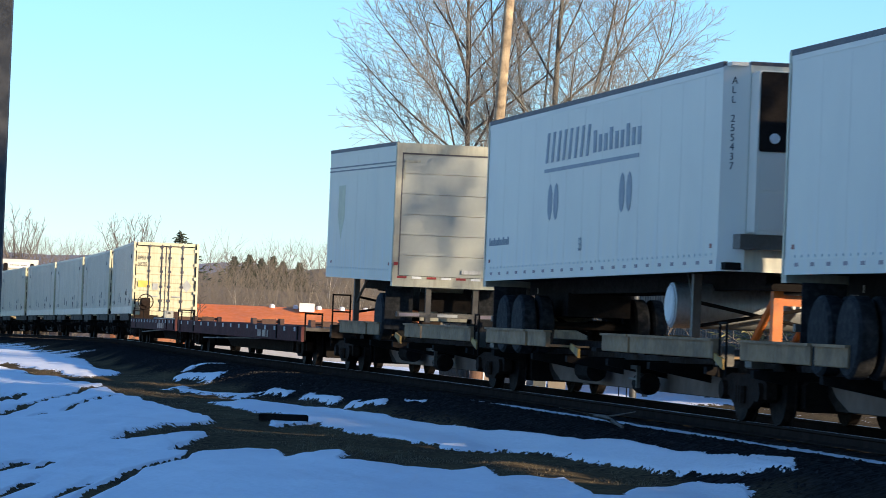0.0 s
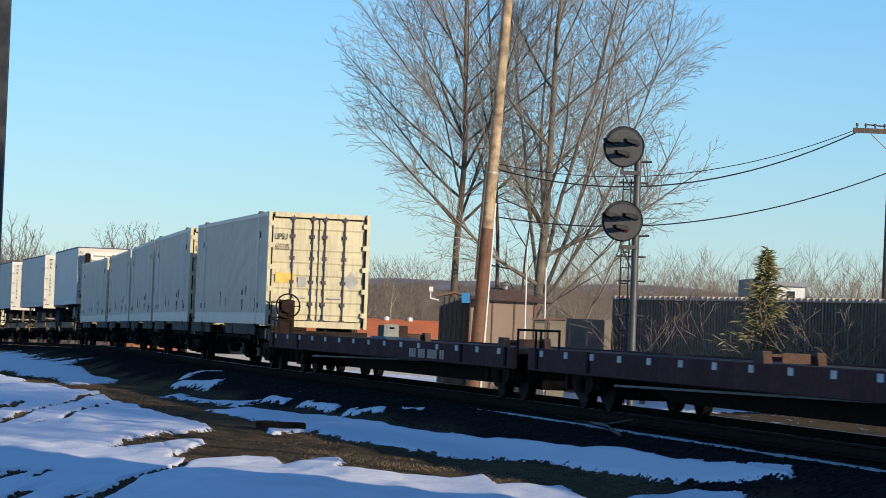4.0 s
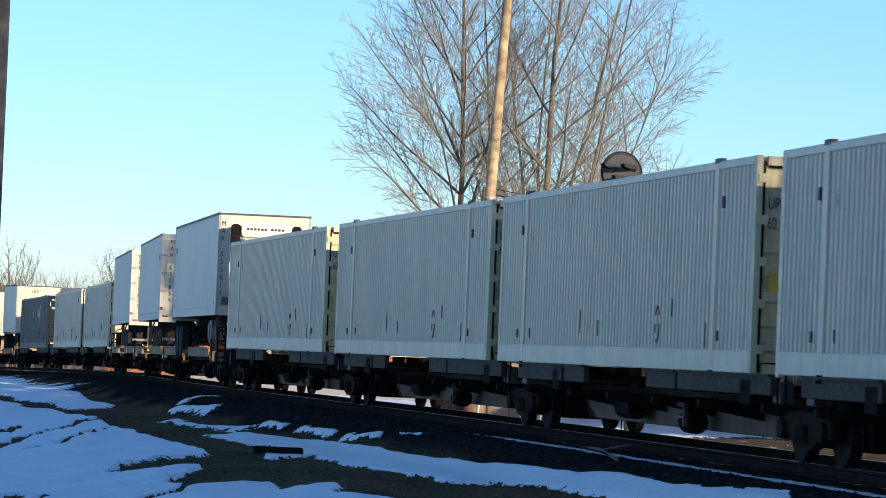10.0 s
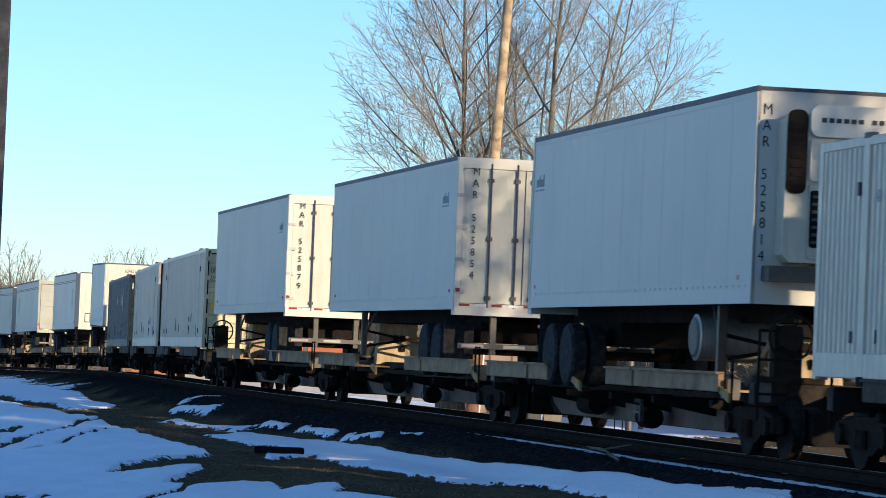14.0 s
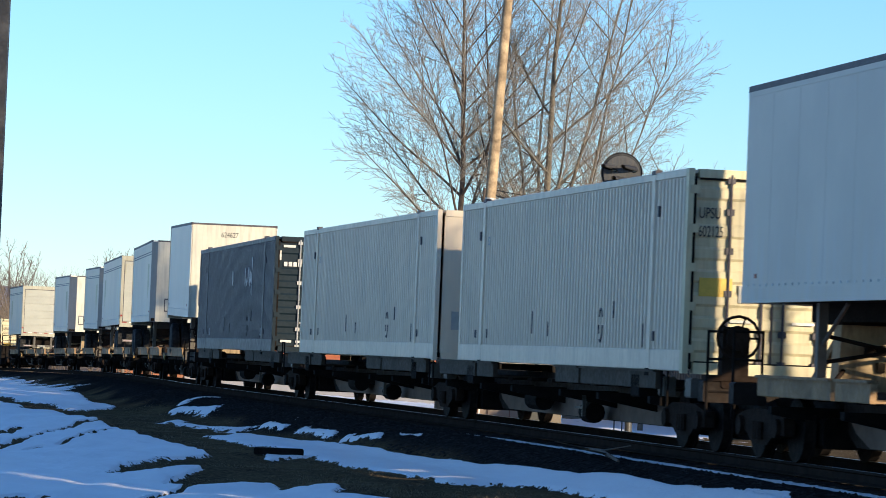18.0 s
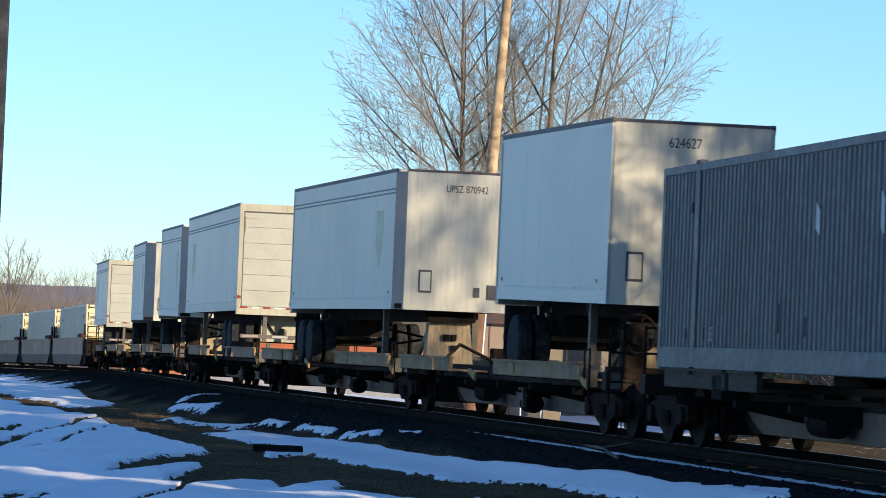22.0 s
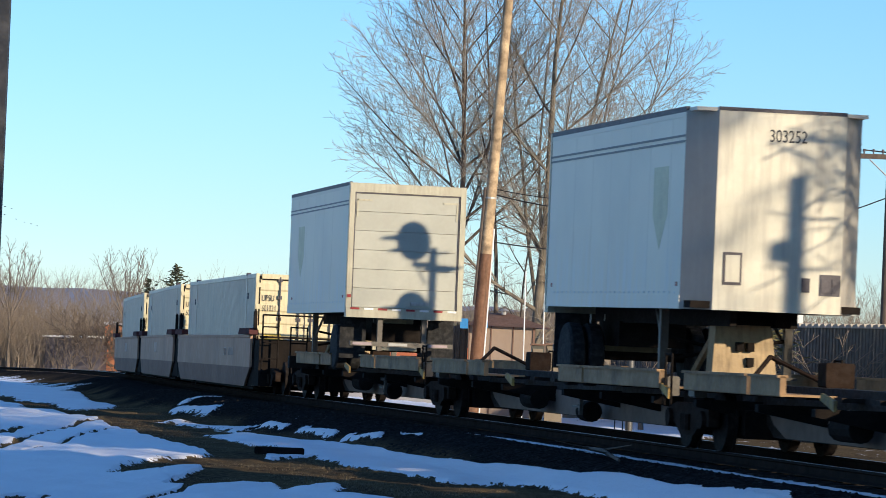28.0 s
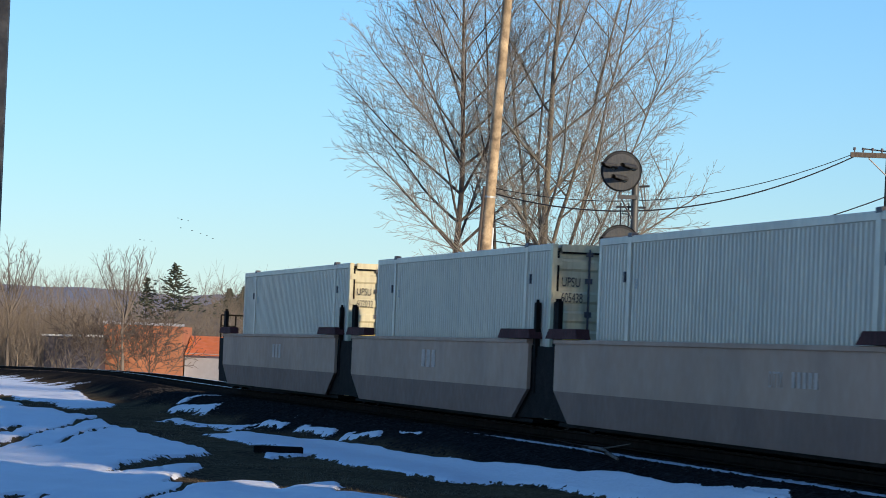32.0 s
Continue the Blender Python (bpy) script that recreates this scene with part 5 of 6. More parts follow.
def ground_material():
    m = bpy.data.materials.new("snowy_ground")
    m.use_nodes = True
    nt = m.node_tree
    N, L = nt.nodes, nt.links
    bsdf = N["Principled BSDF"]
    geo = N.new("ShaderNodeNewGeometry")

    def noise_tex(sc, det, sx=1.0, sy=1.0):
        mp, n = N.new("ShaderNodeMapping"), N.new("ShaderNodeTexNoise")
        mp.inputs["Scale"].default_value = (sx, sy, 1)
        n.inputs["Scale"].default_value, n.inputs["Detail"].default_value = sc, det
        L.new(geo.outputs["Position"], mp.inputs["Vector"])
        L.new(mp.outputs[0], n.inputs["Vector"])
        return n.outputs["Fac"]

    def ramp(src, a, b, lo=0.0, hi=1.0):
        r = N.new("ShaderNodeMapRange")
        r.inputs["From Min"].default_value, r.inputs["From Max"].default_value = a, b
        r.inputs["To Min"].default_value, r.inputs["To Max"].default_value = lo, hi
        L.new(src, r.inputs["Value"])
        return r.outputs[0]

    def mix(fac, a, b):
        x = N.new("ShaderNodeMix")
        x.data_type = "RGBA"
        L.new(fac, x.inputs["Factor"])
        for sock, v in ((x.inputs["A"], a), (x.inputs["B"], b)):
            if isinstance(v, tuple):
                sock.default_value = (*v, 1)
            else:
                L.new(v, sock)
        return x.outputs["Result"]

    def attr(name):
        a = N.new("ShaderNodeAttribute")
        a.attribute_name = name
        return a.outputs["Fac"]

    def math_node(op, a, b):
        x = N.new("ShaderNodeMath")
        x.operation = op
        for sock, v in zip(x.inputs, (a, b)):
            if isinstance(v, (int, float)):
                sock.default_value = v
            else:
                L.new(v, sock)
        return x.outputs[0]

    grass = mix(ramp(noise_tex(0.9, 6, 1, 0.4), 0.35, 0.65), (0.1, 0.073, 0.04), (0.03, 0.022, 0.02))
    grass = mix(ramp(noise_tex(14, 4), 0.35, 0.7), grass, (0.17, 0.125, 0.07))
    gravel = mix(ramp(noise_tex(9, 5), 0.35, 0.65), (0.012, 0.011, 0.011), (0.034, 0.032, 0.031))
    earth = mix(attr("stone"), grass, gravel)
    snow = mix(ramp(noise_tex(0.5, 4), 0.3, 0.7), (0.88, 0.86, 0.87), (0.93, 0.92, 0.93))
    rag = math_node("ADD", attr("snow"), math_node("ADD", ramp(noise_tex(4.5, 6, 1, 0.3), 0.25, 0.75, -0.5, 0.5), ramp(noise_tex(17.0, 4, 1, 0.3), 0.3, 0.7, -0.25, 0.25)))
    fac = ramp(rag, -0.05, 0.08)
    L.new(mix(fac, earth, snow), bsdf.inputs["Base Color"])
    L.new(ramp(fac, 0, 1, 0.95, 0.55), bsdf.inputs["Roughness"])
    L.new(ramp(fac, 0, 1, 0.0, 0.25), bsdf.inputs["Specular IOR Level"])
    bp = N.new("ShaderNodeBump")
    bp.inputs["Strength"].default_value, bp.inputs["Distance"].default_value = 0.5, 0.05
    L.new(math_node("ADD", noise_tex(11, 6), math_node("MULTIPLY", noise_tex(2.2, 3), 1.5)), bp.inputs["Height"])
    L.new(bp.outputs[0], bsdf.inputs["Normal"])
    return m


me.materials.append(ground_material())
ground = tagged(new("ground", me), "rough grassy ground with drifts of old snow", "ground", kind="structure")

# ---- track ----
track = thing("railway_track", "single railway track on dark ballast", "railway track", kind="structure")
RAILPROF = [(-0.075, -0.17), (0.075, -0.17), (0.075, -0.155), (0.012, -0.13), (0.012, -0.045), (0.036, -0.03), (0.036, 0.0), (-0.036, 0.0), (-0.036, -0.03), (-0.012, -0.045), (-0.012, -0.13), (-0.075, -0.155)]
for side in (-0.755, 0.755):
    s, stations = Shape(), np.arange(-110, 260, 2.0)
    vs = [on_track(q, side + a, b) for q in stations for a, b in RAILPROF]
    n = len(RAILPROF)
    s.add(vs, [(j * n + i, j * n + (i + 1) % n, (j + 1) * n + (i + 1) % n, (j + 1) * n + i) for j in range(len(stations) - 1) for i in range(n)])
    rail = part("rail", s, M_RAIL, track, "worn steel rail with a rusty web")
    s = Shape()
    s.add([on_track(q, side + a, b) for q in stations for a, b in ((-0.028, 0.001), (-0.026, 0.004), (0.026, 0.004), (0.028, 0.001))], [(j * 4 + i, j * 4 + i + 1, j * 4 + i + 5, j * 4 + i + 4) for j in range(len(stations) - 1) for i in range(3)])
    part("running_surface", s, M_RAILTOP, rail, "polished steel running surface")
rng = random.Random(4)
tie_mesh = Shape().box(-1.3, 1.3, -0.115, 0.115, -0.36, -0.175, 0.012).mesh("tie", M_TIE)
for k in range(290):
    q = -40 + k * 0.54
    p = on_track(q)
    tie = new("tie", tie_mesh)
    tie.parent = track
    tie.matrix_basis = pose(p.x, p.y, p.z + rng.uniform(-0.012, 0.004), 0, 0, math.degrees(np.interp(q, ss, hh)) + rng.uniform(-1, 1))
stones = Shape()
nr = np.random.RandomState(4)
sq = nr.uniform(-36, 40, 9000)
sd = np.where(nr.rand(9000) < 0.75, np.sign(nr.rand(9000) - 0.5) * nr.uniform(1.3, 3.0, 9000), nr.uniform(-1.3, 1.3, 9000))
sh = np.interp(sq, ss, hh)
px, py = np.interp(sq, ss, tx) + sd * np.cos(sh), np.interp(sq, ss, ty) + sd * np.sin(sh)
keep = snow_cover(px, py) < -0.2
for x, y, z, r, a in zip(px[keep], py[keep], height(px, py)[keep], nr.uniform(0.025, 0.06, 9000)[keep], nr.uniform(0, 6.28, 9000)[keep]):
    stones.add([(x + r * math.cos(a + q), y + r * math.sin(a + q), z - dz) for q, dz in ((0, 0), (2.1, 0.01), (4.2, 0))] + [(x, y, z + r * 0.5)], [(0, 1, 3), (1, 2, 3), (2, 0, 3)])
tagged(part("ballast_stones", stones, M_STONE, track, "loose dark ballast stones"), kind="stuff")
# black colour stands in for the shade lying over this timber
timber = tagged(new("old_tie", Shape().box(-0.42, 0.42, -0.13, 0.13, 0.0, 0.12, 0.02).mesh("old_tie", M_BLACK)), "short old timber lying in the snow, shade put into its black colour", "timber")
timber.matrix_basis = pose(-2.65, 60.5, float(height(np.array([-2.65]), np.array([60.5]))[0]) + 0.03, 0, 0, 4)

limb = thing("fallen_branch", "dry fallen branch lying on snow beside the track", "branch")
gz = float(height(np.array([2.35]), np.array([52.0]))[0])
part("stem", Shape().tube((2.25, 54.6, gz + 0.07), (2.38, 51.5, gz + 0.12), 0.025, 0.035, n=6).tube((2.38, 51.5, gz + 0.12), (2.5, 48.9, gz + 0.06), 0.035, 0.02, n=6), M_BARK, limb)
for a, b in (((2.3, 53.4, gz + 0.09), (1.75, 52.7, gz + 0.2)), ((2.38, 51.5, gz + 0.12), (2.75, 50.4, gz + 0.24)), ((2.42, 50.6, gz + 0.1), (2.05, 49.7, gz + 0.18))):
    part("twig", Shape().tube(a, b, 0.016, 0.006, n=5), M_BARK, limb)

# dry grass: short leaning blades over the bare ground
nr = np.random.RandomState(9)
gn = 110000
bx, by = nr.uniform(-11, 6.5, gn), 42 + 60 * nr.rand(gn) ** 1.5
gd = off_track(bx, by)[0]
ok = (gd < -2.7 - 0.5 * nr.rand(gn)) & (snow_cover(bx, by) < -0.02) & (lattice(bx * 1.3, by * 0.5, 41) + 0.6 * lattice(bx * 5, by * 2, 42) > -0.15)
bx, by = bx[ok], by[ok]
bz, gn = height(bx, by), int(ok.sum())
hgt, ba = nr.uniform(0.01, 0.038, gn) * (1 + 0.6 * lattice(bx * 0.7, by * 0.3, 43)), nr.uniform(0, 6.28, gn)
lx, ly, wd = nr.normal(0, 0.035, gn), nr.normal(0, 0.035, gn), nr.uniform(0.004, 0.01, gn)
gv = np.stack([np.stack([bx - wd * np.cos(ba), by - wd * np.sin(ba), bz - 0.01], -1), np.stack([bx + wd * np.cos(ba), by + wd * np.sin(ba), bz - 0.01], -1), np.stack([bx + lx, by + ly, bz + hgt], -1)], 1).reshape(-1, 3)
gm = bpy.data.meshes.new("dry_grass")
gm.from_pydata(gv.tolist(), [], np.arange(gn * 3).reshape(-1, 3).tolist())
gm.materials.append(M_GRASS)
tagged(new("dry_grass", gm), "short dry winter grass on bare ground", "grass", kind="stuff")


def level(x, y):
    return float(height(np.array([float(x)]), np.array([float(y)]))[0])


# ---- trees ----
def grow(seed, base, top, spread, limbs, twig_levels=3, lean=(0, 0), first=0.18, density=1.0, limb_angle=42, trunk_r=0.22, limb_r=0.34, last=1.0):
    """Trunk and limbs, and fine twigs, as lists of tapered segments."""
    r = random.Random(seed)
    wood, twigs = [], []

    def branch(p, d, length, rad, lev):
        n = max(3, int(length / (0.55 if lev < 2 else 0.35)))
        step = length / n
        pts = []
        for i in range(n):
            d = (d + Vector((r.gauss(0, 0.09), r.gauss(0, 0.09), r.gauss(0.045 if lev < 2 else 0.0, 0.06)))).normalized()
            q = p + d * step
            r0, r1 = rad * (1 - i / n * 0.85), rad * (1 - (i + 1) / n * 0.85)
            (wood if lev <= 1 else twigs).append((p, q, r0, r1))
            p = q
            pts.append((p.copy(), d.copy(), i / n, r1))
        if lev >= twig_levels:
            return
        count = int((5 + length * (2.6 if lev else 2.0)) * density) if lev else 0
        for k in range(count):
            q, dd, f, rr = pts[min(n - 1, int(n * (0.15 + 0.85 * (k + r.random()) / count)))]
            side = Vector((r.gauss(0, 1), r.gauss(0, 1), r.gauss(0, 0.6)))
            side = (side - dd * side.dot(dd)).normalized()
            a = radians(r.uniform(24, 44) if lev < 2 else r.uniform(28, 58))
            nd = (dd * math.cos(a) + side * math.sin(a)).normalized()
            branch(q, nd, length * r.uniform(0.3, 0.55) * (1.1 - 0.55 * f), max(0.005, rr * 0.5), lev + 1)

    base, H = Vector(base), top
    p, d = base.copy(), Vector((lean[0], lean[1], 1)).normalized()
    n, trunk = 14, []
    for i in range(n):
        d = (d + Vector((r.gauss(0, 0.03), r.gauss(0, 0.03), 0.03))).normalized()
        q = p + d * (H / n)
        wood.append((p, q, trunk_r * (1 - 0.9 * i / n), trunk_r * (1 - 0.9 * (i + 1) / n)))
        p = q
        trunk.append((p.copy(), d.copy(), (i + 1) / n))
    for k in range(limbs):
        f = first + (last - first) * (k + r.random() * 0.7) / limbs
        q, dd, _ = trunk[min(n - 1, int(f * n))]
        az = k * 2.4 + r.uniform(-0.5, 0.5)
        a = radians(limb_angle + r.uniform(-10, 10)) * (1 - 0.35 * f)
        nd = Vector((math.cos(az) * math.sin(a), math.sin(az) * math.sin(a), math.cos(a)))
        branch(q, nd, spread * (1.15 - 0.62 * f) * r.uniform(0.85, 1.15), trunk_r * limb_r * (1.1 - f * 0.8), 1)
    return wood, twigs


def sticks(segs, name, material, n=4, least=0.0):
    """All the segments as tapered prisms in one mesh."""
    a = np.array([[*p, *q] for p, q, _, _ in segs])
    r = np.maximum(np.array([[r0, r1] for _, _, r0, r1 in segs]), least)
    p, q = a[:, :3], a[:, 3:]
    d = q - p
    d /= np.linalg.norm(d, axis=1, keepdims=True) + 1e-9
    ref = np.where(np.abs(d[:, 2:3]) < 0.9, [[0, 0, 1.0]], [[1.0, 0, 0]])
    u = np.cross(d, ref)
    u /= np.linalg.norm(u, axis=1, keepdims=True)
    w = np.cross(d, u)
    ang = np.arange(n) * 2 * np.pi / n
    ringv = u[:, None, :] * np.cos(ang)[None, :, None] + w[:, None, :] * np.sin(ang)[None, :, None]
    v = np.concatenate([p[:, None, :] + ringv * r[:, 0, None, None], q[:, None, :] + ringv * r[:, 1, None, None]], 1).reshape(-1, 3)
    b = np.arange(len(segs))[:, None] * 2 * n
    f = np.concatenate([np.stack([b[:, 0] + i, b[:, 0] + (i + 1) % n, b[:, 0] + n + (i + 1) % n, b[:, 0] + n + i], -1) for i in range(n)])
    m = bpy.data.meshes.new(name)
    m.from_pydata(v.tolist(), [], f.tolist())
    m.materials.append(material)
    m.shade_smooth()
    return m


def bare_tree(label, seed, base, top, spread, limbs, bark=None, twig=None, least=0.006, name="tree", **kw):
    ob = thing(name, label, "tree" if name == "tree" else "shrub")
    wood, twigs = grow(seed, base, top, spread, limbs, **kw)
    part("trunk", sticks(wood, "trunk", bark or M_BARK, 6), None, ob)
    part("crown", sticks(twigs, "crown", twig or M_TWIG, 3, least), None, ob)
    return ob


def spray(seed, trunks, reach=0.5, spacing=(0.29, 0.24, 0.23), last=3):
    """Limbs that arch upwards from each trunk and divide into fine sprays of twigs. Trunks: foot, lean in x and y, length, radius, limbs, lowest limb, limb length, angle at the lowest limb."""
    r = random.Random(seed)
    wood, twigs = [], []

    def arm(p, d, length, rad, lev):
        step = (0.5, 0.38, 0.3, 0.4)[lev]
        n = max(2 if lev < 3 else 1, round(length / step))
        step, lift, bend = length / n, (0.022, 0.013, 0.004, 0.0)[lev], (0.045, 0.055, 0.06, 0.06)[lev]
        pts, turn = [(p.copy(), d.copy())], r.uniform(0, 6.28)
        for i in range(n):
            d = (d + Vector((r.gauss(0, bend), r.gauss(0, bend), r.gauss(lift, bend * 0.8)))).normalized()
            q = p + d * step
            k0, k1 = 1 - 0.88 * i / n, 1 - 0.88 * (i + 1) / n
            (wood if lev == 0 or rad * k0 > 0.022 else twigs).append((p, q, rad * k0, rad * k1))
            p = q
            pts.append((p.copy(), d.copy()))
        if lev >= last or length < 0.3:
            return
        at = length * (0.16 if lev == 0 else 0.12)
        while at < length * 0.98:
            f = at / length
            i = min(n - 1, int(f * n))
            q, dd = pts[i][0].lerp(pts[i + 1][0], f * n - i), pts[i][1]
            turn += 2.4 + r.uniform(-0.6, 0.6)
            u = dd.orthogonal().normalized()
            side = u * math.cos(turn) + dd.cross(u) * math.sin(turn)
            a = radians(r.uniform(24, 44))
            nd = dd * math.cos(a) + side * math.sin(a)
            arm(q, (nd + Vector((0, 0, 0.08))).normalized(), max(0.16, min(2.4, length * (reach * (1 - f) + 0.16)) * r.uniform(0.55, 1.15)), max(0.0055, rad * (1 - 0.85 * f) * r.uniform(0.42, 0.6)), lev + 1)
            at += spacing[lev] * r.uniform(0.6, 1.4)

    for foot, lx, ly, length, rad, limbs, low, span, angle in trunks:
        p, d, n, pts = Vector(foot), Vector((lx, ly, 1)).normalized(), 18, []
        for i in range(n):
            d = (d + Vector((r.gauss(0, 0.03) - lx * 0.02, r.gauss(0, 0.03) - ly * 0.02, 0.008))).normalized()
            q = p + d * (length / n)
            wood.append((p, q, rad * (1 - 0.85 * i / n) * (1.25 if i == 0 else 1.0), rad * (1 - 0.85 * (i + 1) / n)))
            p = q
            pts.append((p.copy(), d.copy()))
        turn = r.uniform(0, 6.28)
        for k in range(limbs):
            f = low + (0.97 - low) * (k + r.random() * 0.6) / limbs
            q, dd = pts[min(n - 1, int(f * n))]
            turn += 2.4 + r.uniform(-0.4, 0.4)
            a = radians(angle * (1 - 0.5 * (f - low) / (1 - low)) + r.uniform(-9, 9))
            nd = Vector((math.cos(turn) * math.sin(a), math.sin(turn) * math.sin(a), math.cos(a)))
            arm(q, nd, span * (1.08 - 0.5 * (f - low)) * r.uniform(0.8, 1.12), max(0.022, rad * (1 - 0.85 * f) * r.uniform(0.38, 0.55)), 0)
    return wood, twigs


def sprayed_tree(label, seed, trunks, bark, twig, least, **kw):
    ob = thing("tree", label, "tree")
    wood, twigs = spray(seed, trunks, **kw)
    part("trunk", sticks(wood, "trunk", bark, 6), None, ob)
    part("crown", sticks(twigs, "crown", twig, 3, least), None, ob)
    return ob


sprayed_tree("tall bare tree with long arching limbs beside the track", 3, [((0.40, 110, -0.8), -0.012, 0.0, 15.5, 0.155, 38, 0.28, 5.9, 55)], M_BARK, M_TWIG, 0.0052)
sprayed_tree("dark slender bare tree behind the leaning pole", 8, [((0.98, 111, -0.8), 0.01, 0.0, 16.0, 0.13, 9, 0.35, 3.6, 38), ((1.6, 112, -0.8), 0.03, 0.02, 15.0, 0.09, 6, 0.45, 3.0, 36)], M_BARK, M_TWIG, 0.0052)
sprayed_tree("large bare tree with a pale trunk dividing into many stems", 5, [((2.98, 110.5, -0.8), 0.0, 0.0, 15.5, 0.19, 14, 0.16, 6.2, 64), ((2.95, 110.5, 2.4), -0.15, 0.03, 12, 0.07, 6, 0.1, 3.6, 44), ((3.0, 110.5, 2.6), 0.19, -0.04, 13, 0.08, 11, 0.08, 5.0, 54), ((3.05, 110.5, 2.2), 0.4, 0.05, 13, 0.075, 13, 0.06, 5.2, 56), ((3.05, 110.5, 2.0), 0.62, -0.05, 9.6, 0.06, 14, 0.06, 4.0, 54), ((3.05, 110.5, 1.7), 1.0, 0.04, 6.6, 0.045, 13, 0.1, 3.0, 58), ((3.0, 110.5, 3.0), 0.06, 0.12, 12.5, 0.07, 6, 0.12, 4.0, 46)], M_PALETRUNK, M_TWIG, 0.0052)
sprayed_tree("slim dark bare sapling behind the hut", 21, [((2.4, 112, -0.9), 0.01, 0, 8.5, 0.06, 7, 0.3, 2.0, 42)], M_BARK, M_TWIG, 0.0052)
sprayed_tree("pale leaning bare tree with drooping twigs by the signal", 12, [((3.3, 108, -0.9), 0.55, 0.1, 6.5, 0.06, 9, 0.3, 2.4, 66)], M_PALETRUNK, M_TWIG, 0.0052)

# unseen trees, pole and added block across the track behind the view, whose shadows fall on the train and the snow
# the last three trees are made up, only to dim the snow
for i, (x, y, h, low) in enumerate(((15.5, 46, 12, 0.15), (18.0, 44.5, 13, 0.15), (14.5, 51, 11, 0.15), (12.6, 45.8, 11, 0.15), (16.5, 55.5, 10, 0.15), (14.0, 30.5, 10, 0.45), (15.5, 35.5, 10, 0.48), (17.0, 31.0, 11, 0.45))):
    bare_tree("unseen bare tree across the track, placed to cast branch shadows", 80 + i, (x, y, -0.7), h, 6.0, 16, limb_angle=48, first=low, trunk_r=0.24, density=0.9, least=0.015)
spole = thing("telegraph_pole", "dark telegraph pole across the track", "pole")
part("shaft", Shape().lathe((11.65, 43.7, -0.7), "z", [(0, 0.17), (6.9, 0.13)], 12), M_DARKPOLE, spole)
part("junction_box", Shape().box(11.38, 11.63, 43.5, 43.7, 5.0, 5.3, 0.03), M_DARKPOLE, spole)
# invented block outside the view; it keeps the near snow in shade
depot = thing("depot", "unseen plain brick block added across the track to shade the snow", "building")
part("wall", Shape().box(10.5, 16.0, 4, 24, -1, 7.0), M_BRICK, depot)
part("roof", Shape().prism([(9.9, 3.5, 7.0), (13.2, 3.5, 8.6), (16.6, 3.5, 7.0)], (0, 21, 0)), M_GREYROOF, depot)

# ---- leaning pole, sheds, signal, fence ----
pole = thing("utility_pole", "leaning weathered pine utility pole", "pole")
part("shaft", Shape().lathe((0, 0, 0), "z", [(4.6, 0.158), (8, 0.142), (13, 0.12)], 16), M_POLE, pole, smooth=True)
part("treated_butt", Shape().lathe((0, 0, 0), "z", [(0, 0.192), (4.0, 0.174), (4.6, 0.17)], 16), M_BUTT, pole, "dark treated lower part", smooth=True)
part("conduit", Shape().tube((0.2, -0.05, 0), (0.16, -0.05, 5.3), 0.025, n=8), M_PIPE, pole, "white plastic conduit")
part("cable_drop", Shape().tube((-0.19, -0.03, 3.2), (-0.17, -0.03, 6.4), 0.05, n=8), M_DARKPOLE, pole, "dark cable guard")
part("pole_strap", Shape().lathe((0, 0, 6.1), "z", [(0, 0.165), (0.05, 0.165)], 12), M_STEEL, pole)
pole.matrix_basis = pose(0.91, 97, -0.66, 0, 2.8, 0)

shed = thing("storage_shed", "dark green-grey corrugated metal shed", "shed")
part("wall", ribbed(0, 0.78, 0, 2.55, 0, -1, 0.13, 0.03), M_SHED, shed)
shed.children[0].matrix_basis = pose(-0.08, 92, -0.55, 0, 0, -90)
part("side_wall", Shape().box(-0.08, 0.68, 92.02, 94.4, -0.55, 1.95), M_SHED, shed)
part("roof", Shape().prism([(-0.16, 91.9, 1.98), (0.3, 91.9, 2.1), (0.76, 91.9, 1.98), (0.76, 91.9, 2.03), (0.3, 91.9, 2.16), (-0.16, 91.9, 2.03)], (0, 2.6, 0)), M_BROWNROOF, shed)
part("lamp_arm", Shape().tube((-0.1, 91.9, 1.9), (-0.32, 91.9, 1.95), 0.02, n=6).tube((-0.32, 91.9, 1.95), (-0.32, 91.9, 2.2), 0.02, n=6).box(-0.36, -0.26, 91.84, 91.96, 2.12, 2.24), M_PIPE, shed, "white lamp on a bent arm")

hut = thing("equipment_hut", "tan panelled equipment hut with a brown hipped roof", "hut")
for k in range(3):
    x0 = 0.72 + k * 0.56
    part("wall_panel", Shape().box(x0 + 0.01, x0 + 0.55, 91, 91.05, -0.5, 1.95), M_TAN, hut)
    part("batten", Shape().box(x0 - 0.015, x0 + 0.015, 90.98, 91.0, -0.5, 1.95), M_BROWNROOF, hut)
part("body", Shape().box(0.73, 2.38, 91.06, 93.6, -0.5, 1.95), M_TAN, hut)
part("corner_post", Shape().box(2.34, 2.4, 90.97, 91.02, -0.5, 1.95).box(2.6, 2.65, 90.97, 91.02, -0.5, 1.95), M_BROWNROOF, hut)
part("roof", Shape().add([(0.6, 90.8, 1.95), (2.8, 90.8, 1.93), (2.8, 93.8, 1.93), (0.6, 93.8, 1.95), (1.25, 92.2, 2.28), (1.75, 92.2, 2.3)], [(0, 1, 5, 4), (1, 2, 5), (2, 3, 4, 5), (3, 0, 4), (3, 2, 1, 0)]), M_BROWNROOF, hut)
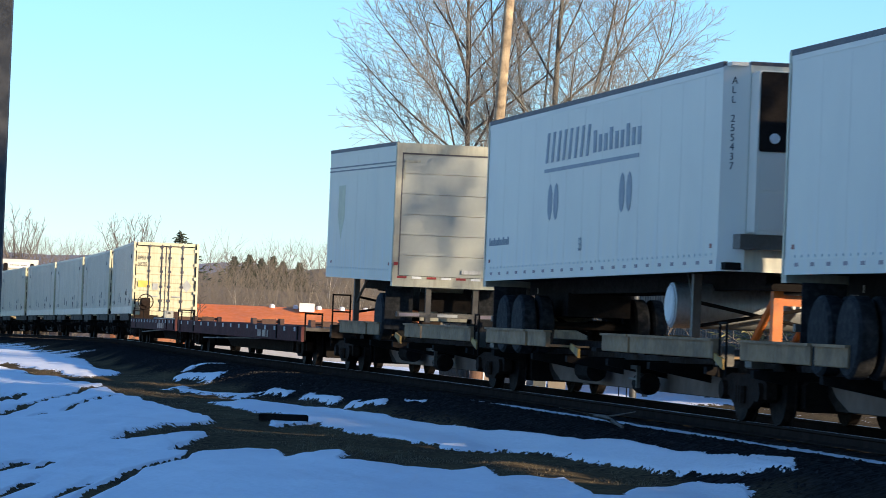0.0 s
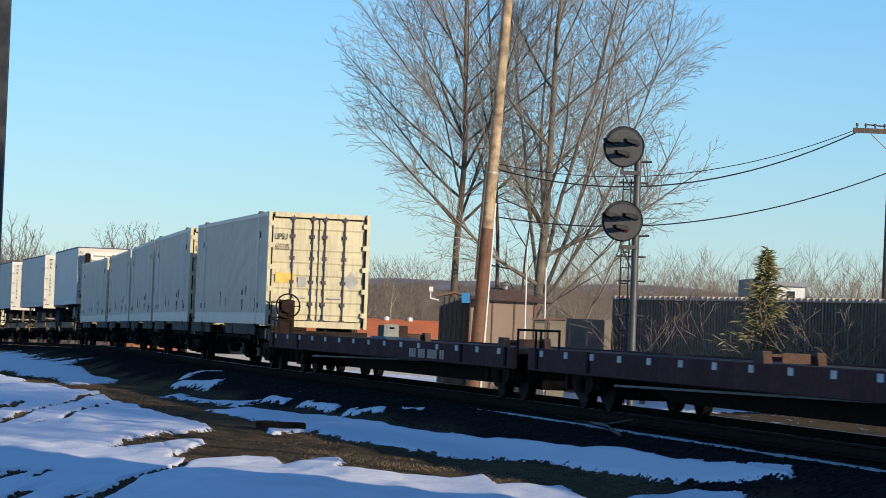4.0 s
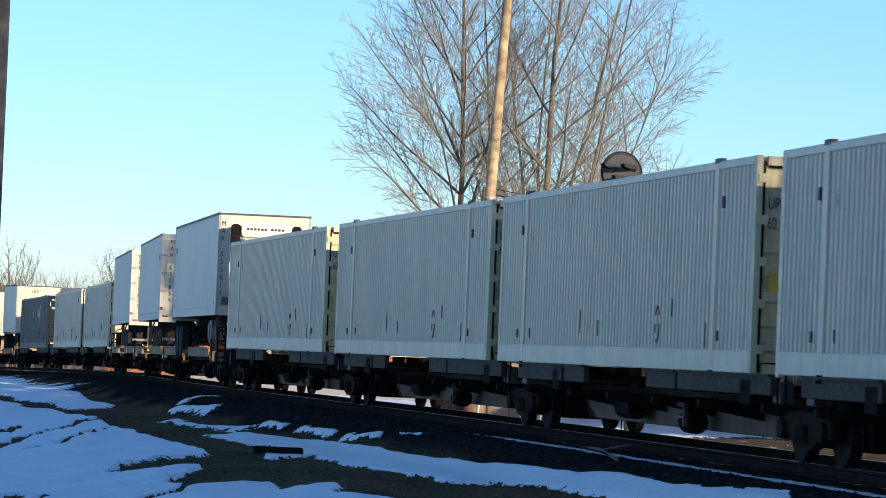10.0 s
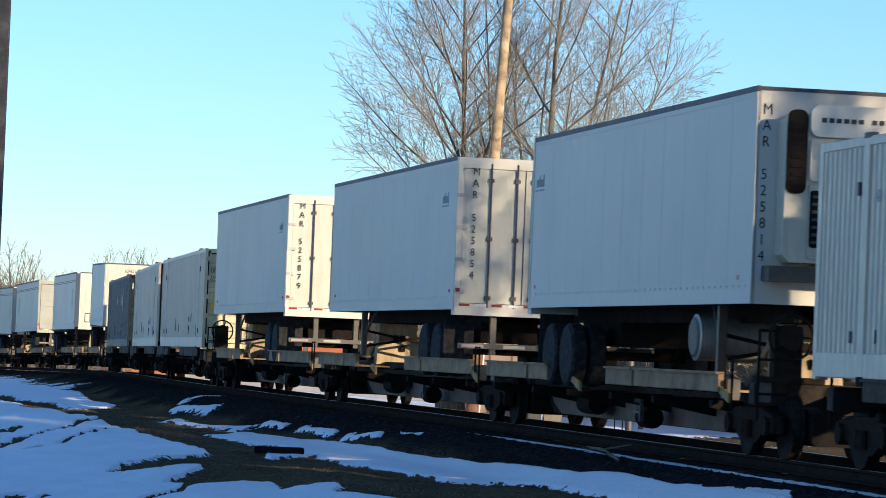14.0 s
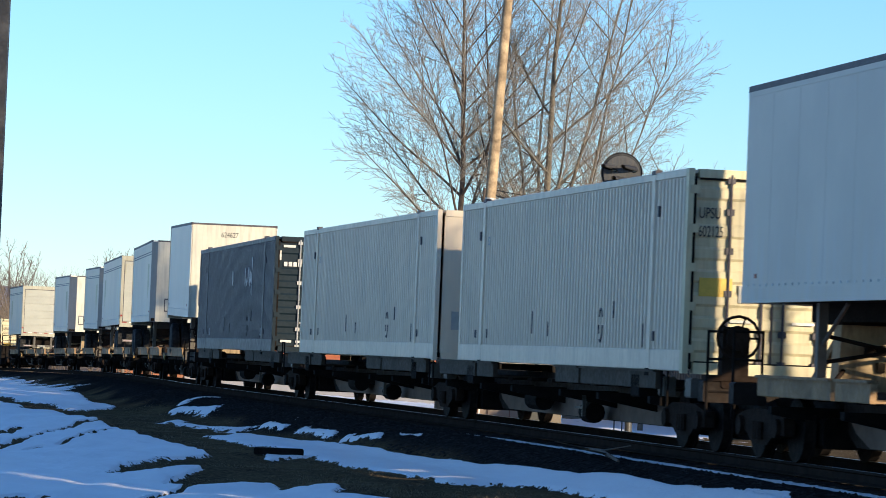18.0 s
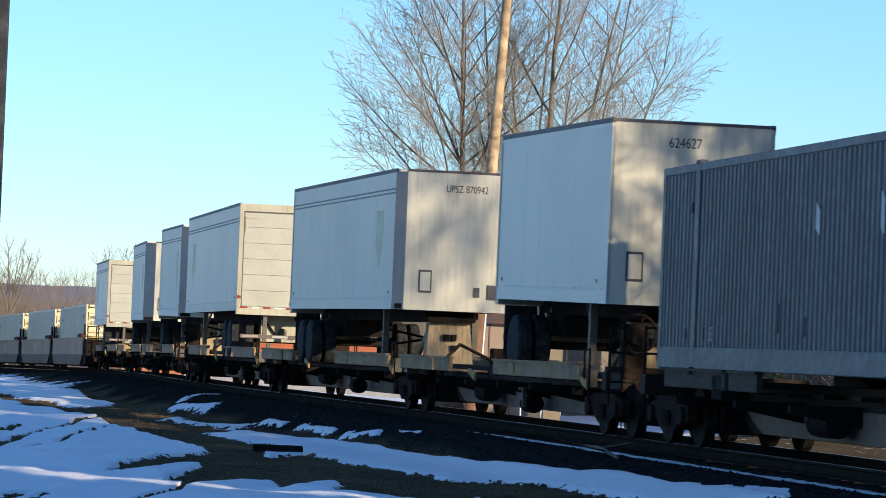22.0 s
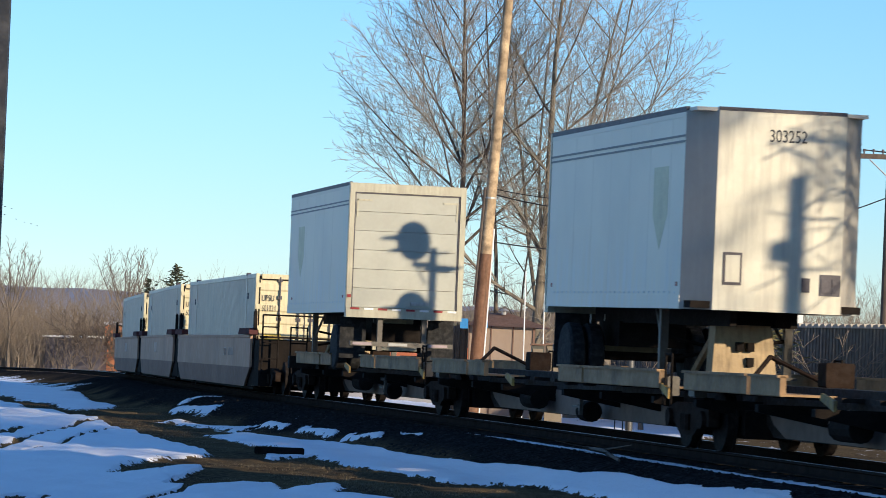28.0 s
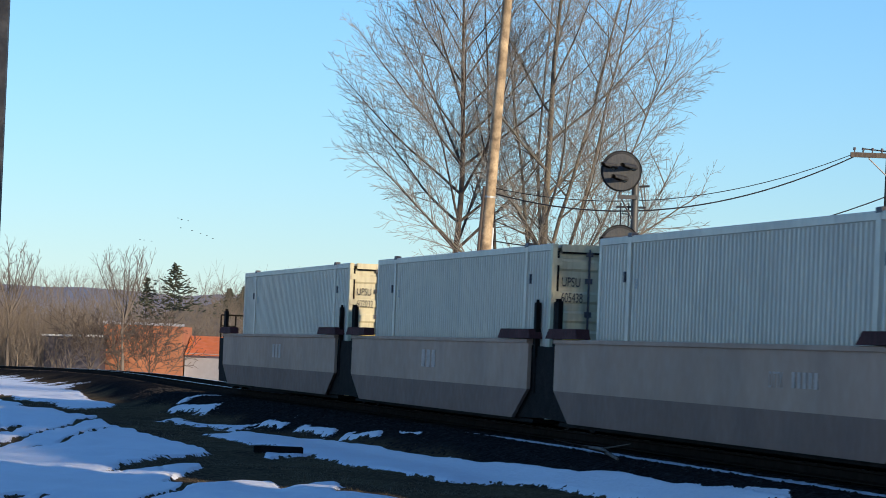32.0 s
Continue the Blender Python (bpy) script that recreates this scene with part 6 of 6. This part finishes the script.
part("vent", Shape().lathe((1.6, 91.9, 2.25), "z", [(0, 0.06), (0.1, 0.06), (0.1, 0.14), (0.16, 0.05)], 10), M_STEEL, hut)
part("blue_sheet", Shape().box(0.48, 0.68, 90.6, 90.64, 1.85, 2.1).box(1.0, 1.18, 90.6, 90.64, 1.88, 2.08), M_BLUE, hut, "bright blue plastic sheet")

for ob in (shed, hut):
    ob.matrix_basis = Matrix.Translation((0, 0, -0.124)) @ Matrix.Scale(1.1, 4)

for x0, x1, z1 in ((2.2, 2.5, 1.48), (2.56, 2.98, 1.5)):
    cab = thing("relay_cabinet", "grey-brown weathered trackside relay cabinet", "cabinet", "relay cabinets")
    part("case", Shape().box(x0, x1, 86, 86.6, -0.55, z1, 0.02), M_BOARD if x0 > 2.5 else M_SHED, cab)
    part("cap", Shape().box(x0 - 0.03, x1 + 0.03, 85.95, 86.65, z1, z1 + 0.04), M_BROWNROOF, cab)
    part("door", Shape().box(x0 + 0.03, x1 - 0.03, 85.98, 86.0, 0.0, z1 - 0.08), M_BOARD, cab)
    part("latch", Shape().box(x1 - 0.1, x1 - 0.06, 85.96, 85.98, 0.7, 0.82), M_TRIM, cab)
for x, z0, z1 in ((2.17, 1.9, 3.4), (2.58, -0.5, 2.8)):
    ob = tagged(new("marker_post", Shape().tube((x, 89 if z0 < 0 else 92.4, -0.6), (x - 0.04, 89 if z0 < 0 else 92.4, z1), 0.017, n=8).mesh("marker_post", M_PIPE)), "thin white plastic post", "post", "white posts")

sig = thing("railway_signal", "two-headed black railway signal on a grey mast with a ladder", "signal")
part("mast", Shape().tube((3.9, 72.8, -0.6), (3.86, 72.8, 4.85), 0.075, n=12), M_MAST, sig, smooth=True)
part("base", Shape().box(3.6, 4.2, 72.5, 73.1, -0.75, -0.45, 0.03), M_STEEL, sig, "concrete-grey base")
for x, z, red in ((3.55, 5.03, False), (3.58, 3.52, True)):
    head = part("signal_head", Shape().lathe((x, 72.6, z), "y", [(0.0, 0.40), (-0.02, 0.42), (0.02, 0.42), (0.05, 0.3), (0.16, 0.26)], 32), M_SIGNAL, sig, "round black background disc", smooth=True)
    part("backing_plate", Shape().lathe((x, 72.55, z - 0.02), "y", [(0.0, 0.37), (0.02, 0.37)], 32), M_MAST, head, "faded grey disc face")
    for dx, dz in ((-0.15, 0.11), (0.25, 0.11), (0.07, -0.13)):
        s, ends = Shape(), ((0.0, 72.55, 0.0, 0.088), (-0.13, 72.36, 0.015, 0.08), (-0.25, 72.18, 0.035, 0.05))
        ring = [(x + dx + ox + q * math.cos(a), y, z + dz + oz - 0.035 + q * 0.82 * math.sin(a)) for ox, y, oz, q in ends for a in [radians(-30 + k * 24) for k in range(11)]]
        s.add(ring, [(11 * j + k, 11 * j + k + 1, 11 * j + k + 12, 11 * j + k + 11) for j in range(2) for k in range(10)])
        part("hood", s, M_SIGNAL, head, "black tapering lens hood")
        part("lens", Shape().lathe((x + dx, 72.545, z + dz - 0.035), "y", [(0.0, 0.07), (-0.02, 0.05)], 16), M_LENS if red and dx == 0.07 else M_GLASS, head, "dark glass lens")
    part("bracket", Shape().box(x - 0.05, 3.9, 72.62, 72.74, z - 0.56, z - 0.48).tube((x, 72.66, z - 0.5), (x, 72.66, z - 0.38), 0.03, n=8).tube((x, 72.66, z - 0.5), (3.8, 72.7, z - 0.95), 0.02, n=6), M_MAST, sig)
    part("walkway", Shape().box(3.5, 4.1, 72.9, 73.3, z - 0.72, z - 0.69), M_SIGNAL, sig)
    part("hand_bracket", Shape().tube((3.82, 72.8, z - 0.3), (4.15, 72.9, z - 0.27), 0.025, n=6), M_SIGNAL, sig)
for x in (3.62, 3.78):
    part("ladder_rail", Shape().tube((x, 73.0, -0.6), (x - 0.03, 73.0, 4.4), 0.014, n=6), M_SIGNAL, sig)
for k in range(15):
    z = -0.3 + k * 0.32
    part("rung", Shape().tube((3.61, 73.0, z), (3.77, 73.0, z), 0.011, n=5), M_SIGNAL, sig)
for z in (0.55, 1.6, 2.3):
    part("step", Shape().box(3.55, 4.12, 72.9, 73.2, z, z + 0.03), M_SIGNAL, sig)

sig.matrix_basis = Matrix.Translation(EYE) @ Matrix.Scale(1.0235, 4) @ Matrix.Translation((0, 0, -EYE[2]))

fence = thing("yard_fence", "long corrugated dark metal fence with a scalloped cap", "fence", kind="structure")
for k in range(30):
    a, b = 0.309 * k * 0.8, -0.951 * k * 0.8
    ob = part("fence_sheet", ribbed(0, 0.79, 0, 2.95, 0, -1, 0.2, 0.014), M_FENCE, fence)
    ob.matrix_basis = pose(5.05 + a, 106 + b, -0.66, 0, 0, -162)
    for j in range(2):
        cap = part("cap_tile", Shape().prism([(-0.08, j * 0.4, 2.9), (-0.08, j * 0.4 + 0.36, 2.9), (-0.08, j * 0.4 + 0.3, 3.01), (-0.08, j * 0.4 + 0.06, 2.98)], (0.16, 0, 0)), M_FENCECAP, fence)
        cap.matrix_basis = ob.matrix_basis
wall = tagged(new("board_wall", Shape().box(3.7, 5.04, 106.2, 106.3, -0.7, 1.62).mesh("board_wall", M_BOARD)), "pale weathered board wall", "wall", kind="structure")

house = thing("flat_roof_building", "white flat-roofed building with a dark end behind the fence", "building")
part("wall", Shape().box(16.1, 18.2, 180, 186, -6, 4.0), M_PIPE, house)
part("dark_end", Shape().box(15.35, 16.1, 179.6, 186, -6, 4.25), M_FENCE, house, "dark clad stair tower")
part("parapet", Shape().box(16.1, 18.3, 179.8, 180.0, 3.95, 4.15), M_GREYROOF, house)
for x in (16.4, 17.3):
    part("window", Shape().box(x, x + 0.4, 179.96, 180.0, 3.2, 3.7), M_GLASS, house)

rpole = thing("power_pole", "dark power pole with a crossarm and insulators", "pole")
part("shaft", Shape().lathe((11.78, 95, -0.7), "z", [(0, 0.15), (7.9, 0.11)], 14), M_DARKPOLE, rpole, smooth=True)
part("crossarm", Shape().box(10.72, 12.8, 94.86, 94.98, 6.82, 6.95), M_DARKPOLE, rpole)
for x in (10.82, 11.05, 11.3, 11.55, 12.2, 12.5):
    part("insulator", Shape().lathe((x, 94.92, 6.95), "z", [(0, 0.02), (0.06, 0.02), (0.06, 0.045), (0.13, 0.03)], 8), M_TRIM, rpole)
part("brace", Shape().tube((11.2, 94.9, 6.8), (11.75, 94.9, 6.3), 0.02, n=6).tube((12.3, 94.9, 6.8), (11.8, 94.9, 6.3), 0.02, n=6), M_STEEL, rpole)


def cable(a, b, sag, r):
    s, vs = Shape(), []
    for i in range(25):
        q = i / 24
        p = Vector(a).lerp(Vector(b), q) - Vector((0, 0, sag * 4 * q * (1 - q)))
        vs += [p + Vector((0, r * math.cos(k * 1.2566), r * math.sin(k * 1.2566))) for k in range(5)]
    s.add(vs, [(5 * i + k, 5 * i + (k + 1) % 5, 5 * i + 5 + (k + 1) % 5, 5 * i + 5 + k) for i in range(24) for k in range(5)])
    return tagged(new("overhead_cable", s.mesh("overhead_cable", M_WIRE)), "sagging black overhead cable between poles", "cable", "overhead cables")


cable((10.9, 94.9, 6.95), (1.35, 97, 5.7), 0.75, 0.012)
cable((10.85, 94.9, 6.85), (1.35, 97, 5.55), 0.9, 0.02)
cable((11.7, 94.9, 5.8), (1.25, 97, 4.28), 0.75, 0.018)
cable((11.05, 94.9, 7.05), (26, 101, 7.9), 0.4, 0.02)
edge = thing("steel_post", "dark grey steel post near the camera", "post")
part("shaft", Shape().box(-4.23, -4.11, 33.0, 33.12, -0.9, 6.5, 0.02), M_SIGNAL, edge)


# ---- conifers and shrubs ----
def conifer(label, base, h, w, seed, material, leaf=0.016, bare=0.08, count=1300):
    r = random.Random(seed)
    ob = thing("conifer", label, "tree")
    part("trunk", Shape().tube(base, (base[0], base[1], base[2] + h), 0.07, 0.015, n=6), M_BARK, ob)
    s = Shape()
    for k in range(count):
        f = r.random() ** 1.25
        z = base[2] + h * (bare + (1 - bare) * f)
        rad = w * (1 - f) ** 1.25 * (0.7 + 0.5 * math.sin(f * 31 + k % 5)) * r.uniform(0.1, 1.3)
        a = r.uniform(0, 6.28)
        c = Vector((base[0] + rad * math.cos(a), base[1] + rad * math.sin(a), z + r.uniform(-0.1, 0.06)))
        ln, wd = r.uniform(0.1, 0.24) * (0.6 + w * 0.4), leaf
        o = Vector((math.cos(a), math.sin(a), r.uniform(-0.5, 0.4))) * ln
        t = Vector((-math.sin(a), math.cos(a), r.uniform(-0.6, 0.6))) * wd * 2
        u = Vector((0, 0, wd * 1.4))
        s.add([c - t, c + o * 0.5 + u, c + t, c + o, c - o * 0.3 - u], [(0, 1, 3), (1, 2, 3), (0, 3, 4), (2, 4, 3), (0, 4, 2, 1)])
    part("needles", s, material, ob)
    return ob


conifer("small bushy olive-green conifer in front of the fence", (8.2, 91, -0.6), 4.1, 1.75, 3, M_NEEDLE, 0.02, 0.1)
conifer("dark pine standing above the far shrubs", (-20.8, 279, -5), 12.2, 3.2, 4, M_PINE, 0.05, 0.7, 420)
conifer("dark pine among the far shrubs", (-23.1, 280, -5), 11.0, 2.2, 14, M_PINE, 0.05, 0.72, 260)
for i, (x, z) in enumerate(((-25.2, 8.3), (-23.4, 8.6), (-22.0, 8.2), (-20.6, 8.5), (-19.4, 8.0), (-17.4, 7.9))):
    conifer("small dark conifer on the far wooded rise", (x, 425, 0.5), z - 1.3, 2.8, 30 + i, M_PINE, 0.06, 0.5)
for i, (x, y, h, w) in enumerate(((7.0, 94, 1.6, 2.5), (9.1, 88, 1.5, 2.2), (5.4, 95, 1.5, 2.2), (10.0, 87, 1.5, 1.9))):
    bare_tree("low bare shrub with pale arching twigs", 40 + i, (x, y, -0.65), h, w, 9, M_SHRUB, M_SHRUB, 0.007, "shrub", limb_angle=62, first=0.1, trunk_r=0.09, limb_r=0.4, twig_levels=3, density=0.45)
r = random.Random(17)
for i in range(8):
    y = r.uniform(240, 275)
    x, top = -y * r.uniform(0.1, 0.122), r.uniform(-1.0, 0.8)
    z = level(x, y)
    bare_tree("bare straw-brown tree among trackside shrubs", 60 + i, (x, y, z - 0.2), top - z, (top - z) * 0.45, 20, M_SHRUB, M_SHRUB, 0.013, limb_angle=44, first=0.25, trunk_r=0.1, density=0.9)
for i, (x, y, top, half) in enumerate(((-22.1, 250, 7.9, 2.5), (-29.9, 248, 7.8, 2.6), (-33.0, 255, 6.4, 2.4), (-25.6, 262, 4.6, 2.2))):
    z = level(x, y) - 0.2
    fork = top - 5.6
    fan = [((x, y, z), 0.0, 0, fork - z + 1.0, 0.17, 5, 0.5, 2.4, 46)]
    for lx in (-0.5, -0.37, -0.24, -0.11, 0.02, 0.13, 0.25, 0.38, 0.5):
        fan.append(((x, y, fork + 0.4 * abs(lx)), lx * half / 1.9, 0.1 * math.sin(lx * 40), 5.0 * (1 - 0.2 * abs(lx)), 0.06, 7, 0.22, 1.5, 34))
    sprayed_tree("bare round-topped tree standing above the far shrubs", 160 + i, fan, M_GREYBARK, M_GREYBARK, 0.0095, reach=0.55, spacing=(0.34, 0.3, 0.34), last=2)


for i, (x, y, top) in enumerate(((-22.6, 252, 0.6), (-20.4, 254, 0.9), (-24.0, 247, 0.2))):
    z = level(x, y)
    bare_tree("bare dark-branched tree before the brick building", 140 + i, (x, y, z - 0.2), top - z, 4.0, 16, M_BARK, M_BARK, 0.018, limb_angle=48, first=0.2, trunk_r=0.13, density=0.7)


def thicket(name, label, x0, x1, y0, y1, count, h0, h1, seed, material, thick, ground_z=None):
    """A far belt of bare trees: many thin leaning stems and twigs in one mesh."""
    r = random.Random(seed)
    segs = []
    for k in range(count):
        x, y = r.uniform(x0, x1), r.uniform(y0, y1)
        z = (level(x, y) if ground_z is None else ground_z) - 0.3
        h = r.uniform(h0, h1)
        p, d = Vector((x, y, z)), Vector((r.gauss(0, 0.12), r.gauss(0, 0.1), 1)).normalized()
        for i in range(5):
            q = p + d * h / 5
            segs.append((p, q, thick * (1 - i / 6), thick * (1 - (i + 1) / 6)))
            for j in range(3 if i else 1):
                dd = (d + Vector((r.gauss(0, 0.7), r.gauss(0, 0.5), r.uniform(0, 0.5)))).normalized()
                e = q + dd * h * r.uniform(0.12, 0.26)
                segs.append((q, e, thick * 0.5, thick * 0.2))
                for m in range(2):
                    d3 = (dd + Vector((r.gauss(0, 0.6), r.gauss(0, 0.4), 0.3))).normalized()
                    segs.append((q.lerp(e, 0.6), q.lerp(e, 0.6) + d3 * h * 0.12, thick * 0.3, thick * 0.12))
            p, d = q, (d + Vector((r.gauss(0, 0.12), r.gauss(0, 0.1), 0))).normalized()
    return tagged(new(name, sticks(segs, name, material, 3)), label, "woods", kind="stuff")


thicket("far_woods", "belt of bare brown woodland in the distance", -50, 45, 305, 380, 2000, 5.5, 10.4, 5, M_WOODS, 0.032, -4.0)
thicket("shrub_belt", "tangle of straw-brown bare shrubs", -36, -25.2, 246, 285, 950, 2.6, 5.0, 6, M_SHRUB, 0.022)
thicket("scrub_behind_fence", "bare brown scrub behind the fence", 6, 32, 190, 240, 420, 5.5, 8.6, 7, M_SHRUB, 0.022, -3.0)

# ---- far buildings ----
block = thing("brick_block", "orange brick building lit by the low sun", "building")
part("wall", Shape().box(-24.4, -18.7, 260, 270, -9, 2.2), M_BRICK, block)
part("parapet", Shape().box(-24.5, -18.6, 259.9, 260.2, 2.2, 2.4), M_GREYROOF, block)
shop = thing("long_orange_building", "long low building with an orange metal roof and white vents", "building")
part("wall", Shape().box(-18.6, 3.0, 262, 275, -9, 0.3), M_GREYROOF, shop)
part("roof", Shape().prism([(-18.6, 261.5, 0.15), (-18.6, 268, 1.6), (-18.6, 275.5, 0.15)], (22, 0, 0)), M_ORANGEROOF, shop)
for k in range(7):
    x = -12.9 + k * 1.75
    part("roof_vent", Shape().lathe((x, 267.6, 1.5), "z", [(0, 0.2), (0.22, 0.2), (0.3, 0.08)], 10), M_PIPE, shop, "white roof vent")
part("roof_unit", Shape().box(-10.8, -9.7, 266, 267, 1.3, 1.95, 0.03), M_PIPE, shop, "white rooftop unit")
shack = thing("grey_shed", "low grey shed with a wall coloured dark for shade and a pale roof edge among shrubs", "shed")
# dark wall colour stands in for a side turned from the sun
part("wall", Shape().box(-27.6, -23.75, 250, 255, -7, 1.15), M_TRIM, shack)
part("roof", Shape().prism([(-27.8, 249.8, 1.15), (-23.6, 249.8, 1.2), (-23.6, 249.8, 1.37), (-27.8, 249.8, 1.28)], (0, 5.4, 0)), M_PIPE, shack)

rise = Shape()
xs = np.linspace(-90, 70, 161)
tops = 6.6 - 4.5 * smooth(30, 44, -xs) + 0.5 * lattice(xs * 0.12, xs * 0, 33) + 0.5 * lattice(xs * 0.9, xs * 0, 34)
rise.add([v for x, z in zip(xs, tops) for v in ((x, 455, z), (x, 385, -11), (x, 520, -11))], [q for i in range(len(xs) - 1) for q in ((3 * i, 3 * i + 1, 3 * i + 4, 3 * i + 3), (3 * i, 3 * i + 3, 3 * i + 5, 3 * i + 2))])
tagged(new("wooded_rise", rise.mesh("wooded_rise", M_RISE, True)), "low rise covered in dense bare brown woods", "hills", kind="structure")
for i, (x, z) in enumerate(((-9.6, 6.6), (-6.7, 3.4), (-15.2, 3.2), (-4.1, 5.6), (-12.0, 4.2), (-17.5, 4.0), (-7.8, 4.4))):
    bare_tree("pale-barked bare tree before the far woods", 120 + i, (x, 296, -6), z + 4.4, 3.4, 12, M_PALEBARK, M_SHRUB, 0.014, limb_angle=36, first=0.3, trunk_r=0.11, density=0.6)
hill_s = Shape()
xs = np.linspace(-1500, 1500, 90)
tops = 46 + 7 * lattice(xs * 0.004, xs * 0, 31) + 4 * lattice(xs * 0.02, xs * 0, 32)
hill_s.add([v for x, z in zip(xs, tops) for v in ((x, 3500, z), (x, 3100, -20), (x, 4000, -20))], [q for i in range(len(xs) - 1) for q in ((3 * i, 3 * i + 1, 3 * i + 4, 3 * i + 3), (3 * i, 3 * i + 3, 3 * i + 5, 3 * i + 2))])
tagged(new("distant_hills", hill_s.mesh("distant_hills", M_HAZYHILL, True)), "low wooded hills on the horizon, haze mixed into their colour", "hills", kind="structure")


# ---- birds far off, crossing the sky late in the clip ----
BIRDS = []
r = random.Random(77)
for dx, dz in ((0, 0), (-0.6, 0.25), (0.8, -0.15), (-0.15, -1.0), (1.3, -1.4), (2.3, -1.75), (3.1, -2.0), (3.9, -2.3), (-5.3, -2.7), (-4.6, -2.9), (-3.8, -3.0)):
    bird = thing("bird", "small dark bird flying far off against the sky", "bird", "flock of birds")
    part("body", Shape().lathe((0, 0, 0), "x", [(-0.13, 0.006), (-0.06, 0.03), (0.03, 0.036), (0.1, 0.025), (0.14, 0.006)], 8), M_SIGNAL, bird, smooth=True)
    up = r.uniform(-0.08, 0.16)
    for side in (-1, 1):
        part("wing", Shape().prism([(0.05, 0, 0.012), (0.012, side * 0.12, 0.012 + up * 0.6), (-0.036, side * 0.22, up * 0.42), (-0.054, side * 0.11, up * 0.6), (-0.05, 0, 0.012)], (0, 0, 0.01)), M_SIGNAL, bird)
    BIRDS.append((bird, Vector((-52.64 + dx, 450 + r.uniform(-2, 2), 17.15 + dz))))


# ---- movement ----
def motions():
    for ob, u, length, up0, up1 in MOVERS:
        rows = []
        for t in range(0, 33):
            s0 = u - travelled(t)
            a, b = on_track(s0, 0, up0), on_track(s0 + length, 0, up1)
            d = b - a
            rows.append((t, pose(a.x, a.y, a.z, math.degrees(math.atan2(d.z, math.hypot(d.x, d.y))), 0, math.degrees(math.atan2(-d.x, d.y)))))
        walk(ob, rows)
    for ob, p in BIRDS:
        walk(ob, [(t, pose(p.x + 5.6 * (t - 28.5), p.y, p.z - 0.2 * (t - 28.5) + 0.1 * math.sin(t * 2 + p.x), 0, 0, 4 * math.sin(t + p.z))) for t in range(0, 33)])


motions()
